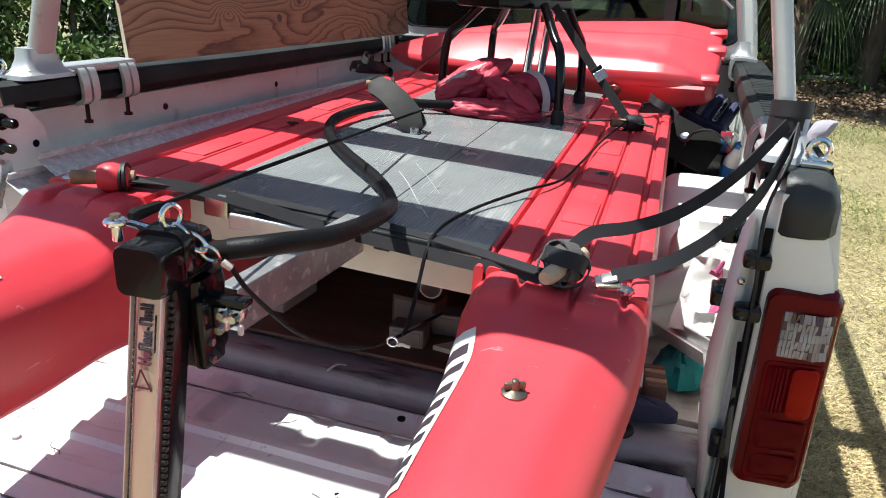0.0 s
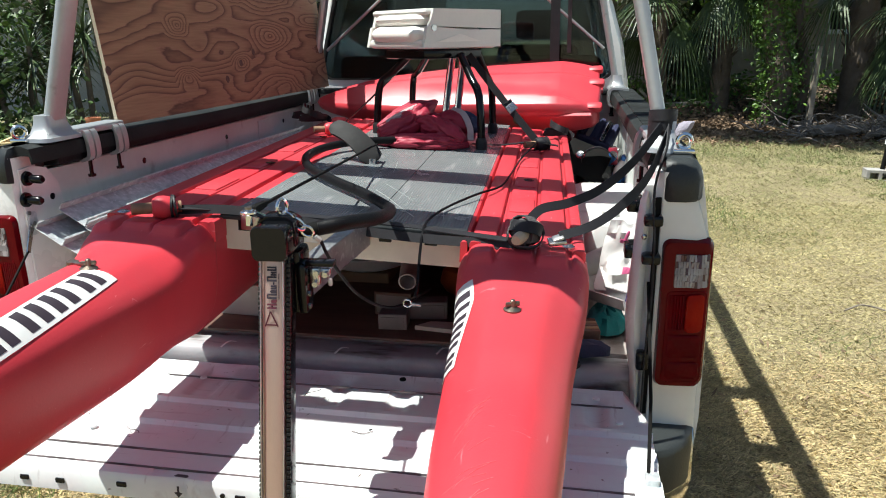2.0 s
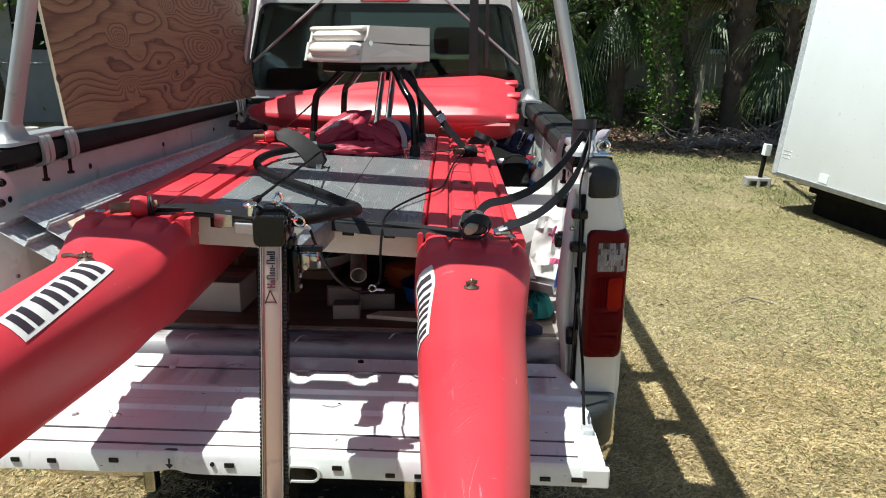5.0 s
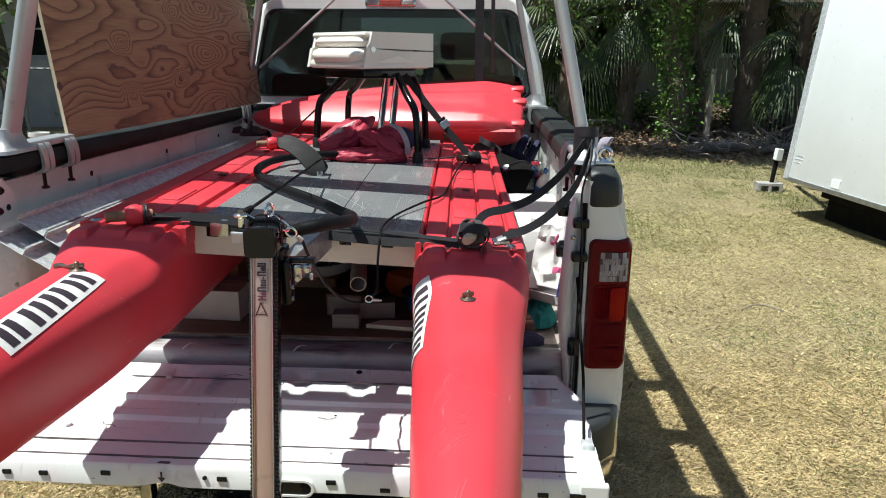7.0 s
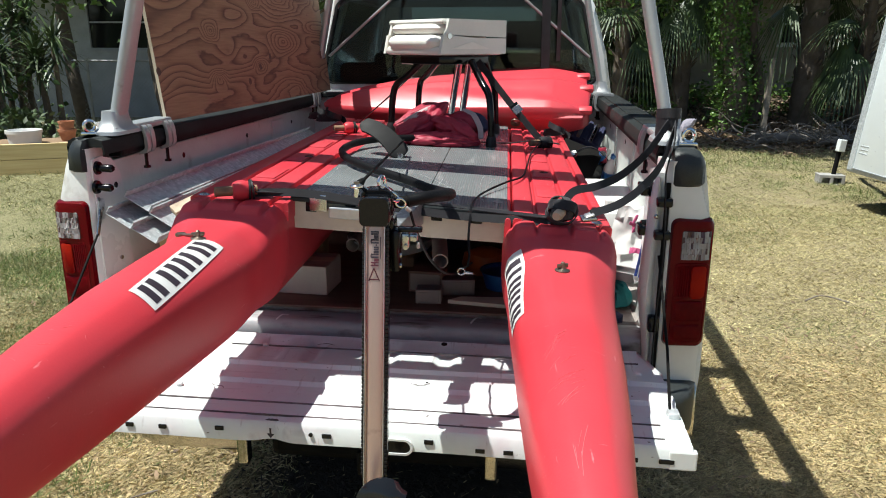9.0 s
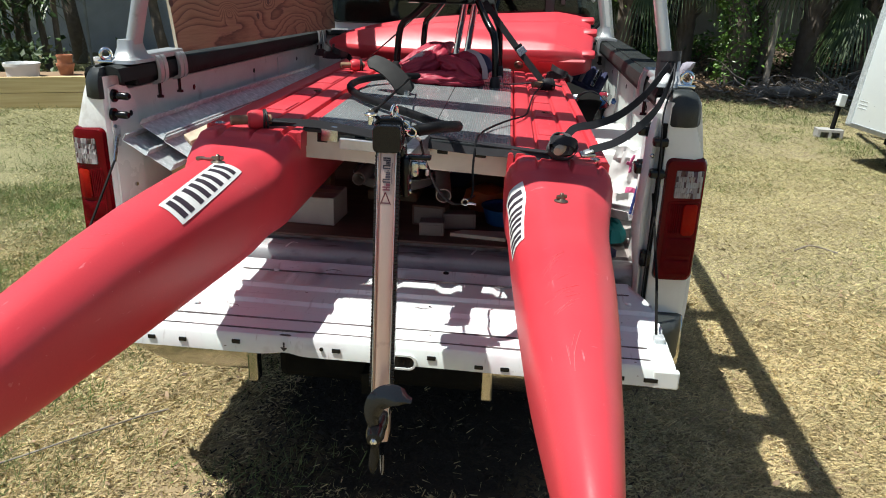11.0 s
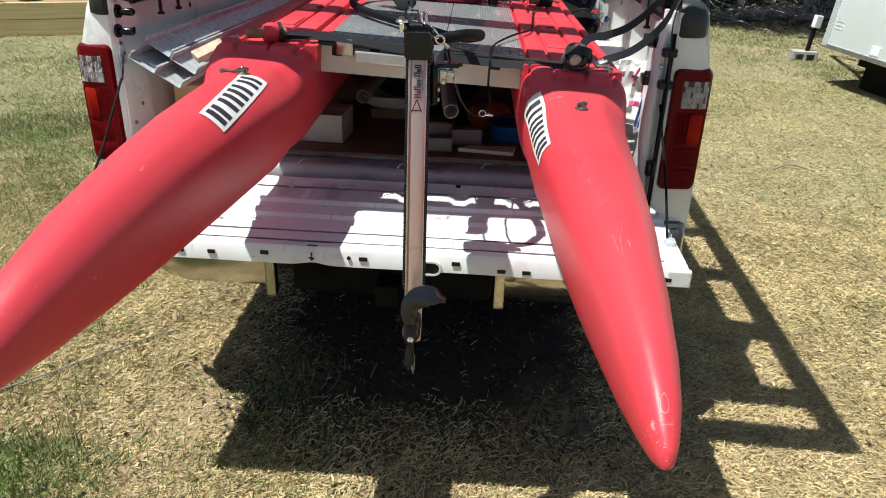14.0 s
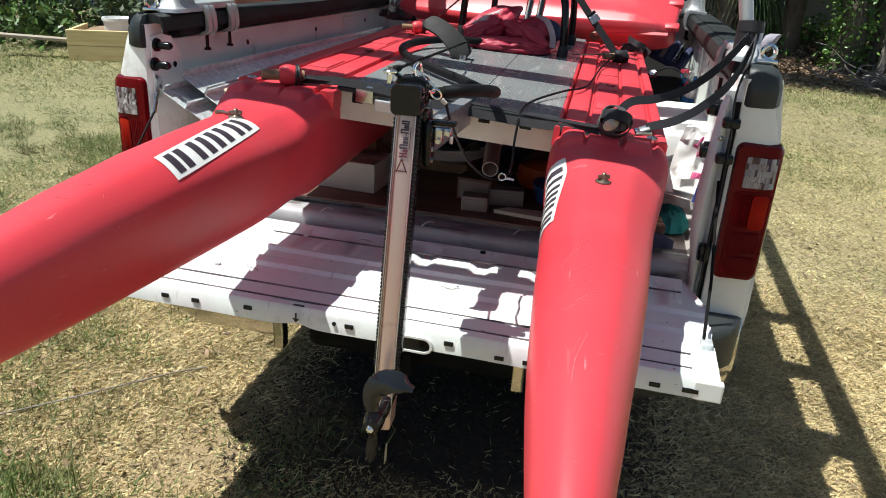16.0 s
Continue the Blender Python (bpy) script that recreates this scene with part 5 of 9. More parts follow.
def tip_wear(s, seed, n):
    """Small pale abrasions where the tip has been dragged."""
    rs = random.Random(seed)
    tree = skin(HULLS[s][0])
    for _ in range(n):
        v = -1.345 + abs(rs.gauss(0, 0.035 if rs.random() < 0.4 else 0.30))
        a = rs.uniform(15, 140) if v < -1.30 else rs.gauss(6, 8)
        aa = radians(a)
        cx, rise = axis(s, v)
        d = Vector((-s * math.cos(aa), 0, math.sin(aa)))
        mid = Vector((cx, v, -0.205 + rise + min(v + 1.34, 0.4) * 0.25))
        hit, nor, _, _ = tree.ray_cast(mid + d * 0.5, -d)
        if hit:
            m = Matrix.Translation(hit) @ nor.to_track_quat("Z", "Y").to_matrix().to_4x4() @ Matrix.Rotation(rs.uniform(0, TAU), 4, "Z")
            q, e = rs.uniform(0.0004, 0.0013), rs.uniform(0.12, 0.5)
            bm = B()
            bm.faces.new([bm.verts.new(m @ Vector((q * k * math.cos(TAU * i / 7), q * e * k * math.sin(TAU * i / 7), 0.0004))) for i, k in enumerate([rs.uniform(0.6, 1.3) for _ in range(7)])])
            part("scuff", bm, SCUFFED, HULLS[s][0], "pale worn spot")


tip_wear(1, 5, 150)
tip_wear(-1, 6, 10)


def tip_marks():
    rows = surface_strip(1, -1.301, -1.272, 84, 102, 16, 16, 0.001)
    bm = B()
    c = [(8 + 7 * math.cos(TAU * i / 24), 8 + 7 * math.sin(TAU * i / 24)) for i in range(24)]
    d = [(8 + 5.6 * math.cos(TAU * i / 24), 8 + 5.6 * math.sin(TAU * i / 24)) for i in range(24)]
    def at(x, y):
        i, j = int(x), int(y)
        fx, fy = x - i, y - j
        i2, j2 = min(i + 1, 16), min(j + 1, 16)
        return rows[j][i].lerp(rows[j][i2], fx).lerp(rows[j2][i].lerp(rows[j2][i2], fx), fy)
    a, b = [bm.verts.new(at(*p)) for p in c], [bm.verts.new(at(*p)) for p in d]
    for i in range(24):
        bm.faces.new((a[i], a[(i + 1) % 24], b[(i + 1) % 24], b[i]))
    part("moulding_mark", bm, FAINT, HULLS[1][0], "faint oval moulding mark")


tip_marks()


def deck():
    edges = [-0.292, 0.058, 0.298]
    for a, b in zip(edges, edges[1:]):
        part("deck_plank", one_box(a + 0.001, b - 0.001, 0.075, 2.0, DW - 0.022, DW, 0.002), DECK, boat, "grey ribbed deck plank")
    part("end_trim", one_box(-0.30, 0.305, 0.060, 0.074, -0.055, DW - 0.006, 0.003), CREAM, boat, "cream end trim under the deck")
    bm = B()
    box(bm, -0.30, 0.30, 0.045, 0.085, DW - 0.008, DW + 0.004, 0.003)
    part("edge_moulding", bm, CAPP, boat, "dark deck edge moulding")
    for x in (-0.245, -0.135, 0.02, 0.105, 0.215):
        part("trim_notch", one_box(x - 0.016, x + 0.016, 0.0585, 0.066, -0.006, DW - 0.005, 0.002, seg=1), BLACKP, boat, "dark notch")
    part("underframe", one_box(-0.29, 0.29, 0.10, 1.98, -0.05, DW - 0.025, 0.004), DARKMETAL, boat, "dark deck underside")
    part("edge_bracket", one_box(-0.245, -0.195, 0.038, 0.075, DW - 0.03, DW + 0.018, 0.004), STEEL, boat, "small steel bracket", True)
    part("silver_strip", one_box(-0.19, 0.03, 0.032, 0.058, DW - 0.046, DW - 0.014, 0.004), MILL, boat, "short aluminium strip")

    # scratches in the planks, and two long pale lines painting a faint glare
    rs = random.Random(12)
    lines = [[(-0.005, 0.433), (0.044, 0.357), (0.106, 0.247), (0.153, 0.17)], [(0.005, 0.52), (0.07, 0.42), (0.125, 0.326)]]
    lines += [[(x, y), (x + rs.uniform(-0.012, 0.012), y + q * 0.5), (x + rs.uniform(-0.02, 0.02), y + q)] for x, y, q in ((rs.uniform(-0.27, 0.28), rs.uniform(0.12, 1.0), rs.uniform(0.04, 0.22)) for _ in range(26))]
    for i, pts in enumerate(lines):
        part("plank_scratch_and_glare", ribbon(B(), curve([(x, y, DW + 0.0004) for x, y in pts], 3), (1, 0.6, 0) if i < 2 else (1, 0, 0), 0.0022 if i == 0 else rs.uniform(0.0006, 0.0014), 0.0006), SCUFFGLARE, boat, "pale scratch")


deck()


def tie_peg(s, v, collar=True):
    """A red knob on a wooden peg, tied down with cord."""
    U = s * 0.437
    bm = tube(B(), [(U - 0.046, v - 0.028, DW + 0.020), (U + 0.050, v + 0.028, DW + 0.022)], 0.0135, 12)
    p = part("tie_peg", bm, PEG, boat, "worn brown wooden peg", True)
    m = pose(U + 0.020, v + 0.008, DW + 0.022, 0, 90, 30)
    part("peg_collar", lathe(B(), [(0.014, -0.030), (0.021, -0.028), (0.027, -0.016), (0.028, -0.002), (0.024, 0.016), (0.019, 0.026), (0.014, 0.028)], 16, m), RED if collar else WEB, p, "red plastic collar" if collar else "black webbing wound round the peg", True)
    for k in range(2):
        pts = [m @ Vector((0.0265 * math.cos(TAU * i / 12), 0.0265 * math.sin(TAU * i / 12), 0.016 + 0.007 * k + 0.004 * math.sin(TAU * i / 12 + k))) for i in range(13)]
        part("cord_turn", tube(B(), pts, 0.0035, 5, False), RUBBER, p, "black cord", True)


tie_peg(-1, 0.0)
tie_peg(-1, 1.38)
tie_peg(1, 1.32, False)

# ---- straps that hold the boat ----
def L2W(p):
    return BOAT @ Vector(p)


def strap(name, label, pts, side, width=0.026, steps=6, material=None, thick=0.0025):
    return tagged(part(name, ribbon(B(), curve(pts, steps), side, width, thick), material or WEB, None, label, True), category="strap")


def turning(a, b, n):
    """Ways across a strap that twists from a to b over n points."""
    a, b = Vector(a).normalized(), Vector(b).normalized()
    return [a.lerp(b, min(1, 1.3 * i / (n - 1))) for i in range(n)]


def across_strap():
    pts = [L2W(p) for p in ((-0.43, 0.0, DW + 0.022), (-0.30, 0.055, DW + 0.014), (-0.1, 0.075, DW + 0.008), (0.1, 0.072, DW + 0.006), (0.25, 0.05, DW + 0.004), (0.40, -0.015, DW + 0.014))]
    strap("webbing_strap", "black webbing strap along the deck's rear edge", pts, L2W((0, 1, 0)) - L2W((0, 0, 0)), 0.030)
    pts = [L2W(p) for p in ((-0.42, 0.03, DW + 0.01), (-0.25, 0.04, DW + 0.018), (0.0, 0.036, DW - 0.004), (0.2, 0.03, DW - 0.012), (0.41, -0.02, DW + 0.004))]
    strap("webbing_strap", "black webbing strap hanging slack at the deck's edge", pts, L2W((0, 0.35, 0.9)) - L2W((0, 0, 0)), 0.022)


across_strap()


def strap_knot():
    c = L2W((0.435, -0.012, DW + 0.028))
    knot = thing("strap_knot", "knotted black webbing round a wooden peg on the red hull", "strap", Matrix.Translation(c))
    for k, (r, tilt, turn) in enumerate(((0.040, 60, 10), (0.036, 100, 70), (0.042, 30, 120), (0.034, 80, -40))):
        m = pose(0, 0, 0.004 * k, tilt, 12 * k, turn)
        pts = [m @ Vector((r * math.cos(TAU * i / 16), r * 0.8 * math.sin(TAU * i / 16), 0.004 * math.sin(TAU * i / 8))) for i in range(17)]
        sides = [m @ Vector((0, 0, 1)) for _ in pts]
        part("webbing_turn", ribbon(B(), pts, sides, 0.026, 0.003), WEB if k == 2 else GREYWEB, knot, "", True)
    part("peg", tube(B(), [(-0.016, -0.068, 0.004), (-0.012, -0.055, 0.004), (0.02, 0.05, 0.008)], [0.010, 0.0135, 0.0135], 12), PALEPEG, knot, "pale worn wooden peg", True)
    part("webbing_core", lathe(B(), [(0.010, -0.02), (0.030, -0.012), (0.032, 0.004), (0.022, 0.018), (0.006, 0.022)], 14), GREYWEB, knot, "", True)
    b = thing("cam_buckle", "silver cam buckle on black webbing", "buckle", pose(*L2W((0.505, -0.012, DW + 0.018)), 12, -6, 12))
    part("buckle_frame", one_box(-0.020, 0.020, -0.016, 0.016, -0.004, 0.005, 0.003), STEEL, b, "", True)
    part("cam_lever", one_box(-0.008, 0.017, -0.012, 0.012, 0.004, 0.011, 0.003, m=pose(0, 0, 0, 0, -14, 0)), MILL, b, "silver cam lever", True)


strap_knot()
strap("webbing_strap", "black webbing strap running up to the rack post", [(0.555, -0.245, 1.372), (0.585, -0.205, 1.398), (0.645, -0.16, 1.404), (0.715, -0.10, 1.425), (0.79, -0.02, 1.475), (0.862, 0.075, 1.552)], turning((-0.62, 0.30, 0.72), (-0.15, 0.1, 1), 5 * 7 + 1), 0.021, 7)
strap("webbing_strap", "black webbing strap hanging in a bow from the rack post", [(0.628, -0.238, 1.346), (0.70, -0.205, 1.366), (0.765, -0.155, 1.404), (0.825, -0.07, 1.456), (0.880, 0.07, 1.545)], turning((-0.66, 0.32, 0.68), (-0.15, 0.1, 1), 4 * 7 + 1), 0.021, 7)
strap("webbing_strap", "grey tail of a strap hanging beside the bed corner", [(0.880, 0.075, 1.55), (0.868, 0.01, 1.50), (0.842, -0.05, 1.42), (0.848, -0.066, 1.30), (0.852, -0.06, 1.15), (0.846, -0.065, 1.02), (0.848, -0.05, 0.80)], (0.3, 1, 0), 0.020, 6)


def post_wrap():
    w = thing("strap_wrap", "black webbing wound round the rack post's foot", "strap", pose(0.870, 0.138, 1.535))
    for k in range(4):
        pts = [Vector((0.033 * math.cos(TAU * i / 20), 0.052 * math.sin(TAU * i / 20), -0.03 + 0.022 * k + 0.006 * math.sin(TAU * i / 20 + k))) for i in range(21)]
        part("webbing_turn", ribbon(B(), pts, (0, 0.1, 1), 0.028, 0.004), WEB, w, "", True)
    part("rag", loft(B(), [[Vector((0.035 + 0.03 * t + r * math.cos(TAU * i / 10), -0.03 + r * 1.0 * math.sin(TAU * i / 10), -0.020 + 0.09 * t * (1 - 0.5 * t))) for i in range(10)] for t, r in ((0, 0.016), (0.3, 0.022), (0.6, 0.020), (0.85, 0.014), (1.0, 0.004))]), LILAC, w, "pale lilac folded end of the webbing", True)


post_wrap()

# towing loop on the corner caps
for s in (-1, 1):
    lp = thing("tie_down_ring", "chrome tie-down ring on the bed corner", "ring", pose(s * 0.915, 0.055, 1.487), group="tie-down rings")
    m = pose(0, 0, 0.030, 90, 0, 55 if s < 0 else 12)
    part("ring", tube(B(), [m @ Vector((0.0175 * math.cos(TAU * i / 20), 0.0175 * math.sin(TAU * i / 20), 0)) for i in range(21)], 0.0055, 8, False), CHROME, lp, "", True)
    part("ring_foot", one_box(-0.026, 0.026, -0.012, 0.012, 0, 0.012, 0.004), CHROME, lp, "", True)
    part("ring_tab", one_box(-0.015, 0.015, -0.003, 0.003, 0.008, 0.018, 0.002), CHROME, lp, "", True)


# ---- pedal drive hanging at the boat's stern ----
DR = pose(0.156, -0.652, 0.0, 0, 0, 4)
drive = thing("pedal_drive", "silver and black pedal drive leg with a propeller", "boat drive", DR)


def pedal_drive():
    # leg: a silver front panel between two black toothed sides, leaning a little back at the foot
    lean = lambda z: -0.135 * (1.40 - z) / 0.62
    z0, z1 = 0.80, 1.415
    def col(x0, x1, y0, y1, za, zb, bevel=0.003):
        bm = B()
        rings = [[Vector((x, y + lean(z), z)) for x, y in rounded(x0, x1, y0, y1, bevel, 3)] for z in (za, zb)]
        return loft(bm, rings)
    dome = [(0.0200 * math.sin(radians(a)), -0.037 - 0.009 * (math.cos(radians(a)) - 0.34)) for a in range(-70, 71, 10)] + [(0.0192, 0.010), (-0.0192, 0.010)]
    panel = loft(B(), [[Vector((x, y + lean(z), z)) for x, y in dome] for z in (z0 - 0.03, z1)])
    part("leg_panel", panel, SILVERLEG, drive, "coppery silver leg panel", True)
    for s in (-1, 1):
        a, b = sorted((s * 0.0202, s * 0.0268))
        part("leg_side", col(a, b, -0.030, 0.004, z0 + 0.09, z1), BLACKP, drive, "black leg side", True)
        n = 62
        bm = B()
        for i in range(n):
            z = z0 + 0.10 + (z1 - z0 - 0.11) * i / n
            box(bm, s * 0.0242 - 0.003, s * 0.0242 + 0.003, -0.034 + lean(z), -0.029 + lean(z), z, z + 0.005)
        strip = part("toothed_strip", bm, RUBBER, drive, "black toothed strip")
        tagged(strip, kind="stuff")
        part("edge_strip", col(min(s * 0.0186, s * 0.0206), max(s * 0.0186, s * 0.0206), -0.047, -0.040, z0, z1, 0.001), MILL, drive, "bright aluminium edge")
    # printing on the panel as plain marks
    z = 1.330
    for k, (x0, x1, h, cross) in enumerate(((-0.008, 0.008, 0.0085, 0.0), (-0.001, 0.008, 0.0055, 0.008), (-0.008, 0.008, 0.0085, -0.0075), (-0.002, 0.008, 0.0050, -0.002), (-0.002, 0.008, 0.0065, 0.007), (0.002, 0.004, 0.0040, 0.003), (-0.008, 0.008, 0.0085, -0.0075), (-0.002, 0.008, 0.0065, 0.002), (-0.008, 0.008, 0.0070, 0.007))):
        ink = MARK_DK if k > 1 else MARK_RD
        for zz in (z, z + h - 0.0027):
            part("print_bar", col(x0, x1, -0.0452, -0.0440, zz, zz + 0.0027, 0.0002), ink, drive, "dark printed stroke")
        part("print_bar", col(cross - 0.001, cross + 0.001, -0.0454, -0.0440, z + 0.002, z + h - 0.002, 0.0002), ink, drive, "dark printed stroke")
        z += h + 0.0012
    part("print_line", col(0.0112, 0.0120, -0.0440, -0.0415, 1.345, 1.388, 0.0002), MARK_DK, drive, "thin printed line")
    face = Matrix(((1, 0, 0, 0), (0, 0, -1, -0.0446 + lean(1.312)), (0, 1, 0, 1.300), (0, 0, 0, 1)))
    for a, b in (((-0.012, 0.0), (-0.001, 0.027)), ((0.010, 0.0), (-0.001, 0.027)), ((-0.012, 0.003), (0.010, 0.003))):
        part("print_mark", ribbon(B(), [face @ Vector((*a, 0.0012)), face @ Vector((*b, 0.0012))], (1, 0, 0.4) if a[1] == 0 else (0, 0, 1), 0.0024, 0.0006), MARK_RD, drive, "dark red printed stroke")
    # head
    outline = rounded(-0.031, 0.031, 1.410, 1.470, 0.012, 4)
    head = part("head", loft(B(), [[Vector((x * k, y, 1.44 + (z - 1.44) * k)) for x, z in outline] for y, k in ((-0.054, 0.94), (-0.051, 0.985), (-0.046, 1.0), (0.044, 1.0), (0.048, 0.94))]), BLACKP, drive, "glossy black drive head", True)
    arch = rounded(-0.0335, 0.0335, 1.414, 1.479, 0.018, 5)
    part("head_band", loft(B(), [[Vector((x * k, y, 1.44 + (z - 1.44) * k)) for x, z in arch] for y, k in ((-0.012, 0.95), (-0.008, 1.0), (0.026, 1.0), (0.030, 0.95))]), BLACKP, head, "rounded black band over the head", True)
    part("rear_collar", loft(B(), [[Vector((x * k, y * k + 0.02, z)) for x, y in rounded(-0.030, 0.034, -0.02, 0.05, 0.012, 3)] for z, k in ((1.30, 0.9), (1.31, 1.0), (1.40, 1.0), (1.41, 0.95))]), BLACKP, head, "", True)
    # mounting block on the side, with a clamp screw
    block = part("mount_block", one_box(0.026, 0.045, -0.006, 0.040, 1.300, 1.392, 0.006), BLACKP, drive, "black mounting block", True)
    for z in (1.312, 1.335):
        part("block_bolt", tube(B(), [(0.044, 0.006, z), (0.049, 0.006, z)], 0.005, 6), STEEL, block, "steel bolt")
    part("clamp_arm", one_box(0.040, 0.092, 0.006, 0.030, 1.384, 1.394, 0.003), BLACKP, drive, "black clamp arm", True)
    part("cleat", one_box(0.046, 0.064, 0.012, 0.030, 1.348, 1.380, 0.003), STEEL, drive, "bright steel clamp", True)
    part("cleat", one_box(0.064, 0.082, 0.016, 0.034, 1.362, 1.378, 0.003), STEEL, drive, "", True)
    for x, z in ((0.057, 1.352), (0.060, 1.372), (0.076, 1.370)):
        part("clamp_screw", tube(B(), [(x, 0.004, z), (x, 0.044, z)], [0.0052, 0.0042], 8), STEEL, drive, "", True)
    part("clamp_tag", one_box(0.080, 0.087, 0.008, 0.014, 1.349, 1.363, 0.002), DECAL, drive, "small white tag")
    # gear foot, skeg and propeller
    zf = 0.83
    yf = lean(0.82)
    part("gear_foot", tube(B(), [(0, yf + 0.05, zf), (0, yf + 0.01, zf), (0.0, yf - 0.07, zf - 0.006), (-0.002, yf - 0.10, zf - 0.007)], [0.014, 0.021, 0.020, 0.013], 16), BLACKP, drive, "black propeller gear foot", True)
    part("foot_post", loft(B(), [[Vector((dx, yf + 0.02 + dy, z)) for dx, dy in rounded(-0.012, 0.012, -0.03, 0.03, 0.01, 3)] for z in (0.775, 0.83, 0.90)]), SILVERLEG, drive, "silver foot", True)
    part("skeg", loft(B(), [[Vector((dx * k, yf - 0.005 + dy * k, z)) for dx, dy in ((-0.006, 0), (0, -0.035), (0.006, 0), (0, 0.03))] for k, z in ((1.0, 0.81), (0.8, 0.72), (0.35, 0.655))]), BLACKP, drive, "dark lower fin", True)
    part("skeg_tip", loft(B(), [[Vector((dx * k, yf - 0.005 + dy * k, z)) for dx, dy in ((-0.005, 0), (0, -0.012), (0.005, 0), (0, 0.012))] for k, z in ((1.0, 0.70), (0.9, 0.66), (0.3, 0.645))]), MILL, drive, "bright fin tip", True)
    hub = Vector((-0.002, yf - 0.105, 0.823))
    hb = part("propeller_hub", lathe(B(), [(0.006, 0.022), (0.016, 0.018), (0.021, 0.0), (0.021, -0.02)], 18, Matrix.Translation(hub) @ pose(0, 0, 0, 90, 0, 0)), BLACKP, drive, "black propeller hub with a bright nut", True)
    part("hub_nut", lathe(B(), [(0.008, 0), (0.008, 0.008), (0.003, 0.012)], 6, Matrix.Translation(hub + Vector((0, -0.018, 0))) @ pose(0, 0, 0, 90, 0, 0)), CHROME, hb, "chrome nut", True)
    for turn in (0, 180):
        bm = B()
        rows = []
        line = curve([(0.0, 0.0, 0.010), (-0.003, 0.0, 0.040), (0.0, 0.0, 0.075), (0.004, 0.0, 0.100)] if turn else [(0.0, 0.0, 0.010), (-0.006, 0.0, 0.045), (0.004, 0.0, 0.080), (0.036, 0.0, 0.098), (0.078, 0.0, 0.086)], 4)
        for i, (c, w, _, _) in enumerate(frames(line)):
            t = i / (len(line) - 1)
            wide = 0.005 + 0.016 * math.sin(math.pi * min(1, 0.04 + 0.90 * t ** 1.35)) ** 0.8
            wide *= (1.15 if turn == 0 else 0.55) * (1.0 if t < 0.9 else 0.6)
            n = Vector((w.z, 0, -w.x))
            tw = radians(35 - 85 * t) if turn == 0 else radians(50 - 30 * t)
            across = n * math.cos(tw) + Vector((0, 1, 0)) * math.sin(tw)
            rows.append([c + across * wide * q + Vector((0, 0.006 * q * q, 0)) for q in (-1, -0.6, -0.2, 0.2, 0.6, 1)])
        spin = Matrix.Translation(hub) @ pose(0, 0, 0, 0, turn, 0 if turn == 0 else 40)
        up = [[spin @ p for p in row] for row in rows]
        dn = [[p + Vector((0, 0.004, 0)) for p in row] for row in up]
        loft(bm, [a + b[::-1] for a, b in zip(up, dn)])
        # the lower blade's blacker material paints it as shaded
        part("propeller_blade", bm, BLADE if turn == 0 else BLACKP, hb, "glossy dark grey curved blade", True)
    # lifting ring and the snap link that hangs from it
    def loop(a, b, wide, r, turn):
        a, b = Vector(a), Vector(b)
        c, x = (a + b) / 2, (b - a) / 2
        y = x.orthogonal().normalized()
        y.rotate(Matrix.Rotation(radians(turn), 3, x.normalized()))
        return tube(B(), [c + x * math.cos(TAU * i / 18) + y * wide * math.sin(TAU * i / 18) for i in range(19)], r, 8, False)
    part("lifting_ring", loop((0.010, 0.0, 1.478), (0.010, 0.0, 1.505), 0.012, 0.0034, 20), CHROME, drive, "chrome lifting ring", True)
    part("link", loop((0.012, 0.0, 1.483), (0.026, 0.006, 1.468), 0.006, 0.0025, 60), CHROME, drive, "chrome link", True)
    part("snap_link", loop((0.023, 0.006, 1.470), (0.042, 0.014, 1.450), 0.007, 0.0028, 0), CHROME, drive, "chrome snap link", True)
    part("split_ring", loop((0.038, 0.012, 1.454), (0.054, 0.020, 1.438), 0.009, 0.0025, 35), CHROME, drive, "chrome ring", True)
    part("cord_sleeve", tube(B(), [(0.057, 0.024, 1.434), (0.065, 0.029, 1.426)], 0.0048, 8), DECAL, drive, "white cord end sleeve", True)
    # steering rod joint
    part("rod_joint", tube(B(), [(-0.036, -0.035, 1.468), (-0.036, -0.035, 1.486)], [0.006, 0.0055], 10), CHROME, drive, "chrome ball stud", True)
    part("joint_nut", tube(B(), [(-0.036, -0.035, 1.495), (-0.036, -0.035, 1.499)], 0.0062, 6), BRASS, drive, "hexagon nut", True)
    eye = [(-0.036 + 0.0100 * math.cos(TAU * i / 18), -0.035 + 0.0100 * math.sin(TAU * i / 18), 1.490) for i in range(19)]
    part("joint_eye", tube(B(), eye, 0.0040, 8, False), CHROME, drive, "chrome rod eye", True)
    part("joint_arm", tube(B(), [(-0.030, -0.026, 1.488), (-0.025, -0.012, 1.480), (-0.018, 0.004, 1.468)], [0.0045, 0.005, 0.008], 8), CHROME, drive, "chrome joint arm", True)


pedal_drive()


def steering_rod():
    a, b = Vector((0.124, -0.683, 1.491)), L2W((-0.10, 0.86, DW + 0.060))
    rod = tube(B(), [a.lerp(b, 0.012), a.lerp(b, 0.02), a.lerp(b, 0.055), a.lerp(b, 0.062), a.lerp(b, 0.5), b], [0.004, 0.0085, 0.0065, 0.0035, 0.0035, 0.0035], 8)
    tagged(part("steering_rod", rod, DARKMETAL, None, "thin black steering rod between drive and deck lever", True), category="rod")


steering_rod()


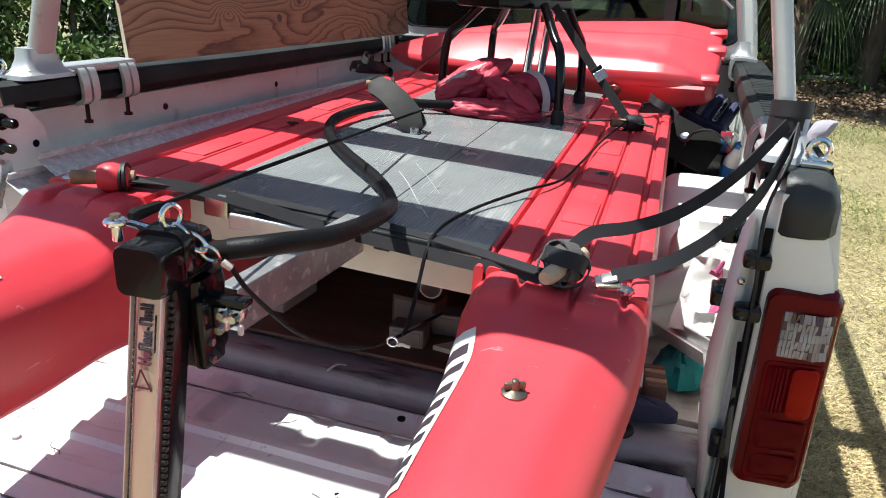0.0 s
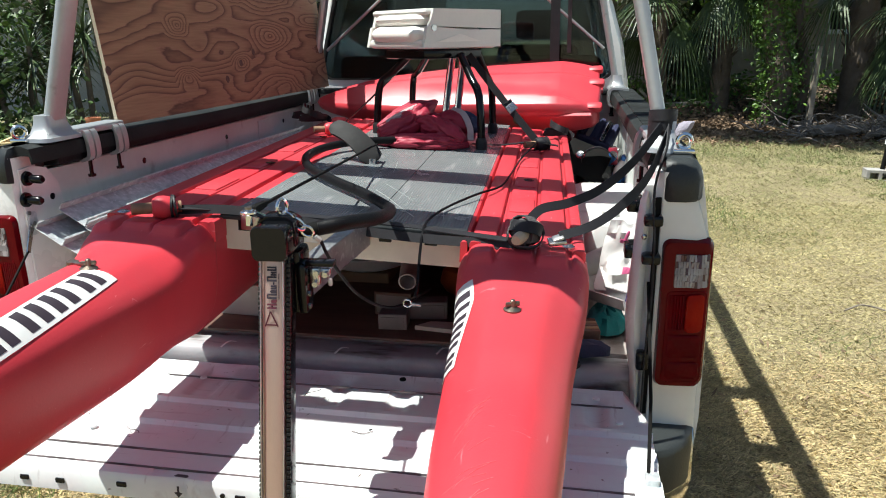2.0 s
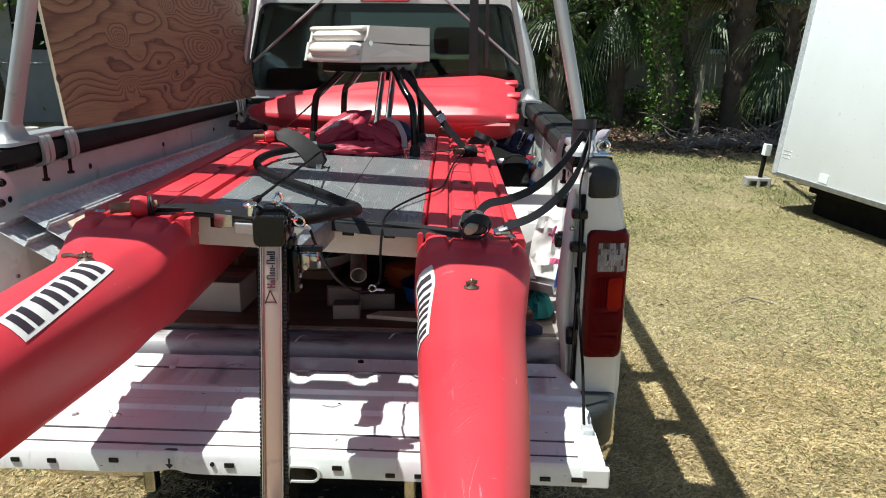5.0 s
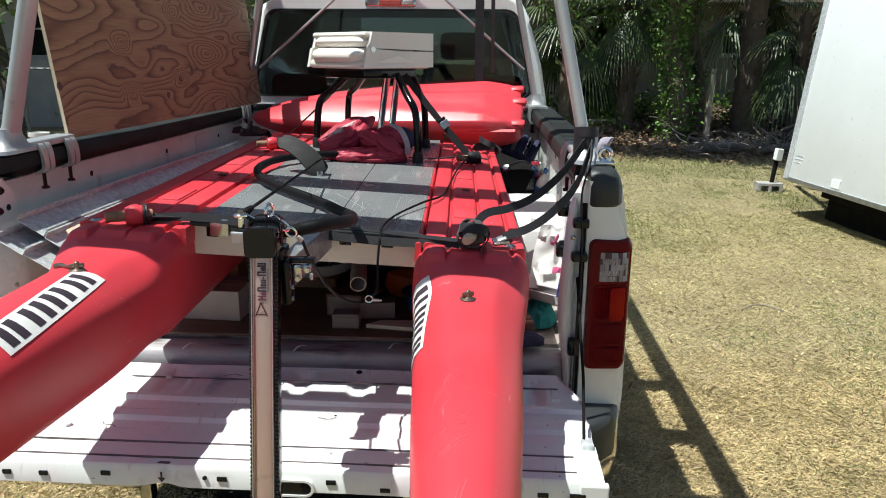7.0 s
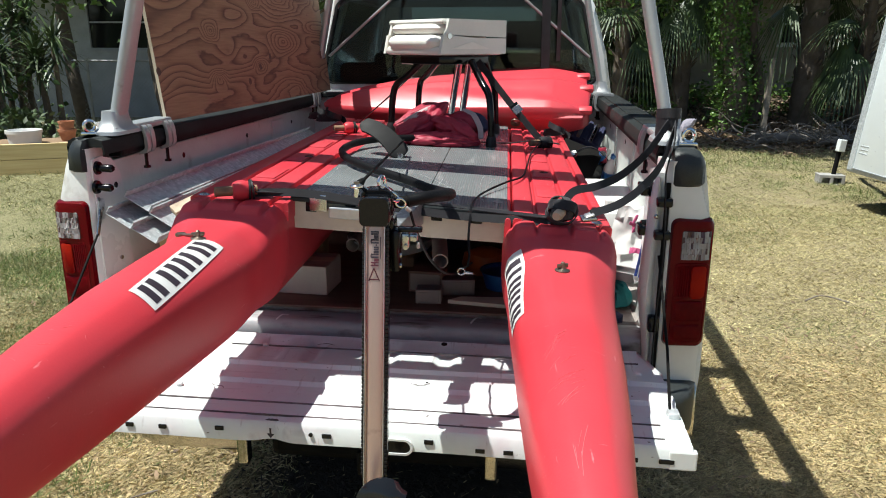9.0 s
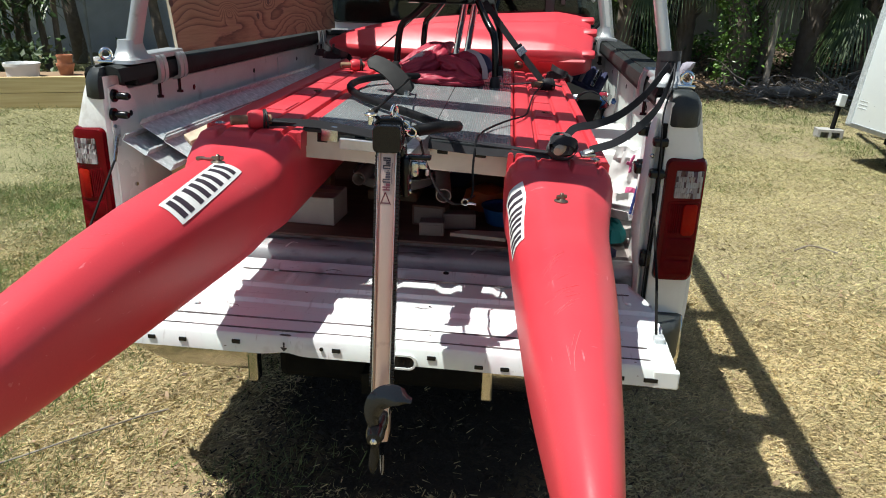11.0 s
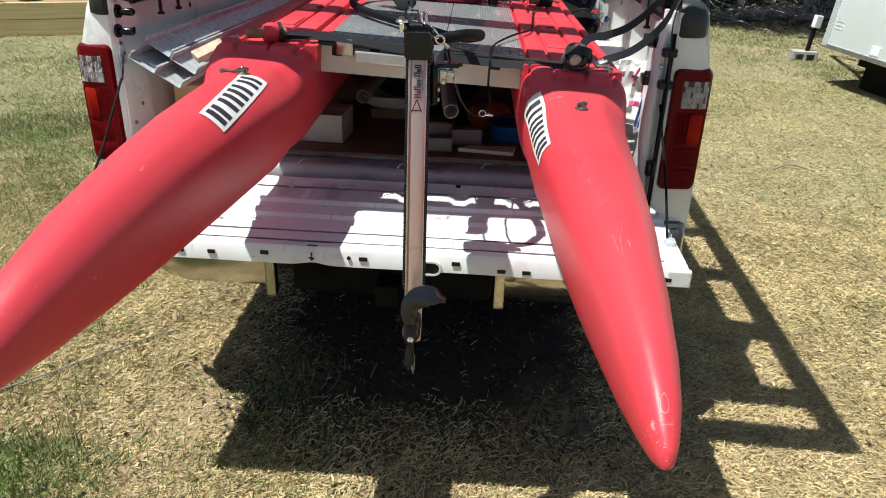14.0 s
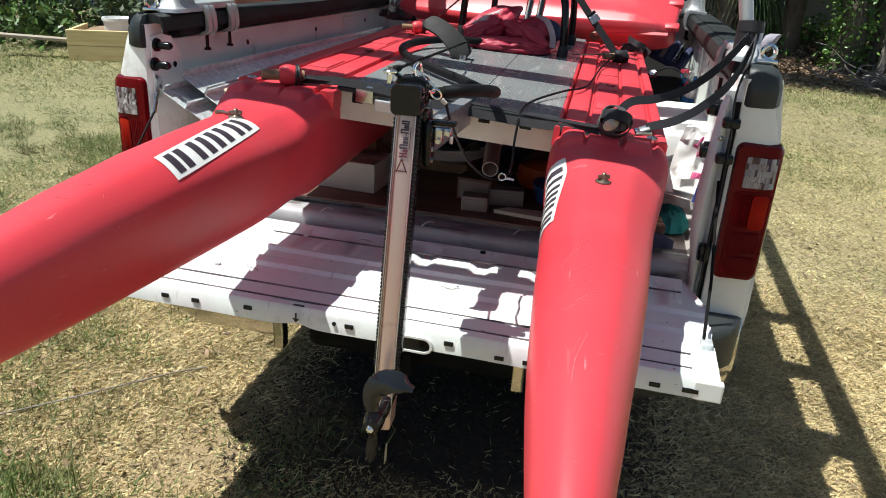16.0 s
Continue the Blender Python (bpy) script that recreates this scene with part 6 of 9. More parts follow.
def steering_hose():
    world_pts = [(0.212, -0.612, 1.446), (0.258, -0.580, 1.450), (0.287, -0.470, 1.434)]
    deck_pts = [(0.125, 0.02, DW + 0.052), (0.072, 0.17, DW + 0.028), (-0.01, 0.29, DW + 0.024), (-0.13, 0.42, DW + 0.024), (-0.24, 0.56, DW + 0.024), (-0.305, 0.72, DW + 0.026), (-0.30, 0.90, DW + 0.028), (-0.22, 1.06, DW + 0.03), (-0.10, 1.15, DW + 0.03)]
    pts = [Vector(p) for p in world_pts] + [L2W(p) for p in deck_pts]
    h = tube(B(), curve(pts, 6), 0.0135, 12)
    t = tagged(part("foam_sleeve_arm", h, FOAM, None, "black foam-sleeved steering arm bent over the grey deck", True), category="steering arm")
    collar = tube(B(), [(0.180, -0.622, 1.440), (0.196, -0.617, 1.443), (0.232, -0.602, 1.448)], [0.008, 0.0125, 0.0130], 12)
    part("arm_collar", collar, DARKMETAL, t, "ribbed dark end collar", True)


steering_hose()


def paddle_lever():
    """The broad grey lever that stands on the deck where the steering arm ends."""
    c = curve([(-0.268, 0.872, 0.142), (-0.232, 0.860, 0.138), (-0.190, 0.847, 0.122), (-0.150, 0.833, 0.096), (-0.118, 0.82, 0.064), (-0.104, 0.81, 0.038)], 5)
    face = Vector((0.10, -0.72, 0.68)).normalized()
    rings = []
    for i, (p, w, _, _) in enumerate(frames(c)):
        t = i / (len(c) - 1)
        half = (0.030 + 0.010 * t) * max(0.12, min(1.0, (t + 0.02) * 9) ** 0.5 * min(1.0, (1.02 - t) * 7) ** 0.5)
        s = face.cross(w).normalized()
        n = w.cross(s).normalized() * 0.005
        row = [p + s * half * q + n * (1 - 0.8 * q * q) for q in (-1, -0.5, 0, 0.5, 1)] + [p + s * half * q - n * (1 + 0.8 * q * q) for q in (1, 0.5, 0, -0.5, -1)]
        rings.append([L2W(q) for q in row])
    lever = tagged(part("foot_lever", loft(B(), rings), LEVER, None, "broad curved dark grey lever standing on the deck", True), category="lever")
    part("lever_post", tube(B(), [L2W((-0.105, 0.81, 0.03)), L2W((-0.105, 0.81, 0.05))], 0.012, 10), STEEL, lever)


paddle_lever()

# ---- red bow sections lying across the front of the bed ----
def bow_section(m, label, plug=True):
    """Local x runs from the pointed bow (0) to the open end (length), y across, z up."""
    t = thing("bow_section", label, "boat part", m, group="bow sections")
    rings = []
    table = [(0.0, 0.010, 0.02, 0.012), (0.02, 0.030, 0.035, 0.03), (0.08, 0.055, 0.055, 0.05), (0.20, 0.085, 0.080, 0.075), (0.40, 0.115, 0.105, 0.095), (0.65, 0.135, 0.118, 0.108), (0.95, 0.143, 0.122, 0.112), (1.20, 0.145, 0.122, 0.112), (1.30, 0.145, 0.122, 0.112), (1.34, 0.143, 0.112, 0.110), (1.42, 0.130, 0.090, 0.104), (1.47, 0.118, 0.072, 0.096), (1.50, 0.095, 0.055, 0.078)]
    dense = []
    for a, b in zip(table, table[1:]):
        dense += [tuple(p + (q - p) * k / 3 for p, q in zip(a, b)) for k in range(3)]
    dense.append(table[-1])
    for x, h, up, dn in dense:
        ring = []
        for i in range(96):
            a = TAU * i / 96
            c, s = math.cos(a), math.sin(a)
            k = 0.45 if x > 0.7 else 0.45 + (0.7 - x) * 0.55
            y = math.copysign(abs(c) ** k, c) * h
            z = math.copysign(abs(s) ** (0.45 if x > 0.7 else 0.45 + (0.7 - x) * 0.4), s) * (up if s > 0 else dn)
            if s > 0:
                # flat deck with a crease along its edge and a raised panel that widens towards the open end
                z = up * min(0.60, abs(s) ** 0.4 * 0.66) + 0.010 * up / 0.12 * (1 - (y / h) ** 2)
                if x > 0.55:
                    edge = 0.55 * h - (x - 0.55) * 0.16
                    k2 = max(0.0, min(1.0, (edge - y) / 0.018)) * max(0.0, min(1.0, (x - 0.55) / 0.25))
                    z += 0.016 * k2 * k2 * (3 - 2 * k2) * min(1.0, (y + h) / 0.03) * min(1.0, max(0.0, (1.47 - x) / 0.06))
            ring.append(Vector((x, y, z + 0.06 * (1 - min(x, 0.6) / 0.6) * 0.2)))
        rings.append(ring)
    body = part("shell", loft(B(), rings), GLOSSRED, t, "red moulded plastic bow", "all")
    part("mould_ridge", loft(B(), [[Vector((x, y, z)) for y, z in ((-0.138, 0.030), (-0.150, 0.036), (-0.146, 0.044), (-0.130, 0.046))] for x in (1.22, 1.24, 1.44, 1.47)]), RED, body, "", True)
    part("mould_line", one_box(1.26, 1.30, -0.149, -0.142, -0.050, -0.044, 0.001), RED, body)
    for y in (-0.10, 0.09):
        part("end_hook", one_box(1.44, 1.520, y * 0.85 - 0.022, y * 0.85 + 0.022, 0.022, 0.056, 0.013), RED, body, "red coupling lug", True)
    if plug:
        part("drain_plug", lathe(B(), [(0.026, 0), (0.026, 0.006), (0.012, 0.009), (0.010, 0.014)], 16, pose(1.12, -0.150, 0.02, 90, 0, 0)), BRASS, body, "brass drain plug", True)
    return t


def along(a, b, roll=0):
    """A pose with its x from a to b."""
    a, b = Vector(a), Vector(b)
    x = (b - a).normalized()
    y = Vector((0, 0, 1)).cross(x).normalized()
    z = x.cross(y)
    m = Matrix.Identity(4)
    for i, v in enumerate((x, y, z)):
        for j in range(3):
            m[j][i] = v[j]
    m.translation = a
    return m @ pose(0, 0, 0, roll)


bow_section(along((-0.72, 2.05, 1.425), (0.76, 1.90, 1.465), 40), "red kayak bow section lying across the bed")
bow_section(along((-0.72, 2.25, 1.435), (0.70, 2.20, 1.515), 36), "second red bow section behind the first", False)


# ---- folding boat seat on a tube frame ----
def boat_seat():
    t = thing("boat_seat", "off-white folding boat seat on a black tube frame", "seat", pose(0.070, 1.245, 0, 0, 0, 50))
    zb = 1.730
    a, b = 0.20, 0.176  # half sizes along local x and y
    part("seat_base", one_box(-a, a, -b, b, zb - 0.005, zb + 0.030, 0.015), SHELL, t, "beige moulded seat base", True)
    # cushion, puffed
    def cushion(z0, z1, x0, x1, y0, y1):
        rings = []
        for z, k in ((z0, 0.94), (z0 + 0.012, 1.0), ((z0 + z1) / 2, 1.02), (z1 - 0.012, 0.98), (z1, 0.88)):
            cx, cy = (x0 + x1) / 2, (y0 + y1) / 2
            rings.append([Vector((cx + (x - cx) * k, cy + (y - cy) * k, z)) for x, y in rounded(x0, x1, y0, y1, 0.05, 4)])
        return loft(B(), rings)
    part("seat_cushion", cushion(zb + 0.022, zb + 0.078, -a - 0.01, a - 0.06, -b + 0.012, b - 0.012), VINYL, t, "off-white vinyl seat cushion", True)
    part("backrest_cushion", cushion(zb + 0.082, zb + 0.128, -a + 0.01, a - 0.05, -b + 0.012, b - 0.012), VINYL, t, "off-white vinyl backrest folded down", True)
    part("backrest_shell", one_box(-a + 0.02, a, -b, b, zb + 0.118, zb + 0.142, 0.012), SHELL, t, "beige backrest shell folded flat", True)
    for s in (-1, 1):
        m = Matrix(((1, 0, 0, 0), (0, 0, 1, s * (b + 0.004)), (0, 1, 0, 0), (0, 0, 0, 1)))
        part("side_cheek", prism(B(), [(-a + 0.0, zb), (a, zb), (a, zb + 0.066), (0.02, zb + 0.066), (-a + 0.02, zb + 0.078)], -0.008, 0.008, m), SHELL, t, "beige side cheek")
        part("upper_cheek", prism(B(), [(-a + 0.03, zb + 0.078), (a, zb + 0.070), (a, zb + 0.142), (-a + 0.05, zb + 0.142)], -0.008, 0.008, m), SHELL, t, "beige upper cheek")
        part("cheek_inlay", prism(B(), [(-a + 0.06, zb + 0.02), (0.09, zb + 0.022), (-0.02, zb + 0.05)], -0.011, 0.011, m), VINYL, t)
        part("hinge_bolt", lathe(B(), [(0.012, 0), (0.012, 0.006)], 12, pose(-a + 0.05, s * (b + 0.010), zb + 0.072, -90 * s, 0, 0)), STEEL, t, "steel hinge bolt")
    part("mount_plate", one_box(-0.15, 0.15, -0.13, 0.13, zb - 0.045, zb - 0.006, 0.006), BLACKP, t, "black seat mount", True)
    return t


SEAT = boat_seat()
deck_z = lambda u, v: L2W((u, v, DW))


def frame_leg(top, u, v, knee):
    foot = deck_z(u, v)
    top = Vector(top)
    k = foot + Vector((0, 0, 0.16)) + (top - foot) * 0.12
    inv = SEAT.matrix_world.inverted()
    pts = [inv @ p for p in curve([top, top.lerp(k, 0.55), k, foot + Vector((0, 0, 0.05)), foot], 5)]
    leg = part("frame_leg", tube(B(), pts, 0.0155, 10), BLACKP, SEAT, "black bent tube leg", True)
    part("rubber_foot", lathe(B(), [(0.022, 0), (0.022, 0.03), (0.017, 0.045)], 12, inv @ Matrix.Translation(foot)), RUBBER, leg, "black rubber foot", True)


frame_leg((0.20, 1.14, 1.70), 0.226, 1.24, 0)
frame_leg((0.25, 1.28, 1.70), 0.235, 1.70, 0)
frame_leg((-0.02, 1.20, 1.70), -0.245, 1.50, 0)
frame_leg((0.03, 1.34, 1.70), -0.17, 1.92, 0)


def crossed_tubes():
    inv = SEAT.matrix_world.inverted()
    for a, b in (((0.12, 1.42, 1.70), deck_z(0.0, 1.80)), ((0.17, 1.42, 1.70), deck_z(0.055, 1.80))):
        a, b = Vector(a), Vector(b)
        part("chrome_stay", tube(B(), [inv @ a, inv @ b], 0.017, 10), CHROME, SEAT, "bright chrome stay under the seat", True)


crossed_tubes()


def seat_straps():
    a = Vector((0.225, 1.18, 1.70))
    b = L2W((0.437, 1.33, DW + 0.03))
    s = strap("webbing_strap", "black webbing strap from the seat frame to the hull peg", [a, a.lerp(b, 0.5) + Vector((0, 0, -0.006)), b], (0.8, -0.1, 0.6), 0.028, 4)
    m = along(a.lerp(b, 0.62), b)
    bk = thing("strap_buckle", "black and silver slide buckle on a strap", "buckle", m @ pose(0, 0, 0.004, 60))
    part("buckle_plate", one_box(-0.018, 0.018, -0.020, 0.020, -0.003, 0.004, 0.003), STEEL, bk)
    part("buckle_bar", one_box(-0.03, -0.018, -0.018, 0.018, -0.004, 0.006, 0.002), BLACKP, bk)
    a = Vector((-0.02, 1.22, 1.69))
    b = L2W((-0.42, 1.62, DW + 0.02))
    strap("webbing_strap", "black webbing strap from the seat frame to the other hull", [a, a.lerp(b, 0.5) + Vector((0, 0, -0.006)), b], (0.8, 0.1, 0.6), 0.024, 4)
    strap("webbing_strap", "black webbing strap across the deck beside the jacket", [L2W(p) for p in ((0.18, 1.33, DW + 0.006), (0.30, 1.32, DW + 0.01), (0.42, 1.31, DW + 0.03), (0.52, 1.32, DW + 0.02))], L2W((0, 1, 0)) - L2W((0, 0, 0)), 0.028, 4)
    for u, v, r in ((-0.56, 1.62, 0.045), (-0.62, 1.70, 0.05), (0.52, 1.62, 0.03)):
        pts = [L2W((u + 0.07 * math.cos(k * 0.9) * (1 - k / 20), v + 0.05 * math.sin(k * 1.3), DW + 0.015 + 0.012 * math.sin(k * 0.8) + 0.004 * k)) for k in range(12)]
        strap("loose_webbing", "loose bunched black webbing on the hull", pts, (0.2, 0.3, 0.9), 0.026, 3)


seat_straps()


def thin_cord():
    pts = [L2W(p) for p in ((0.437, 1.30, DW + 0.03), (0.39, 1.05, DW + 0.012), (0.365, 0.75, DW + 0.008), (0.345, 0.55, DW + 0.010), (0.29, 0.40, DW + 0.016), (0.225, 0.25, DW + 0.010), (0.20, 0.10, DW + 0.012), (0.198, 0.035, DW - 0.005), (0.198, 0.0, -0.03))] + [Vector((0.318, -0.285, 1.235)), Vector((0.316, -0.308, 1.213))]
    tagged(part("thin_cord", tube(B(), curve(pts, 5), 0.0033, 6), FOAM, None, "thin black cord running over the deck's edge", True), category="cord")
    pts = [(0.219, -0.620, 1.428), (0.226, -0.585, 1.376), (0.247, -0.49, 1.278), (0.278, -0.34, 1.20), (0.31, -0.10, 1.16)]
    tagged(part("thin_cord", tube(B(), curve(pts, 5), 0.0032, 6), FOAM, None, "thin black braided cord slung from the drive", True), category="cord")
    clip = thing("snap_clip", "bright metal snap clip on a cord", "clip", pose(0.300, -0.313, 1.200, 10, 20, 10))
    part("clip_ring", tube(B(), [(0.009 * math.cos(TAU * i / 14), 0, 0.009 * math.sin(TAU * i / 14)) for i in range(15)], 0.0020, 6, False), STEEL, clip, "", True)
    part("clip_body", tube(B(), [(0.009, 0, 0), (0.018, 0, 0.003), (0.030, 0, 0.005)], [0.0045, 0.0035, 0.003], 8), STEEL, clip, "", True)


thin_cord()


# ---- folded maroon jacket under the seat ----
def jacket():
    t = thing("folded_jacket", "crumpled maroon nylon jacket with pale trim lying under the seat", "jacket", BOAT @ pose(-0.005, 1.335, DW - 0.002))
    def lobe(line, radii, flat, seed, rough=1.0):
        """A stuffed fold of cloth along a line, with creases that run along and across it."""
        pts = curve(line, 14)
        n, m = 56, len(pts)
        rings = []
        run = 0.0
        for q, (p, w, _, _) in enumerate(frames(pts)):
            f = q / (m - 1)
            k = f * (len(radii) - 1)
            j = min(int(k), len(radii) - 2)
            rad = radii[j] + (radii[j + 1] - radii[j]) * (k - j)
            side = w.cross(Vector((0, 0, 1))).normalized()
            up = side.cross(w).normalized()
            run += (pts[q] - pts[q - 1]).length if q else 0
            ring = []
            for i in range(n):
                a = TAU * i / n
                d = side * math.cos(a) + up * math.sin(a) * flat
                u = Vector((math.cos(a) * 1.3, math.sin(a) * 1.3, run * 9 + seed))
                u = u + Vector((noise.noise(u * 1.7), noise.noise(u * 1.7 + Vector((5, 0, 0))), noise.noise(u * 1.7 + Vector((0, 5, 0))))) * 0.5
                fold = abs(noise.noise(u * 0.75)) ** 0.8
                fine = abs(noise.noise(u * 1.6 + Vector((seed, 0, 0))))
                c = p + d * rad * (1.0 - rough * (0.34 * max(0, 0.26 - fold) / 0.26 + 0.09 * max(0, 0.2 - fine) / 0.2))
                ring.append(Vector((c.x, c.y, max(c.z, 0.002 + 0.004 * math.cos(a * 5)))))
            rings.append(ring)
        return loft(B(), rings)
    part("body", lobe([(-0.17, -0.155, 0.018), (-0.06, -0.15, 0.022), (0.07, -0.13, 0.024), (0.18, -0.10, 0.018)], [0.02, 0.055, 0.065, 0.06, 0.02], 0.55, 1.0), MAROON, t, "crumpled maroon cloth", "all")
    part("back_fold", lobe([(-0.19, 0.02, 0.03), (-0.05, 0.05, 0.05), (0.08, 0.06, 0.05), (0.19, 0.05, 0.03)], [0.03, 0.10, 0.12, 0.10, 0.03], 0.55, 3.0), MAROON, t, "crumpled maroon cloth", "all")
    part("sleeve", lobe([(-0.17, -0.11, 0.035), (-0.10, -0.06, 0.060), (-0.045, 0.02, 0.105), (0.015, 0.11, 0.155)], [0.03, 0.062, 0.066, 0.055, 0.014], 0.75, 5.0), MAROON, t, "folded maroon sleeve", "all")
    part("second_sleeve", lobe([(-0.05, 0.0, 0.085), (0.03, -0.045, 0.075), (0.10, -0.085, 0.055), (0.165, -0.12, 0.035)], [0.02, 0.058, 0.064, 0.055, 0.02], 0.75, 8.0), MAROON, t, "folded maroon sleeve", "all")
    part("hood", lobe([(0.03, 0.05, 0.085), (0.10, 0.03, 0.090), (0.16, 0.0, 0.065)], [0.03, 0.06, 0.055, 0.02], 0.7, 11.0), MAROON, t, "bunched maroon hood", "all")
    part("collar", lobe([(-0.20, 0.0, 0.05), (-0.13, 0.04, 0.090), (-0.07, 0.09, 0.125), (-0.03, 0.15, 0.14)], [0.02, 0.045, 0.045, 0.02], 0.7, 14.0), MAROON, t, "bunched maroon collar", "all")
    part("zip_fold", lobe([(-0.15, -0.08, 0.085), (-0.10, -0.04, 0.112), (-0.05, 0.03, 0.145)], [0.010, 0.020, 0.018, 0.008], 0.5, 21.0), PINKN, t, "crumpled pale zip band", "all")
    part("cuff_band", ribbon(B(), curve([(0.09, 0.05, 0.135), (0.14, 0.02, 0.122), (0.175, -0.03, 0.075), (0.185, -0.07, 0.03)], 5), (0.8, 0.5, 0.4), 0.024, 0.004), PINKN, t, "grey cuff band", True)
    part("dark_lining", lobe([(0.08, 0.085, 0.095), (0.15, 0.055, 0.095), (0.195, 0.0, 0.06)], [0.02, 0.045, 0.045, 0.02], 0.7, 17.0), NAVY, t, "dark lining", "all")


jacket()


# ---- aluminium mounting channel under the deck ----
def channel(name, label, a, b, width, flange, material, roll=0, category="channel", thick=0.004):
    m = along(a, b, roll)
    n = (Vector(b) - Vector(a)).length
    w, f, th = width / 2, flange, thick
    t = thing(name, label, category, m)
    part("web", one_box(0, n, -w + th, w - th, 0, th, 0.0004, seg=1), material, t)
    for a0, a1, b0, b1 in ((-w, -w + th, -w + th, -w + 0.006), (w - th, w, w - 0.006, w - th)):
        part("flange", one_box(0, n, a0, a1, 0, f, 0.0004, seg=1), material, t)
        part("return_lip", one_box(0, n, b0, b1, f - th, f, 0.0004, seg=1), material, t)
    return t


def square_tube():
    t = thing("square_tube", "bright galvanised square tube joining the drive to the deck", "tube", along((0.147, -0.53, 1.322), (0.165, -0.170, 1.326)))
    n = 0.359
    for name, y0, y1, z0, z1 in (("top_wall", -0.017, 0.017, 0.029, 0.032), ("bottom_wall", -0.017, 0.017, -0.034, -0.031), ("side_wall", -0.017, -0.014, -0.031, 0.029), ("side_wall", 0.014, 0.017, -0.031, 0.029)):
        part(name, one_box(0, n, y0, y1, z0, z1, 0.001, seg=1), DULLTUBE, t)


square_tube()


# ---- steel studs and scrap along the bed's left wall ----
for x, y0, z, far, label in ((-0.785, 0.050, 1.270, 2.05, "long galvanised steel stud leaning against the bed wall"), (-0.703, 0.045, 1.218, 2.00, "galvanised steel stud lying in the upper row"), (-0.806, -0.030, 1.232, 1.95, "galvanised steel stud lying in the lower row"), (-0.730, -0.025, 1.186, 2.02, "galvanised steel stud lying low beside the red hull")):
    channel("steel_stud", label, (x, y0, z), (x - 0.006, far, z - 0.004), 0.092, 0.026, GALV, 32, "stud", 0.002)
for y in (0.30, 1.85):
    tagged(part("bearer", one_box(-0.86, -0.68, y, y + 0.06, FLOOR + 0.013, 1.10, 0.004), TIMBER, None, "wooden block under the steel studs"), category="bearer")
tagged(part("wood_scrap", one_box(-0.022, 0.022, -0.055, 0.055, -0.012, 0.012, 0.004, m=pose(-0.612, 0.06, 1.272, 20, 24, -35)), PALEPEG, None, "small yellow offcut of wood on the studs"), category="wood")
# bearers that carry the boat
for y in (0.86, 1.55):
    tagged(part("bearer", one_box(-0.60, 0.72, y - 0.045, y + 0.045, FLOOR + 0.012, 1.046 if y < 1 else 1.056, 0.006), BROWNW, None, "dark wooden bearer under the hulls"), category="bearer")


# ---- things stowed under the deck ----
tagged(part("floor_mat", one_box(-0.62, 0.62, 0.06, 2.3, FLOOR + 0.013, FLOOR + 0.022, 0.003), BROWNW, None, "dark brown board covering the bed floor"), category="board")


def carton(name, label, x, y, z, w, d, h, turn, material, print_=None):
    t = thing(name, label, "box", pose(x, y, z, 0, 0, turn))
    body = part("body", one_box(-w / 2, w / 2, -d / 2, d / 2, 0, h, 0.003), material, t)
    part("flap", one_box(-w / 2 + 0.002, w / 2 - 0.002, -0.002, d / 2 - 0.002, h, h + 0.003, 0.001, seg=1), material, t)
    part("tape", one_box(-w / 2, w / 2, -0.024, 0.024, h + 0.003, h + 0.004), CREAM, t, "pale tape")
    if print_:
        part("print_patch", one_box(-w / 2 + 0.01, -w / 2 + 0.01 + w * 0.3, -d / 2 - 0.0015, -d / 2, h * 0.15, h * 0.85), print_, t, "dark blue printed patch")


MZ = FLOOR + 0.0225
carton("carton", "long white cardboard box under the deck", -0.375, 0.25, MZ, 0.36, 0.16, 0.10, -3, CARD, NAVY)
carton("carton", "brown cardboard box standing on the white one", -0.36, 0.42, MZ, 0.17, 0.14, 0.20, 8, KRAFT)


def pipe(label, a, b, r):
    a, b = Vector(a), Vector(b)
    m = along(a, b)
    n = (b - a).length
    bm = B()
    rings = []
    for x, q in ((0, r), (n, r), (n, r * 0.86), (0.0, r * 0.86), (0, r)):
        rings.append([m @ Vector((x, q * math.cos(TAU * i / 24), q * math.sin(TAU * i / 24))) for i in range(24)])
    loft(bm, rings, False)
    tagged(part("plastic_pipe", bm, PVC, None, label, True), category="pipe", group="pipes under the deck")


pipe("pale plastic pipe leaning under the deck", (0.182, 0.195, 1.072), (0.10, 0.75, 1.18), 0.027)
pipe("pale plastic pipe pointing out from under the deck", (0.152, 0.42, 1.100), (0.13, 1.2, 1.14), 0.026)
pipe("pale plastic pipe above the tray", (-0.172, 0.42, 1.055), (-0.12, 1.4, 1.10), 0.026)
pipe("pale plastic pipe lying on the bed floor", (0.02, 0.62, 1.0), (0.06, 1.7, 1.01), 0.03)


def tray():
    bm = lathe(B(), [(0.10, 0.0), (0.15, 0.02), (0.17, 0.055), (0.178, 0.06), (0.176, 0.064), (0.155, 0.03), (0.10, 0.008)], 30, pose(-0.06, 0.62, 0.985))
    tagged(part("tray", bm, JUG, None, "shallow white plastic tray under the deck", True), category="tray")
    tagged(part("tray_stand", one_box(-0.16, 0.04, 0.52, 0.72, MZ, 0.985, 0.005), KRAFT, None, "brown box carrying the tray"), category="box")


tray()


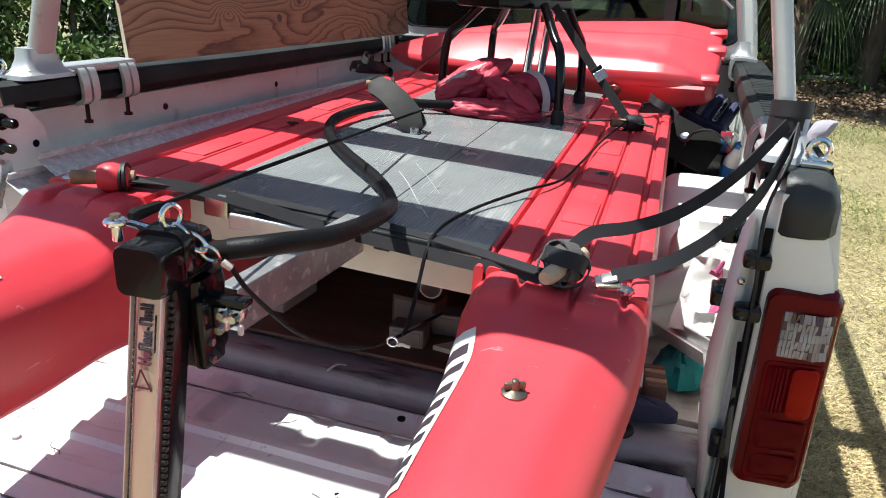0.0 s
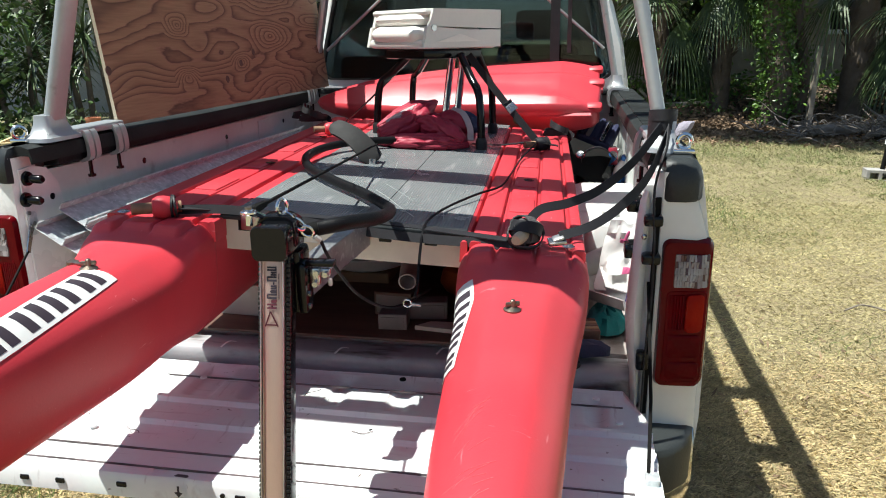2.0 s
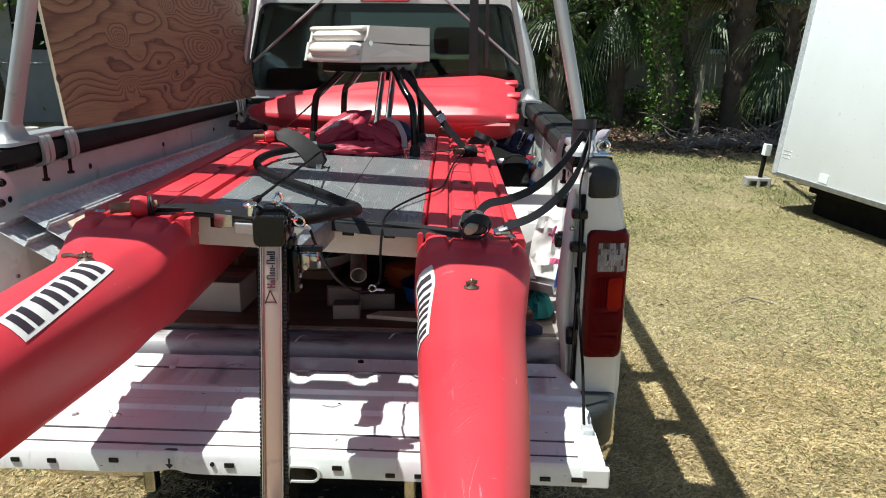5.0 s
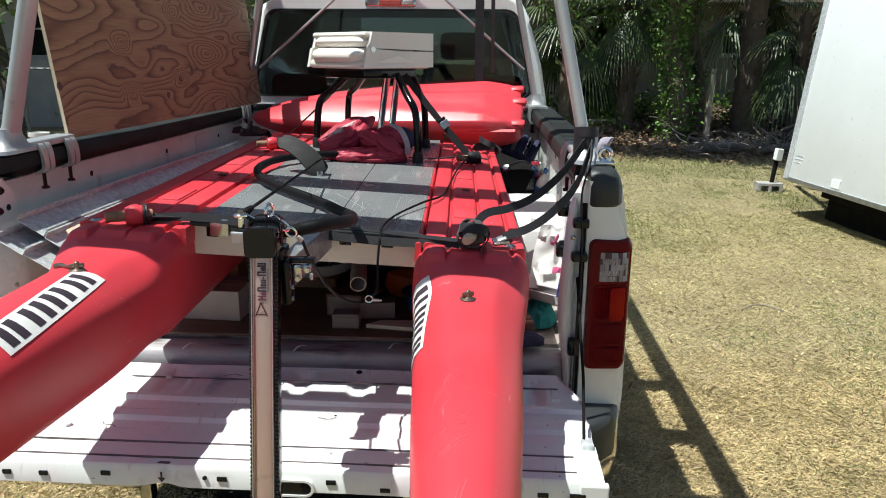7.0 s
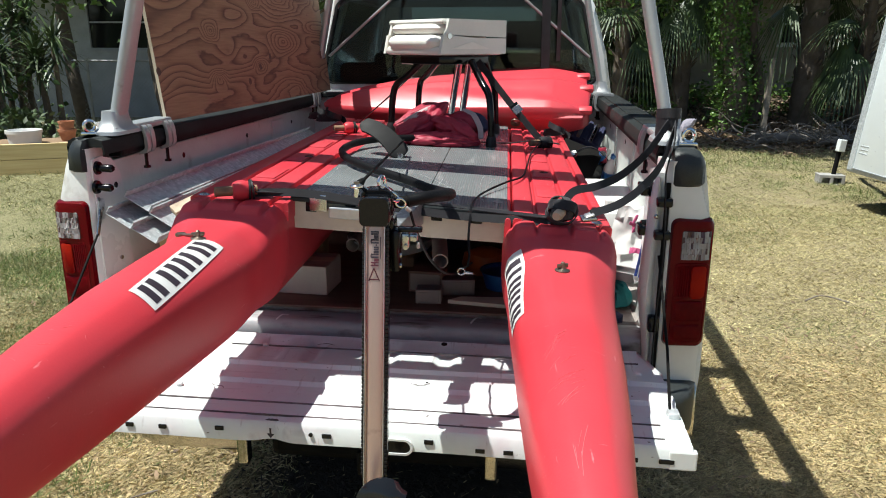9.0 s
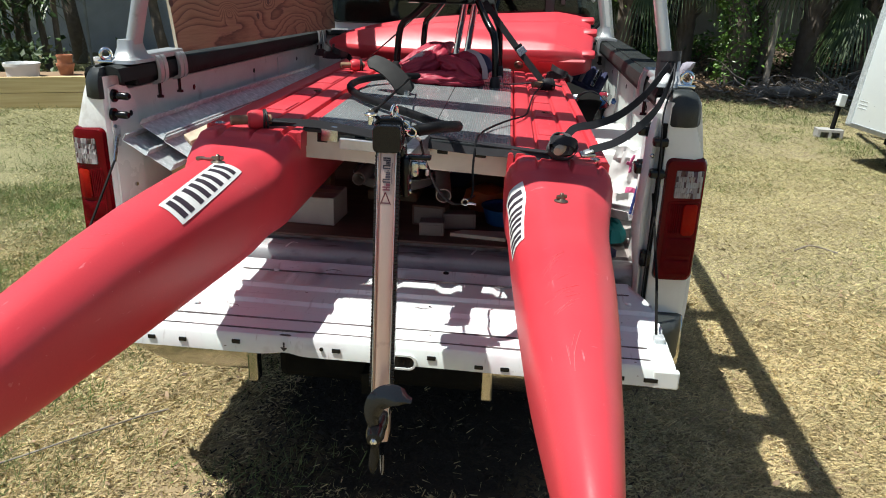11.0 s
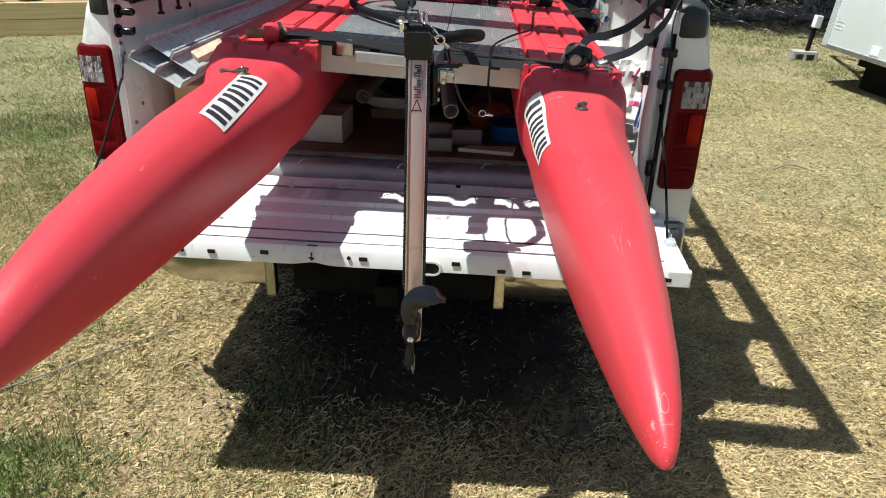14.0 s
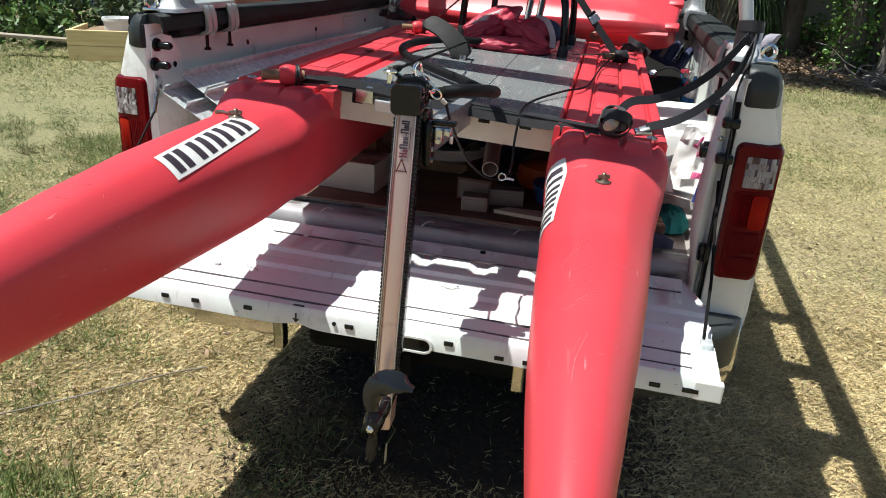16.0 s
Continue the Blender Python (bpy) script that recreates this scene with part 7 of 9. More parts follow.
def hollow_block(label, x, y, z, w, d, h, turn, material):
    t = thing("offcut_block", label, "block", pose(x, y, z, 0, 0, turn), group="offcuts under the deck")
    part("block", one_box(-w / 2, w / 2, -d / 2, d / 2, 0, h, 0.004), material, t)
    part("end_face", one_box(-w / 2 + 0.008, w / 2 - 0.008, -d / 2 - 0.002, -d / 2, 0.008, h - 0.008, 0.001, seg=1), GREYBLOCK, t)


hollow_block("grey block of moulding on the bed floor", 0.150, 0.150, MZ, 0.085, 0.06, 0.048, 4, GREYBLOCK)
hollow_block("grey block of moulding behind another", 0.235, 0.245, MZ, 0.115, 0.06, 0.055, 8, GREYBLOCK)
hollow_block("brown block under the pipe", 0.13, 0.27, MZ, 0.12, 0.08, 0.075, -6, BROWNW)
tagged(part("cream_offcut", prism(B(), [(-0.09, -0.02), (0.10, -0.045), (0.11, 0.03), (-0.05, 0.02)], 0, 0.012, pose(0.305, 0.155, MZ, 0, 0, 0)), CREAM, None, "flat cream offcut on the bed floor"), category="offcut")
tagged(part("life_vest", loft(B(), [[Vector((0.315 + rx * math.cos(TAU * i / 16), 0.50 + ry * math.sin(TAU * i / 16), z + 0.01 * noise.noise(Vector((i, z * 20, 0))))) for i in range(16)] for z, rx, ry in ((MZ, 0.07, 0.06), (0.98, 0.09, 0.07), (1.02, 0.08, 0.06), (1.04, 0.03, 0.03))]), ORANGE, None, "orange bundle stowed under the deck", True), category="bundle")
tagged(part("blue_tub", lathe(B(), [(0.07, 0), (0.085, 0.06), (0.09, 0.062), (0.08, 0.05), (0.02, 0.045)], 24, pose(0.395, 0.335, MZ)), BLUEP, None, "small blue plastic tub", True), category="tub")
tagged(part("dark_bag", loft(B(), [[Vector((-0.0 + rx * math.cos(TAU * i / 16), 0.9 + ry * math.sin(TAU * i / 16), z)) for i in range(16)] for z, rx, ry in ((MZ, 0.25, 0.16), (1.02, 0.30, 0.2), (1.12, 0.26, 0.16), (1.16, 0.1, 0.06))]), NAVY, None, "dark bag stowed under the deck", True), category="bag")
for x, y, a in ((-0.315, -0.025, 50), (0.02, -0.02, 60), (0.30, 0.02, 20)):
    tagged(part("cable_tie", ribbon(B(), curve([(x, y, FLOOR + 0.002), (x + 0.015, y + 0.02, FLOOR + 0.012), (x + 0.03, y + 0.035, FLOOR + 0.006)], 3), (1, -0.6, 0), 0.006, 0.0015), JUG, None, "small white plastic tie lying on the bed sill"), category="tie")


# ---- things beside the other hull ----
def side_clutter():
    channel("aluminium_angle", "short bright aluminium angle lying on the clutter", (0.715, 0.31, 1.02), (0.825, 0.13, 1.05), 0.05, 0.03, MILL, 10, "angle")
    bm = B()
    rings = []
    for j in range(8):
        f = j / 7
        ring = []
        for i in range(20):
            a = TAU * i / 20
            q = (1 - f * f) ** 0.5 if f < 1 else 0.02
            k = 1 + 0.25 * noise.noise(Vector((math.cos(a) * 2, math.sin(a) * 2, 5)))
            ring.append(Vector((0.765 + 0.062 * math.cos(a) * q * k, 0.275 + 0.085 * math.sin(a) * q * k, FLOOR + 0.012 + 0.06 * f * (1 + 0.5 * noise.noise(Vector((i * 0.7, j, 1)))))))
        rings.append(ring)
    loft(bm, rings)
    tagged(part("cloth", bm, TEAL, None, "crumpled teal cloth on the bed floor", True), category="cloth")
    st = thing("magazine_stack", "small stack of brown slatted packets", "stack", pose(0.715, 0.155, FLOOR + 0.012, 0, 0, 8))
    for k in range(5):
        part("packet", one_box(-0.022, 0.022, -0.05 + 0.02 * k, -0.034 + 0.02 * k, 0, 0.050, 0.002), KRAFT if k % 2 else BROWNW, st)
    tagged(part("cloth", loft(B(), [[Vector((0.70 + 0.07 * math.cos(TAU * i / 16) * q, 0.065 + 0.03 * math.sin(TAU * i / 16) * q, FLOOR + z + 0.008 * noise.noise(Vector((i, z * 50, 0))))) for i in range(16)] for z, q in ((0.012, 1), (0.03, 1), (0.045, 0.7), (0.05, 0.1))]), NAVY, None, "navy cloth on the bed floor", True), category="cloth")
    tagged(part("white_panel", one_box(-0.03, 0.03, -0.06, 0.06, 0, 0.004, 0.001, m=pose(0.66, 0.17, 1.0, 25, 18, 12)), JUG, None, "small white plastic panel"), category="panel")
    tagged(part("black_ring", tube(B(), [(0.655 + 0.03 * math.cos(TAU * i / 18), -0.0 + 0.025 * math.sin(TAU * i / 18), FLOOR + 0.008) for i in range(19)], 0.007, 8, False), RUBBER, None, "black rubber ring on the bed sill", True), category="ring")
    pipe("white plastic elbow pipe beside the hull", (0.60, 0.40, 1.02), (0.80, 0.55, 1.08), 0.04)
    pipe("white plastic pipe beside the hull", (0.59, 0.32, 0.99), (0.78, 0.50, 1.0), 0.038)
    tagged(part("jug", loft(B(), [[Vector((0.785 + x, 0.66 + y, z)) for x, y in rounded(-0.085 * k, 0.085 * k, -0.07 * k, 0.07 * k, 0.03 * k, 4)] for z, k in ((FLOOR + 0.012, 0.95), (0.96, 1.0), (1.12, 1.0), (1.16, 0.8), (1.175, 0.35), (1.20, 0.33), (1.201, 0.02))]), JUG, None, "white plastic jug beside the wheel arch", True), category="jug")
    # tote bag with small things
    bag = thing("tote_bag", "black open bag with bottles and tackle inside", "bag", pose(0.765, 1.80, FLOOR + 0.012, 0, 0, 6))
    part("bag_body", loft(B(), [[Vector((x, y, z)) for x, y in rounded(-0.10 * k, 0.10 * k, -0.13 * k, 0.13 * k, 0.04, 4)] for z, k in ((0, 0.9), (0.02, 1.0), (0.20, 1.05), (0.24, 1.0), (0.235, 0.9), (0.18, 0.85))]), BLACKP, bag, "black nylon bag", True)
    part("handle", ribbon(B(), curve([(-0.09, -0.13, 0.22), (-0.08, -0.14, 0.30), (0.0, -0.13, 0.33), (0.08, -0.14, 0.27), (0.09, -0.13, 0.22)], 4), (0, 1, 0.1), 0.03, 0.003), WEB, bag, "black carrying handle", True)
    bt = thing("water_bottle", "clear blue-capped water bottle", "bottle", pose(0.855, 1.70, 1.045, 20, 10, 0))
    part("bottle", lathe(B(), [(0.03, 0), (0.033, 0.02), (0.033, 0.13), (0.02, 0.165), (0.013, 0.175), (0.013, 0.19)], 18), LENSCLEAR, bt, "", True)
    part("label_band", lathe(B(), [(0.0335, 0.05), (0.0337, 0.05), (0.0337, 0.11), (0.0335, 0.11)], 18), BLUEP, bt, "blue label")
    part("cap", lathe(B(), [(0.015, 0.186), (0.015, 0.205), (0.012, 0.207)], 14), BLUEP, bt, "blue cap", True)
    pb = thing("tackle_box", "dark red and blue tackle box with clear trays", "box", pose(0.740, 2.06, 1.235, 30, 22, -8))
    part("box_body", one_box(-0.075, 0.11, -0.09, 0.09, 0, 0.10, 0.012), NAVY, pb, "dark blue box")
    part("box_end", one_box(-0.115, -0.077, -0.088, 0.088, 0.004, 0.104, 0.010), MAROON, pb, "dark red end cover")
    for k in range(5):
        part("tray_rib", one_box(-0.068 + 0.036 * k, -0.046 + 0.036 * k, -0.085, 0.085, 0.10, 0.112, 0.004), STEEL if k == 3 else GREYBLOCK if k % 2 else NAVY, pb)
    tagged(part("crate", one_box(0.62, 0.87, 1.95, 2.32, FLOOR + 0.012, 1.195, 0.01), DARKMETAL, None, "dark crate under the tackle box"), category="crate")
    tagged(part("dark_board", one_box(-0.11, 0.10, -0.10, 0.10, -0.004, 0.004, 0.002, m=pose(0.715, 1.66, 1.205, 38, 20, -10)), DARKMETAL, None, "flat dark board leaning on the open bag"), category="board")
    rc = random.Random(8)
    for k in range(11):
        x, y = 0.655 + 0.19 * rc.random(), 1.68 + 0.28 * rc.random()
        m = pose(x, y, 1.165 + 0.02 * rc.random(), rc.uniform(-35, 35), rc.uniform(-50, 50), rc.uniform(0, 90))
        can = thing("drink_can", "small printed drink can in the open bag", "can", m, group="cans in the bag")
        part("can_body", lathe(B(), [(0.018, 0), (0.021, 0.006), (0.021, 0.074), (0.017, 0.082)], 14), (NAVY, MAROON, STEEL, BLUEP)[k % 4], can, "", True)
        part("can_lid", lathe(B(), [(0.017, 0.082), (0.017, 0.084), (0.013, 0.083)], 14), STEEL, can, "bright lid", True)
    bag2 = thing("plastic_bag", "crumpled white plastic bag with pink print against the bed wall", "bag", pose(0.812, 0.30, 1.05, 0, 0, -18))
    rows = []
    for j in range(13):
        row = []
        for i in range(13):
            u, v = -0.075 + 0.15 * i / 12, 0.20 * j / 12
            q = Vector((u * 22, v * 22, 3))
            row.append(Vector((u * (1 - 0.35 * (j / 12) ** 2), 0.028 * noise.noise(q) + 0.018 * abs(noise.noise(q * 2.3)) - 0.05 * (1 - j / 12) ** 2, v + 0.012 * noise.noise(q + Vector((9, 0, 0))))))
        rows.append(row)
    bm = B()
    vs = [[bm.verts.new(p) for p in row] + [bm.verts.new(p + Vector((0, 0.03, 0))) for p in row[::-1]] for row in rows]
    for a, b in zip(vs, vs[1:]):
        for i in range(len(a)):
            bm.faces.new((a[i], a[(i + 1) % len(a)], b[(i + 1) % len(a)], b[i]))
    bm.faces.new(vs[0]), bm.faces.new(vs[-1])
    part("bag_film", bm, JUG, bag2, "", True)
    for i, j, w, h in ((6, 3, 3, 1), (6, 7, 1, 2), (9, 5, 1, 3)):
        bm = B()
        for a in range(i, i + w):
            for b in range(j, min(j + h, 12)):
                bm.faces.new([bm.verts.new(p + Vector((0, -0.0012, 0))) for p in (rows[b][a], rows[b][a + 1], rows[b + 1][a + 1], rows[b + 1][a])])
        bmesh.ops.remove_doubles(bm, verts=bm.verts[:], dist=1e-5)
        part("print_patch", bm, PINKPRINT, bag2, "pink printed patch")
    # bungee cords
    for k, (a, b) in enumerate((((0.872, 0.10, 1.485), (0.822, 0.14, 1.06)), ((0.868, 0.11, 1.485), (0.812, 0.155, 1.06)))):
        tagged(part("bungee_cord", tube(B(), [a, b], 0.0045, 6), BLUEROPE, None, "thin blue bungee cord hooked to the bed rail", True), category="cord")
    fl = thing("fishing_lure", "pink plastic clip hanging on a cord", "clip", pose(0.80, 0.20, 1.22, 10, 20, 0))
    part("lure_body", tube(B(), [(0, 0, 0), (0, 0, 0.022), (0, 0, 0.032)], [0.004, 0.005, 0.003], 8), PINKPRINT, fl, "", True)
    part("lure_wing", one_box(-0.012, 0.010, -0.002, 0.002, -0.008, 0.003, 0.001), PINKPRINT, fl)


side_clutter()

# ---- trailer ----
def trailer():
    t = thing("cargo_trailer", "white enclosed cargo trailer with riveted sides", "trailer", pose(4.045, 6.62, 0, 0, 6, 7.5))
    # x: away from its near side, y: forward
    body = part("body", one_box(0.0, 2.2, -6.0, 0.0, 0.42, 2.75, 0.03), TRAILERW, t, "white aluminium box body", True)
    part("bottom_trim", one_box(-0.012, 2.212, -6.01, 0.012, 0.40, 0.45, 0.006), MILL, body, "bright aluminium bottom trim")
    for y in (-0.0, ):
        part("corner_trim", one_box(-0.014, 0.05, -0.085, 0.014, 0.42, 2.75, 0.006), GALV, body, "bright corner trim")
    for y in (-0.41, -0.82, -1.23, -1.64, -2.05, -2.46, -2.87, -3.28):
        for k in range(14):
            part("rivet", lathe(B(), [(0.0045, 0), (0.004, 0.002), (0.001, 0.003)], 8, pose(-0.0005, y, 0.52 + 0.16 * k, 0, -90, 0)), MILL, body)
    for z in (0.62, 0.66, 0.70):
        part("vent_slot", one_box(-0.004, 0.002, -0.28, -0.12, z, z + 0.012, 0.003, seg=1), GALV, body)
    part("hinge_plate", one_box(-0.012, 0.002, -1.05, -0.90, 0.47, 0.56, 0.004), TRAILERW, body)
    part("underframe", one_box(0.30, 2.1, -5.9, -0.30, 0.28, 0.40, 0.01), DARKMETAL, t, "dark steel underframe")
    # added dark sheet, not a trailer part: paints the shade underneath
    part("skirt", one_box(0.34, 0.42, -5.6, -0.40, 0.05, 0.40, 0.01), DARKMETAL, t, "dark sheet standing in for shade under the trailer")
    for s in (0.5, 1.7):
        part("tongue_beam", tube(B(), [(s, -0.1, 0.40), (1.1, 1.75, 0.40)], 0.04, 4), DARKMETAL, t, "dark steel tongue")
    jack = part("tongue_jack", tube(B(), [(0.62, 1.35, 0.13), (0.62, 1.35, 0.66)], 0.030, 12), DARKMETAL, t, "dark tongue jack with a white box", True)
    part("jack_box", one_box(0.57, 0.66, 1.28, 1.37, 0.50, 0.66, 0.01), TRAILERW, jack, "white plastic jack box")
    part("tongue_box", one_box(0.72, 1.4, 0.25, 0.6, 0.42, 0.85, 0.02), DARKMETAL, t, "dark tool box")
    for y in (-2.6, -3.5):
        m = pose(0.05, y, 0.34, 0, 90, 0)
        part("wheel", lathe(B(), [(0.16, -0.09), (0.30, -0.1), (0.335, -0.07), (0.34, 0), (0.335, 0.07), (0.30, 0.1), (0.16, 0.09)], 28, m), RUBBER, t, "black trailer wheel", True)
    blk = thing("concrete_block", "grey concrete block under the trailer jack", "block", Matrix.Translation(Vector((t.matrix_world @ Vector((0.60, 1.35, 0.0))).to_tuple()[:2] + (0.0,))) @ pose(0, 0, 0, 0, 0, -4))
    bm = B()
    for x in (-0.14, 0.0, 0.14):
        box(bm, x - 0.02, x + 0.02, -0.10, 0.10, -0.03, 0.13, 0.004)
    for z in (-0.03, 0.09):
        box(bm, -0.16, 0.16, -0.099, 0.099, z, z + 0.039, 0.004)
    box(bm, -0.15, 0.15, 0.02, 0.05, -0.02, 0.12, 0.0)
    part("block_shell", bm, CONCRETE, blk)


trailer()


# ---- plants ----
def leaf_soup(name, material, label, centres, size, rnd, parent=None, flat=0.0):
    """Many small pointed leaves round the given centres."""
    verts, faces = [], []
    for c, s in centres:
        d = Vector((rnd.gauss(0, 1), rnd.gauss(0, 1), rnd.gauss(0, 1) * (1 - flat) - 0.15)).normalized()
        w = d.orthogonal().normalized()
        w.rotate(Matrix.Rotation(rnd.random() * TAU, 3, d))
        n = d.cross(w)
        l = s * rnd.uniform(0.7, 1.3)
        k = len(verts)
        verts += [c, c + d * l * 0.45 + w * l * 0.28 + n * l * 0.06, c + d * l, c + d * l * 0.45 - w * l * 0.28 + n * l * 0.06]
        faces += [(k, k + 1, k + 2), (k, k + 2, k + 3)]
    return soup(name, verts, faces, material, parent, label)


def fan_frond(verts, faces, base, way, length, rnd, droop=0.5, blades=22, spread=150):
    """One fan-shaped palm leaf: a stalk and a fan of narrow folded blades."""
    way = way.normalized()
    side = way.cross(Vector((0, 0, 1)))
    side = side.normalized() if side.length > 1e-3 else Vector((1, 0, 0))
    up = side.cross(way)
    stalk = [base + way * length * 0.55 * t + Vector((0, 0, -droop * length * 0.18 * t * t)) for t in (0, 0.5, 1)]
    for a, b in zip(stalk, stalk[1:]):
        k = len(verts)
        verts += [a - side * 0.012, a + side * 0.012, b + side * 0.01, b - side * 0.01]
        faces.append((k, k + 1, k + 2, k + 3))
    hub = stalk[-1]
    for i in range(blades):
        a = radians(spread * (i / (blades - 1) - 0.5))
        d = way * math.cos(a) + side * math.sin(a)
        l = length * 0.62 * (0.75 + 0.25 * math.cos(a)) * rnd.uniform(0.85, 1.1)
        w = side * math.cos(a) - way * math.sin(a)
        prev = None
        for t, wd in ((0.05, 0.004), (0.4, 0.018), (0.75, 0.012), (1.0, 0.001)):
            c = hub + d * l * t + Vector((0, 0, -droop * l * t ** 2.2)) + up * 0.01
            k = len(verts)
            verts += [c - w * wd, c + w * wd]
            if prev is not None:
                faces.append((prev, prev + 1, k + 1, k))
            prev = k


def palm(name, label, x, y, height, r, rnd, fronds=26, length=1.5, skirt=10, lean=(0, 0), z_crown=None):
    t = thing(name, label, "palm tree", pose(x, y, 0))
    bm = B()
    pts, rs = [], []
    n = 26
    for i in range(n + 1):
        k = i / n
        pts.append(Vector((lean[0] * k * k, lean[1] * k * k, -0.1 + (height + 0.1) * k)))
        rs.append(r * (1.25 - 0.35 * k) * (1.06 if i % 2 else 0.96))
    tube(bm, pts, rs, 14)
    for v in bm.verts:
        v.co += Vector((1, 1, 0.3)) * noise.noise(v.co * 6) * 0.03
    part("trunk", bm, BARK, t, "rough grey-brown palm trunk", True)
    # old leaf stubs
    bm = B()
    for i in range(40):
        a, z = rnd.random() * TAU, height * (0.25 + 0.75 * rnd.random())
        k = z / height
        c = Vector((lean[0] * k * k + math.cos(a) * r, lean[1] * k * k + math.sin(a) * r, z))
        out = Vector((math.cos(a), math.sin(a), 1.0))
        tube(bm, [c, c + out * 0.10, c + out * 0.16], [0.03, 0.022, 0.008], 5)
    tagged(part("leaf_stub", bm, BARK, t, "broken leaf bases"), kind="stuff")
    verts, faces = [], []
    top = Vector((lean[0], lean[1], height))
    for i in range(fronds):
        a = i * 2.4 + rnd.uniform(-0.2, 0.2)
        e = radians(75 - 110 * i / fronds)
        way = Vector((math.cos(a) * math.cos(e), math.sin(a) * math.cos(e), math.sin(e)))
        fan_frond(verts, faces, top, way, length * rnd.uniform(0.8, 1.15), rnd, 0.55)
    for i in range(skirt):
        a = rnd.random() * TAU
        way = Vector((math.cos(a) * 0.7, math.sin(a) * 0.7, -0.55))
        fan_frond(verts, faces, top - Vector((0, 0, rnd.uniform(0.1, 0.5))), way, length * rnd.uniform(0.8, 1.1), rnd, 1.1, 18, 120)
    soup("crown", verts, faces, PALM, t, "green fan-shaped fronds")
    return t


rnd = random.Random(5)
palm("cabbage_palm", "rough-trunked fan palm beside the house wall", 6.05, 13.9, 3.9, 0.23, rnd, 20, 1.6, 4)
palm("cabbage_palm", "fan palm with a brown trunk and drooping fronds", 3.6, 14.2, 3.5, 0.16, rnd, 18, 1.15, 10)
palm("cabbage_palm", "fan palm with hanging fronds in the shade", 6.95, 13.6, 2.65, 0.13, rnd, 14, 1.25, 12)
palm("cabbage_palm", "tall fan palm at the edge of the trees", 9.6, 13.4, 3.2, 0.20, rnd, 26, 1.6, 12)


def vine_tree(name, label, x, y, height, r, rnd, leaves=2600, crown=True, vines=True, dense=70):
    t = thing(name, label, "tree", pose(x, y, 0))
    bm = B()
    pts = [Vector((0.12 * math.sin(k * 0.9), 0.1 * math.cos(k * 1.3) - 0.1, -0.1 + height * k / 10)) for k in range(11)]
    tube(bm, pts, [r * (1.25 - 0.6 * k / 10) for k in range(11)], 12)
    for i in range(7):
        a, k = rnd.random() * TAU, rnd.randint(6, 10)
        b = pts[k]
        out = Vector((math.cos(a), math.sin(a), 0.55))
        tube(bm, [b, b + out * 0.9, b + out * 1.9 + Vector((0, 0, 0.3))], [r * 0.4, r * 0.25, r * 0.08], 7)
    part("trunk", bm, BARK, t, "rough brown trunk and limbs", True)
    if vines:
        c = []
        for i in range(leaves):
            k = rnd.random() ** 0.8 * 10
            j = min(int(k), 9)
            p = pts[j].lerp(pts[j + 1], k - j)
            a = rnd.random() * TAU
            q = r * 1.1 + abs(rnd.gauss(0, 0.10))
            c.append((p + Vector((math.cos(a) * q, math.sin(a) * q, rnd.uniform(-0.1, 0.1))), 0.085))
        leaf_soup("ivy", IVY, "bright green climbing ivy", c, 0.07, rnd, t)
    if crown:
        c = []
        for i in range(36):
            a, e = rnd.random() * TAU, rnd.uniform(-0.4, 1.0)
            q = rnd.uniform(0.7, 2.4)
            m = pts[-1] + Vector((math.cos(a) * q, math.sin(a) * q, e * 1.3 + 0.4))
            for j in range(dense):
                c.append((m + Vector((rnd.gauss(0, 0.38), rnd.gauss(0, 0.38), rnd.gauss(0, 0.26))), 0.17))
        leaf_soup("crown", LEAF, "dense green leaf crown", c, 0.15, rnd, t)
    return t


vine_tree("vine_covered_tree", "tree trunk wrapped in bright green ivy", 4.36, 13.3, 4.6, 0.20, rnd, 5200, dense=34)
vine_tree("shade_tree", "leafy shade tree with a dark trunk", 4.95, 13.9, 4.8, 0.10, rnd, 500, dense=34)
vine_tree("shade_tree", "leafy shade tree near the house", 8.4, 12.6, 4.6, 0.15, rnd, 700)
vine_tree("shade_tree", "leafy shade tree behind the truck", 1.5, 15.6, 4.8, 0.13, rnd, 500, dense=34)
vine_tree("shade_tree", "leafy shade tree beyond the cab", 0.9, 14.5, 4.8, 0.14, rnd, 300, dense=34)
vine_tree("shade_tree", "leafy shade tree at the wood's edge", 11.2, 12.4, 4.8, 0.15, rnd, 300)
vine_tree("shade_tree", "leafy tree over the pale house", -10.9, 13.4, 4.0, 0.12, rnd, 0, True, False)
vine_tree("shade_tree", "leafy tree beside the pale house", -9.4, 13.0, 4.2, 0.13, rnd, 0, True, False)
vine_tree("shade_tree", "low leafy tree shading the pale house", -7.3, 12.7, 2.9, 0.10, rnd, 0, True, False)
vine_tree("shade_tree", "low leafy tree beside the pale wall", -4.6, 13.3, 3.0, 0.10, rnd, 0, True, False)
vine_tree("shade_tree", "leafy tree behind the fence", -6.6, 14.2, 4.4, 0.12, rnd, 0, True, False)
vine_tree("shade_tree", "leafy tree beyond the timber pile", -14.0, 9.5, 4.2, 0.14, rnd, 0, True, False)


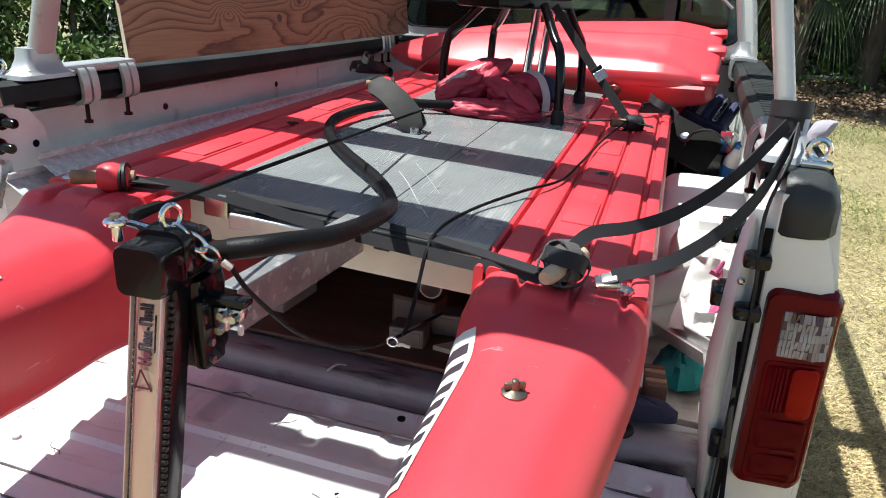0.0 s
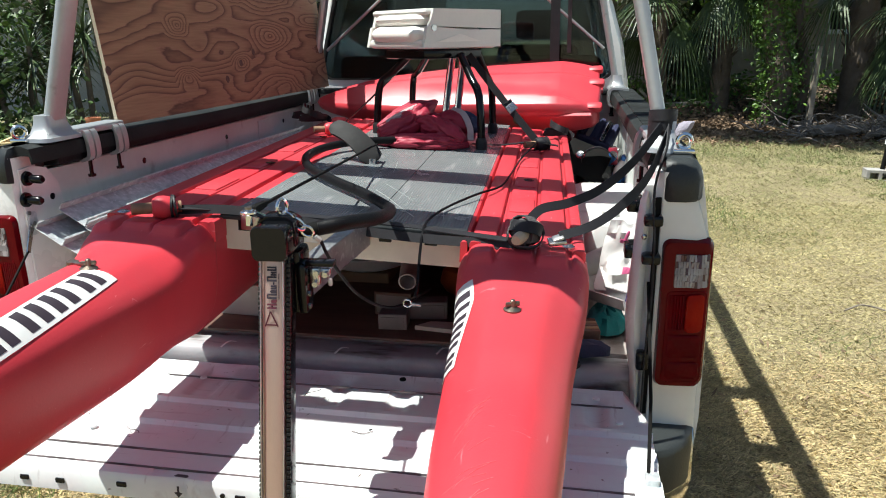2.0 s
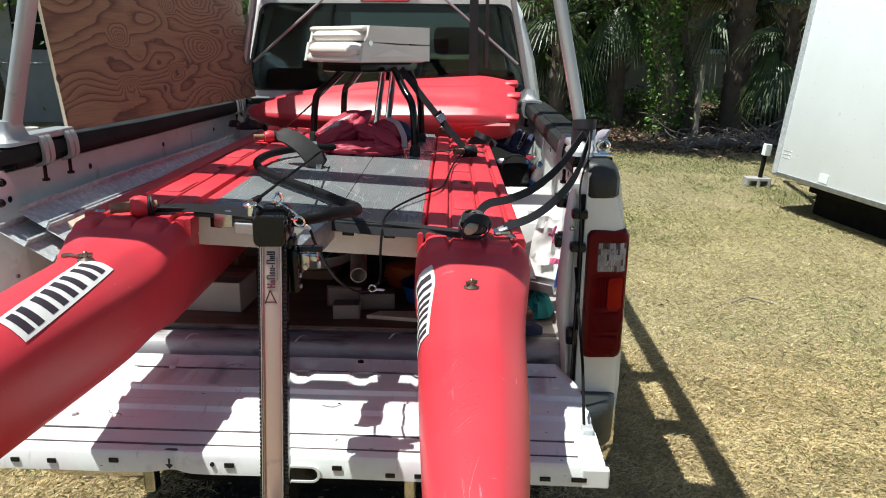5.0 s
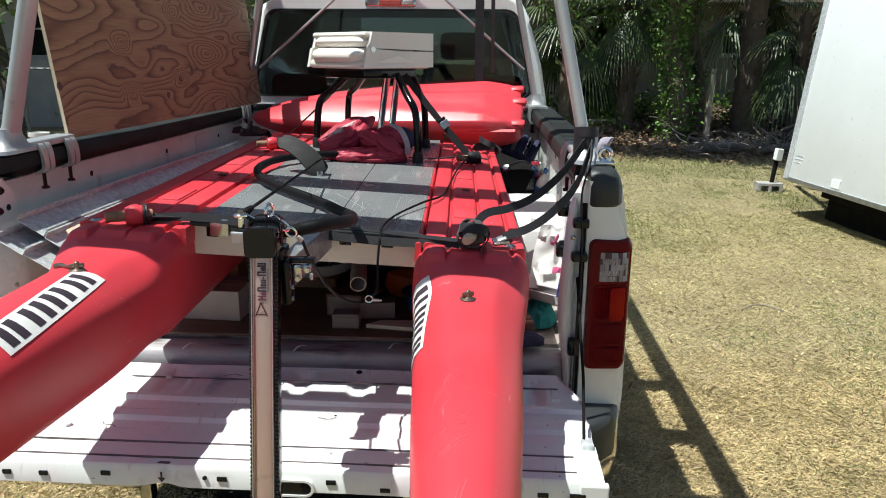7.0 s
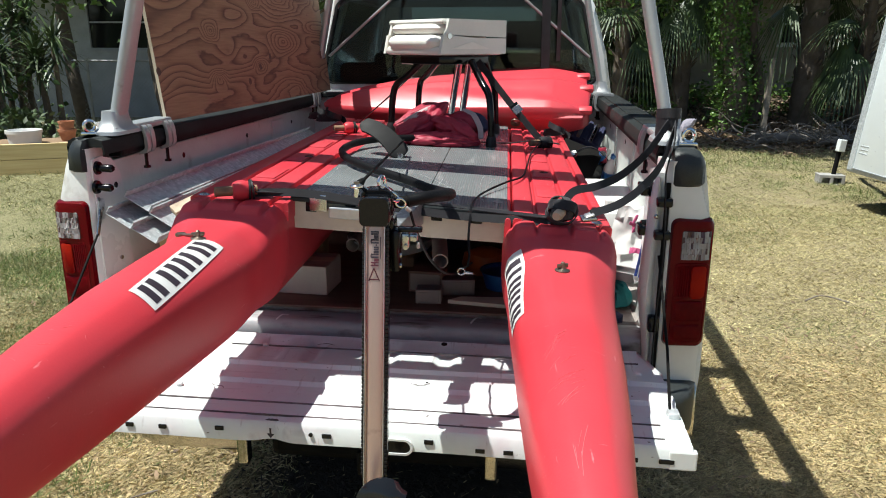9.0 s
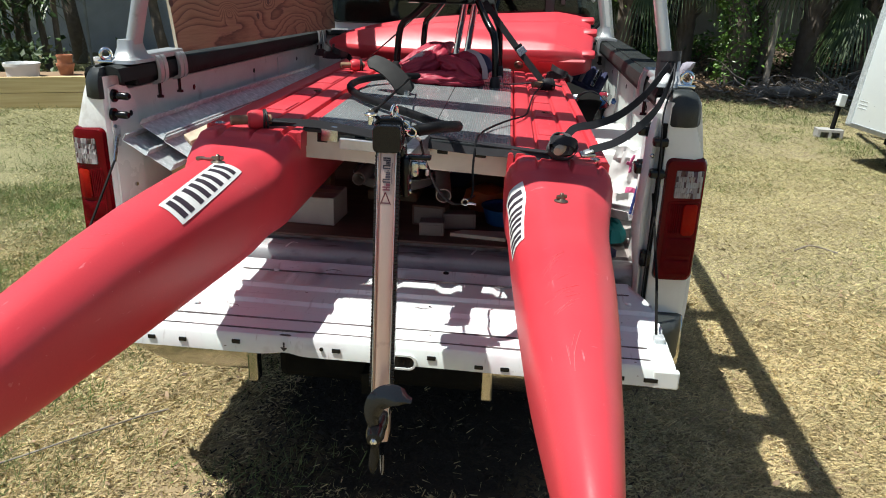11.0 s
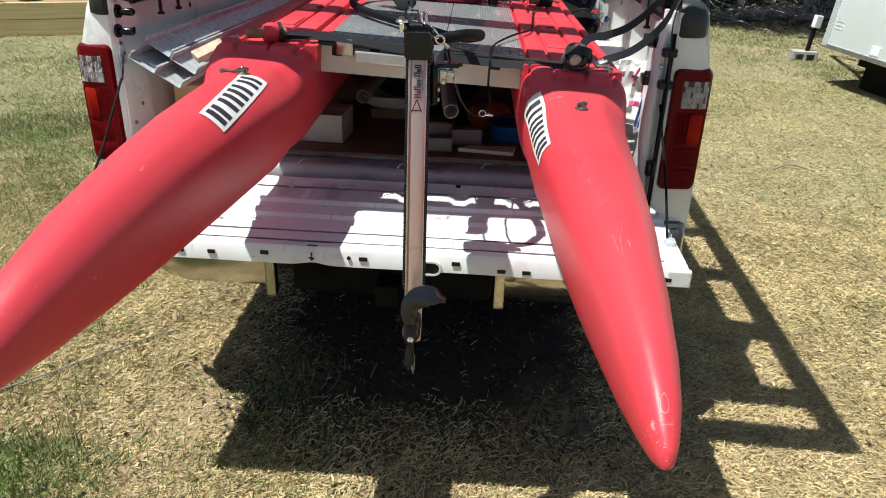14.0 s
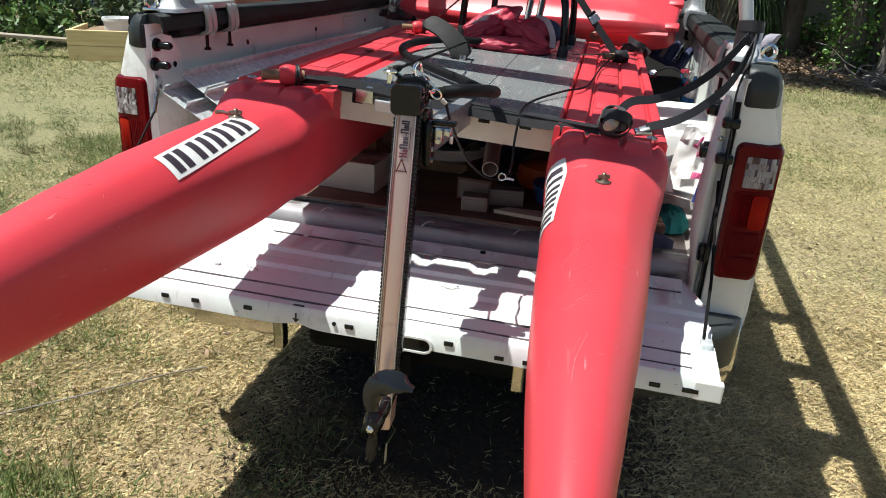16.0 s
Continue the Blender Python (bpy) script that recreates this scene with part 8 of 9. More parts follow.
def overhang():
    """Leafy limbs added out of view, over the lawn by the ivy tree, to shade it."""
    t = thing("unseen_shade_limb", "unseen leafy limbs added to shade the lawn's far edge", "tree limb", pose(4.36, 13.3, 4.4))
    part("limb", tube(B(), curve([(0, 0, 0), (-0.3, -0.7, 1.0), (-1.0, -1.6, 1.9), (-2.4, -2.3, 2.2)], 4), [0.09 - 0.005 * k for k in range(13)], 8), BARK, t, "", True)
    c = []
    for i in range(125):
        x = rnd.uniform(-3.9, 2.4)
        m = Vector((x, rnd.uniform(-2.3 - 0.75 * max(0.0, min(2.3, x + 3.3)), -2.0), rnd.uniform(1.7, 2.6)))
        for j in range(80):
            c.append((m + Vector((rnd.gauss(0, 0.34), rnd.gauss(0, 0.34), rnd.gauss(0, 0.22))), 0.17))
    leaf_soup("foliage", LEAF, "dense green leaves", c, 0.15, rnd, t)


overhang()
palm("cabbage_palm", "shaggy fan palm beside the cab", 2.35, 14.2, 2.9, 0.16, rnd, 18, 1.3, 14)
palm("cabbage_palm", "slim fan palm in the shade of the house", 2.95, 15.4, 2.2, 0.14, rnd, 18, 1.3, 10)


def hanging_vines():
    c = []
    for i in range(60):
        x, y, top = rnd.uniform(1.6, 5.0), rnd.uniform(13.0, 14.2), rnd.uniform(3.0, 4.2)
        for j in range(42):
            c.append((Vector((x + rnd.gauss(0, 0.10), y + rnd.gauss(0, 0.10), top - abs(rnd.gauss(0, 0.55)))), 0.10))
    tagged(leaf_soup("hanging_vines", IVY, "green vines hanging from the trees by the house", c, 0.09, rnd), category="vines", kind="stuff")


hanging_vines()


def bank(x, y):
    """Height of the leafy bank that rises towards the house."""
    k = lambda a, b, t: (lambda q: q * q * (3 - 2 * q))(max(0.0, min(1.0, (t - a) / (b - a))))
    return 0.62 * k(12.3, 16.0, y) * k(0.5, 1.9, x)


def leaf_bank():
    nx, ny = 90, 40
    verts = [(0.4 + 11.8 * i / nx, 12.25 + 5.3 * j / ny, 0) for j in range(ny + 1) for i in range(nx + 1)]
    verts = [(x, y, bank(x, y) * (1 + 0.25 * noise.noise(Vector((x * 1.5, y * 1.5, 1)))) - 0.035) for x, y, _ in verts]
    faces = [(j * (nx + 1) + i, j * (nx + 1) + i + 1, (j + 1) * (nx + 1) + i + 1, (j + 1) * (nx + 1) + i) for j in range(ny) for i in range(nx)]
    tagged(soup("leaf_bank", verts, faces, SOIL, smooth=True), "brown leafy bank rising towards the house", "bank", kind="structure")
    for pts, rad, label in (([(2.2, 15.0, 0.72), (2.55, 14.8, 0.60), (2.92, 14.6, 0.47)], 0.045, "pale fallen limb leaning on the leafy bank"), ([(2.05, 14.7, 0.66), (2.2, 14.5, 0.50), (2.42, 14.3, 0.40)], 0.035, "pale broken limb on the leafy bank"), ([(2.3, 14.2, 0.36), (3.0, 14.25, 0.40), (3.8, 14.4, 0.43)], 0.05, "long pale log lying on the leafy bank")):
        tagged(part("fallen_log", tube(B(), curve(pts, 4), [rad * (1 - 0.04 * i) for i in range(9)], 9), PALELOG, None, label, True), category="log")


leaf_bank()


def undergrowth():
    c = []
    for i in range(2600):
        x = rnd.uniform(1.4, 11.5)
        y = rnd.uniform(14.0, 16.8)
        h = abs(rnd.gauss(0, 0.30)) * (0.6 + 0.7 * noise.noise(Vector((x, y, 0))))
        c.append((Vector((x, y, bank(x, y) + max(h, 0.01))), 0.12))
    tagged(leaf_soup("undergrowth", IVY, "low green undergrowth in the shade of the trees", c, 0.1, rnd), category="plants", kind="stuff")
    c = []
    for i in range(1500):
        x, y = rnd.uniform(2.0, 5.2), rnd.gauss(14.6, 0.5)
        if noise.noise(Vector((x * 1.7, y * 1.7, 3))) > -0.05:
            c.append((Vector((x, y, bank(x, y) + 0.02 + abs(rnd.gauss(0, 0.16)))), 0.10))
    tagged(leaf_soup("ground_cover", IVY, "bright green ground cover below the trees", c, 0.09, rnd), category="plants", kind="stuff")
    c = []
    for i in range(16000):
        x, y = rnd.uniform(1.2, 10), rnd.gauss(13.2, 1.1)
        if 10.6 < y < 16.5:
            c.append((Vector((x, y, bank(x, y) * 1.05 + 0.012 + rnd.random() * 0.04)), 0.085))
    tagged(leaf_soup("leaf_litter", DEADLEAF, "brown dead leaves on the shaded ground", c, 0.08, rnd, None, 0.8), category="leaves", kind="stuff")


undergrowth()


def brush_pile():
    t = thing("brush_pile", "tangled pile of grey dead branches and roots", "brush pile", pose(5.55, 12.3, 0))
    for i in range(150):
        x, y = rnd.triangular(-2.0, 1.7, 0.7), rnd.gauss(0, 0.5)
        a, l = rnd.random() * TAU, rnd.uniform(0.25, 0.85)
        z = abs(rnd.gauss(0.06, 0.15)) * (0.6 + 0.5 * (x + 2) / 3.7) + 0.02
        d = Vector((math.cos(a), math.sin(a) * 0.7, rnd.uniform(-0.25, 0.5)))
        pts = [Vector((x, y, z)) + d * l * k + Vector((noise.noise(Vector((i, k * 2, 0))), noise.noise(Vector((i, k * 2, 3))), noise.noise(Vector((i, k * 2, 7))))) * 0.24 for k in (0, 0.33, 0.66, 1)]
        for p in pts:
            p.z = max(p.z, 0.02)
        r = rnd.uniform(0.008, 0.030)
        part("branch", tube(B(), curve(pts, 3), [r * (1 - 0.7 * k / 9) for k in range(10)], 7), BRANCH, t, "", True)
    for x, y, r in ((-0.9, -0.35, 0.10), (0.15, -0.4, 0.08), (1.2, -0.2, 0.09)):
        part("log", tube(B(), [(x, y, r), (x + 0.5, y + 0.15, r + 0.06), (x + 0.9, y + 0.2, r + 0.02)], [r, r * 0.9, r * 0.8], 10), BRANCH, t, "grey dead log", True)


brush_pile()


def lone_post(x, y, h):
    tagged(part("fence_post", one_box(-0.05, 0.05, -0.05, 0.05, -0.05, h, 0.01, m=pose(x, y, 0, 0, 1.5, 10)), SEALED, None, "weathered wooden post standing among the trees"), category="post")


lone_post(5.05, 13.1, 1.55)


# ---- houses ----
def house(name, label, m, width, height, depth, wall, windows, trim=None):
    t = thing(name, label, "house", m)
    z, trim = height, trim or TRAILERW
    # front wall built round its windows, in strips
    xs = sorted({0.0, width, *(w[0] for w in windows), *(w[1] for w in windows)})
    for a, b in zip(xs, xs[1:]):
        cut = [w for w in windows if w[0] <= a and w[1] >= b]
        if cut:
            part("wall", one_box(a, b, 0, 0.2, 0, cut[0][2]), wall, t)
            part("wall", one_box(a, b, 0, 0.2, cut[0][3], z), wall, t)
        else:
            part("wall", one_box(a, b, 0, 0.2, 0, z), wall, t)
    for x0, x1 in ((0, 0.2), (width - 0.2, width)):
        part("side_wall", one_box(x0, x1, 0.2, depth, 0, z), wall, t)
    part("back_wall", one_box(0, width, depth, depth + 0.2, 0, z), wall, t)
    # eaves are made deep to throw shade on the front wall
    part("roof", one_box(-0.4, width + 0.4, -1.3, depth + 0.6, z, z + 0.25, 0.03), SEALED, t, "grey flat roof")
    for x0, x1, z0, z1 in windows:
        w = part("window", plate_with_hole(B(), rounded(x0, x1, z0, z1, 0.01, 1), rounded(x0 + 0.05, x1 - 0.05, z0 + 0.05, z1 - 0.05, 0.01, 1), -0.04, 0.03, Matrix(((1, 0, 0, 0), (0, 0, -1, 0.02), (0, 1, 0, 0), (0, 0, 0, 1)))), trim, t, "framed window")
        part("pane", one_box(x0 + 0.04, x1 - 0.04, 0.05, 0.06, z0 + 0.04, z1 - 0.04), PANE, w, "dark pane")
        part("glazing_bar", one_box(x0 + 0.04, x1 - 0.04, 0.015, 0.045, (z0 + z1) / 2 - 0.02, (z0 + z1) / 2 + 0.02), trim, w)
        part("sill", one_box(x0 - 0.05, x1 + 0.05, -0.06, 0.0, z0 - 0.06, z0, 0.006), trim, w)


house("stucco_house", "beige stucco house in deep shade behind the palms", pose(0.5, 17.6, 0, 0, 0, 0), 13.0, 3.0, 6.0, HOUSEW, [(6.05, 6.75, 1.82, 2.8), (9.3, 10.2, 1.5, 2.5)])
house("pale_house", "pale blue-white house with a dark window", pose(-15.4, 14.9, 0, 0, 0, 6), 12.6, 3.0, 6.0, HOUSEL, [(4.9, 6.6, 1.66, 2.98), (9.1, 10.2, 1.6, 2.7)], HOUSEL)


def chain_fence():
    t = thing("chain_link_fence", "grey chain-link fence in front of the pale house", "fence", pose(-13.5, 12.6, 0, 0, 0, 3))
    part("top_rail", tube(B(), [(0, 0, 1.45), (9.0, 0, 1.45)], 0.022, 8), CHAIN, t, "", True)
    for k in range(5):
        part("post", tube(B(), [(k * 2.25, 0, 0), (k * 2.25, 0, 1.5)], 0.028, 8), CHAIN, t, "", True)
    verts, faces = [], []
    pitch = 0.09
    def wire(a, b):
        k = len(verts)
        n = Vector((b[1] - a[1], 0, -(b[0] - a[0]))).normalized() * 0.0035
        for p in (a, b):
            verts.extend([Vector((p[0], -0.002, p[1])) - n, Vector((p[0], -0.002, p[1])) + n])
        faces.append((k, k + 1, k + 3, k + 2))
    for i in range(-16, 100):
        x = i * pitch
        for d in (1, -1):
            x0, x1 = x, x + d * 1.42
            if 0 <= min(x0, x1) and max(x0, x1) <= 9.0:
                wire((x0, 0.03), (x1, 1.45))
    tagged(soup("mesh", verts, faces, CHAIN, t, "woven wire mesh"), kind="stuff")


chain_fence()


def yucca(x, y, h, n, rnd, label):
    t = thing("yucca", label, "plant", pose(x, y, 0))
    for s in range(3):
        bx, by, hh = rnd.uniform(-0.25, 0.25), rnd.uniform(-0.2, 0.2), h * rnd.uniform(0.6, 1.05)
        part("stem", tube(B(), [(bx, by, 0), (bx * 1.3, by * 1.2, hh * 0.5), (bx * 1.6, by * 1.4, hh)], [0.06, 0.05, 0.04], 8), BARK, t, "", True)
        verts, faces = [], []
        for i in range(n):
            a, e = rnd.random() * TAU, rnd.uniform(-0.5, 1.3)
            d = Vector((math.cos(a) * math.cos(e), math.sin(a) * math.cos(e), math.sin(e)))
            w = d.cross(Vector((0, 0, 1))).normalized()
            base = Vector((bx * 1.6, by * 1.4, hh * rnd.uniform(0.75, 1.0)))
            l = rnd.uniform(0.5, 0.85)
            prev = None
            for k, wd in ((0, 0.018), (0.4, 0.022), (0.75, 0.014), (1, 0.001)):
                c = base + d * l * k + Vector((0, 0, -0.22 * k * k))
                q = len(verts)
                verts += [c - w * wd, c + w * wd]
                if prev is not None:
                    faces.append((prev, prev + 1, q + 1, q))
                prev = q
        soup("leaf_rosette", verts, faces, PALM, t, "narrow green spiky leaves")


for x, y, h in ((-8.9, 9.7, 2.0), (-8.1, 10.4, 2.5), (-9.9, 9.0, 1.7), (-10.8, 8.4, 1.4), (-9.3, 10.9, 2.7)):
    yucca(x, y, h, 70, rnd, "spiky green yucca behind the timber edging")


def bush(x, y, r, h, n, label, material):
    c = []
    for i in range(n):
        a, q, z = rnd.random() * TAU, abs(rnd.gauss(0, 0.5)) * r, rnd.random() ** 0.7 * h
        c.append((Vector((x + math.cos(a) * q, y + math.sin(a) * q, z + 0.02)), 0.14))
    tagged(leaf_soup("bush", material, label, c, 0.12, rnd), category="bush", kind="stuff")


bush(-9.9, 9.7, 1.7, 2.7, 4200, "tall leafy plants behind the timber edging", LEAF)
bush(-11.8, 9.2, 1.6, 2.8, 3600, "bright green shrubs in the garden", IVY)
bush(-10.3, 7.6, 1.3, 1.5, 1500, "leafy green bush by the lumber stack", LEAF)
bush(-7.9, 9.0, 0.8, 0.7, 600, "low green plants behind the timber edging", PALM)
bush(-12.6, 7.0, 1.6, 2.2, 1500, "bright green shrub at the yard's edge", IVY)
bush(-8.6, 8.0, 1.0, 0.7, 600, "low leafy plants in the bed", LEAF)


def garden_edge():
    e = thing("timber_edging", "yellow pine boards edging a raised garden bed", "timber edging", pose(-7.2, 6.95, 0, 0, 0, 25))
    for k in range(2):
        part("board", one_box(0, 2.9, 0.0, 0.05, 0.0 + 0.22 * k, 0.215 + 0.22 * k, 0.006), TIMBER, e, "yellow pine board")
    part("end_board", one_box(0.0, 0.05, 0.05, 1.0, 0.0, 0.43, 0.006), TIMBER, e)
    part("soil", one_box(0.05, 2.9, 0.052, 1.4, 0.0, 0.36, 0.02), DEADLEAF, e, "dark soil")
    tagged(part("loose_board", one_box(-1.1, 0.0, 0.1, 0.28, 0.24, 0.28, 0.005, m=pose(-7.2, 7.0, 0, 0, 2, 20)), SEALED, None, "grey weathered board lying on soil"), category="board")
    st = thing("lumber_stack", "stack of yellow boards on grey blocks", "lumber", pose(-8.9, 5.6, 0, 0, 0, 35))
    for k in range(6):
        part("board", one_box(-1.4, 0.75 + 0.05 * (k % 3), -0.3, 0.3, 0.45 + 0.072 * k, 0.45 + 0.072 * k + 0.055, 0.006), TIMBER, st)
    for x in (-1.1, -0.2, 0.5):
        part("block", one_box(x - 0.3, x + 0.3, -0.25, 0.25, 0.0, 0.45, 0.01), CONCRETE, st, "grey concrete block")


garden_edge()


def pot(name, label, x, y, z, r, h, material, taper=0.7):
    bm = lathe(B(), [(r * taper, 0), (r * 0.93, h * 0.78), (r, h * 0.78), (r, h), (r * 0.88, h), (r * 0.80, h * 0.75), (r * 0.1, h * 0.7)], 24)
    ob = tagged(part(name, bm, material, None, label, True), category="pot")
    ob.matrix_world = pose(x, y, z)


pot("flower_pot", "terracotta flower pot on the garden bed", -6.58, 8.28, 0.36, 0.13, 0.17, TERRA)
pot("flower_pot", "terracotta flower pot stacked in another", -6.58, 8.28, 0.505, 0.115, 0.15, TERRA, 0.9)
pot("flower_pot", "small terracotta pot lying by the bed", -7.10, 8.10, 0.36, 0.10, 0.16, TERRA)
pot("bucket", "white plastic bucket on the garden bed", -6.20, 8.70, 0.36, 0.15, 0.24, JUG, 0.82)
pot("planter", "large black plastic nursery pot", -5.50, 9.30, 0.0, 0.30, 0.52, BLACKP, 0.8)
pot("planter", "tall grey-green glazed planter", -5.20, 9.90, 0.0, 0.28, 0.85, CAPP, 0.75)
pot("bowl", "white plastic basin on the garden bed", -6.98, 7.85, 0.36, 0.25, 0.20, JUG, 0.86)


def garden_chair():
    t = thing("garden_chair", "dark metal garden chair by the pale house", "chair", pose(-5.0, 10.6, 0, 0, 0, 20))
    part("seat", one_box(-0.24, 0.24, -0.24, 0.24, 0.42, 0.45, 0.01), DARKMETAL, t)
    for x in (-0.22, 0.22):
        for y in (-0.22, 0.22):
            part("leg", tube(B(), [(x, y, 0), (x, y, 0.43)], 0.015, 8), DARKMETAL, t, "", True)
    part("backrest", one_box(-0.24, 0.24, 0.22, 0.25, 0.45, 0.90, 0.01), DARKMETAL, t)


garden_chair()


# ---- straw, chips and grass on the ground ----
def scatter(name, label, material, n, area, seed, length, width, stand, weight=None, category="grass"):
    r = np.random.RandomState(seed)
    # the sheet thins out towards its edges
    x0, x1, y0, y1 = area
    e = 0.9
    n = int(n * (x1 - x0 + 2 * e) * (y1 - y0 + 2 * e) / (x1 - x0) / (y1 - y0))
    x, y = r.uniform(x0 - e, x1 + e, n), r.uniform(y0 - e, y1 + e, n)
    rim = np.minimum(np.minimum(x - x0, x1 - x), np.minimum(y - y0, y1 - y)) / e + 1
    keep = rim > r.uniform(0, 1, n)
    x, y = x[keep], y[keep]
    n = len(x)
    if weight is not None:
        keep = np.array([weight(a, b) for a, b in zip(x, y)]) > r.uniform(0, 1, n)
        x, y = x[keep], y[keep]
    n = len(x)
    a = r.uniform(0, TAU, n)
    l = length * r.uniform(0.4, 1.4, n)
    w = width * r.uniform(0.6, 1.4, n)
    e = np.abs(r.normal(0, stand, n))
    dx, dy, dz = np.cos(a) * np.cos(e) * l, np.sin(a) * np.cos(e) * l, np.sin(e) * l
    px, py = -np.sin(a) * w / 2, np.cos(a) * w / 2
    z = np.array([noise.noise(Vector((p * 0.7, q * 0.7, 0))) * 0.03 + noise.noise(Vector((p * 2.3, q * 2.3, 4))) * 0.012 for p, q in zip(x, y)]) + 0.002
    lift = r.uniform(0, 0.012, n)
    v = np.stack([np.stack([x - px, y - py, z], 1), np.stack([x + px, y + py, z + lift * 0.3], 1), np.stack([x + dx + px * 0.3, y + dy + py * 0.3, z + dz + lift], 1), np.stack([x + dx - px * 0.3, y + dy - py * 0.3, z + dz + lift * 0.6], 1)], 1).reshape(-1, 3)
    k = np.arange(n)[:, None] * 4
    ob = soup(name, v.tolist(), (k + np.array([0, 1, 2, 3])).tolist(), material, None, label)
    return tagged(ob, category=category, kind="stuff")


def chips(name, label, material, n, area, seed, length, width, weight):
    """Curled flakes of bark and dead leaf, each bent along its length."""
    r = np.random.RandomState(seed)
    x0, x1, y0, y1 = area
    x, y = r.uniform(x0, x1, n), r.uniform(y0, y1, n)
    keep = np.array([weight(a, b) for a, b in zip(x, y)]) > r.uniform(0, 1, n)
    x, y = x[keep], y[keep]
    n = len(x)
    a, l, w = r.uniform(0, TAU, n), length * r.uniform(0.4, 1.6, n), width * r.uniform(0.5, 1.5, n)
    z = np.array([noise.noise(Vector((p * 0.7, q * 0.7, 0))) * 0.03 + noise.noise(Vector((p * 2.3, q * 2.3, 4))) * 0.012 for p, q in zip(x, y)]) + 0.003
    tilt, roll, bow = r.normal(0, 0.28, n), r.normal(0, 0.35, n), r.normal(0, 0.22, n) * l
    lift = r.uniform(0, 0.008, n) + np.abs(tilt) * l * 0.5 + np.abs(roll) * w * 0.4
    rows = []
    for t, wide in ((-0.5, 0.35), (0.0, 1.0), (0.5, 0.45)):
        for side in (-0.5, 0.5):
            u, v = l * t, w * wide * side
            rows.append(np.stack([x + u * np.cos(a) - v * np.sin(a), y + u * np.sin(a) + v * np.cos(a), z + lift + u * tilt + v * roll + bow * (0.25 - t * t)], 1))
    verts = np.stack(rows, 1).reshape(-1, 3)
    k = np.arange(n)[:, None] * 6
    faces = np.concatenate([k + np.array([0, 1, 3, 2]), k + np.array([2, 3, 5, 4])])
    return tagged(soup(name, verts.tolist(), faces.tolist(), material, None, label), category="chips", kind="stuff")


def mulch(x, y):
    """How thickly the bark chips lie: most behind and beside the parked truck."""
    d = math.hypot((x - 0.3) * 0.50, (y - 0.1) * 0.40)
    return max(0.10, min(1.0, 1.5 - d - 0.5 * noise.noise(Vector((x * 1.3, y * 1.3, 6)))))


def under(x, y):
    """How far the truck's shade is painted into the ground cover at a place."""
    return max(0.0, min(1.0, (0.88 - abs(x - 0.12)) / 0.3)) * max(0.0, min(1.0, (y + 0.44 + 0.25 * noise.noise(Vector((x * 2.2, y * 2.2, 4)))) / 0.40))


def bare(x, y):
    """How much straw lies on the mulch: little under the truck, so the painted shade shows."""
    return (1 - 0.55 * mulch(x, y)) * (1 - 0.985 * under(x, y))


green = lambda x, y: max(0.0, min(1.0, 2.4 * noise.noise(Vector((x * 0.45, y * 0.45, 9))) + 1.3 * noise.noise(Vector((x * 2.1, y * 2.1, 5))) + (0.30 if x < -1.5 else 0.12 if x > 1.1 and y > 1.5 else 0.55 if x < -0.75 and y < -0.35 else 0.0))) * bare(x, y)
scatter("dry_straw", "dry yellow straw and mown grass lying on the lawn", STRAW, 340000, (-3.4, 4.8, -1.1, 6.0), 1, 0.028, 0.0024, 0.30, bare)
# loose cover thins out wherever the truck's shade is painted
open_ground = lambda x, y: 1 - 0.99 * under(x, y) ** 0.5
chips("bark_chips", "curled brown and tan bark chips lying on the ground", CHIP, 78000, (-2.6, 2.8, -1.3, 2.6), 2, 0.020, 0.0052, lambda x, y: mulch(x, y) * open_ground(x, y))
chips("damp_chips", "bark chips painted dark for the shade under the truck", SHADECHIP, 34000, (-1.2, 1.2, -0.7, 2.8), 22, 0.021, 0.0070, under)
chips("leaf_flakes", "broad dry brown leaves scattered among the chips", DEADLEAF, 2600, (-3.4, 3.2, -1.3, 3.4), 12, 0.034, 0.014, lambda x, y: (0.3 + 0.7 * mulch(x, y)) * open_ground(x, y))
scatter("matted_straw", "matted tan straw and shredded bark behind the truck", MATTED, 230000, (-2.3, 2.5, -1.2, 1.5), 31, 0.030, 0.0030, 0.22, open_ground)
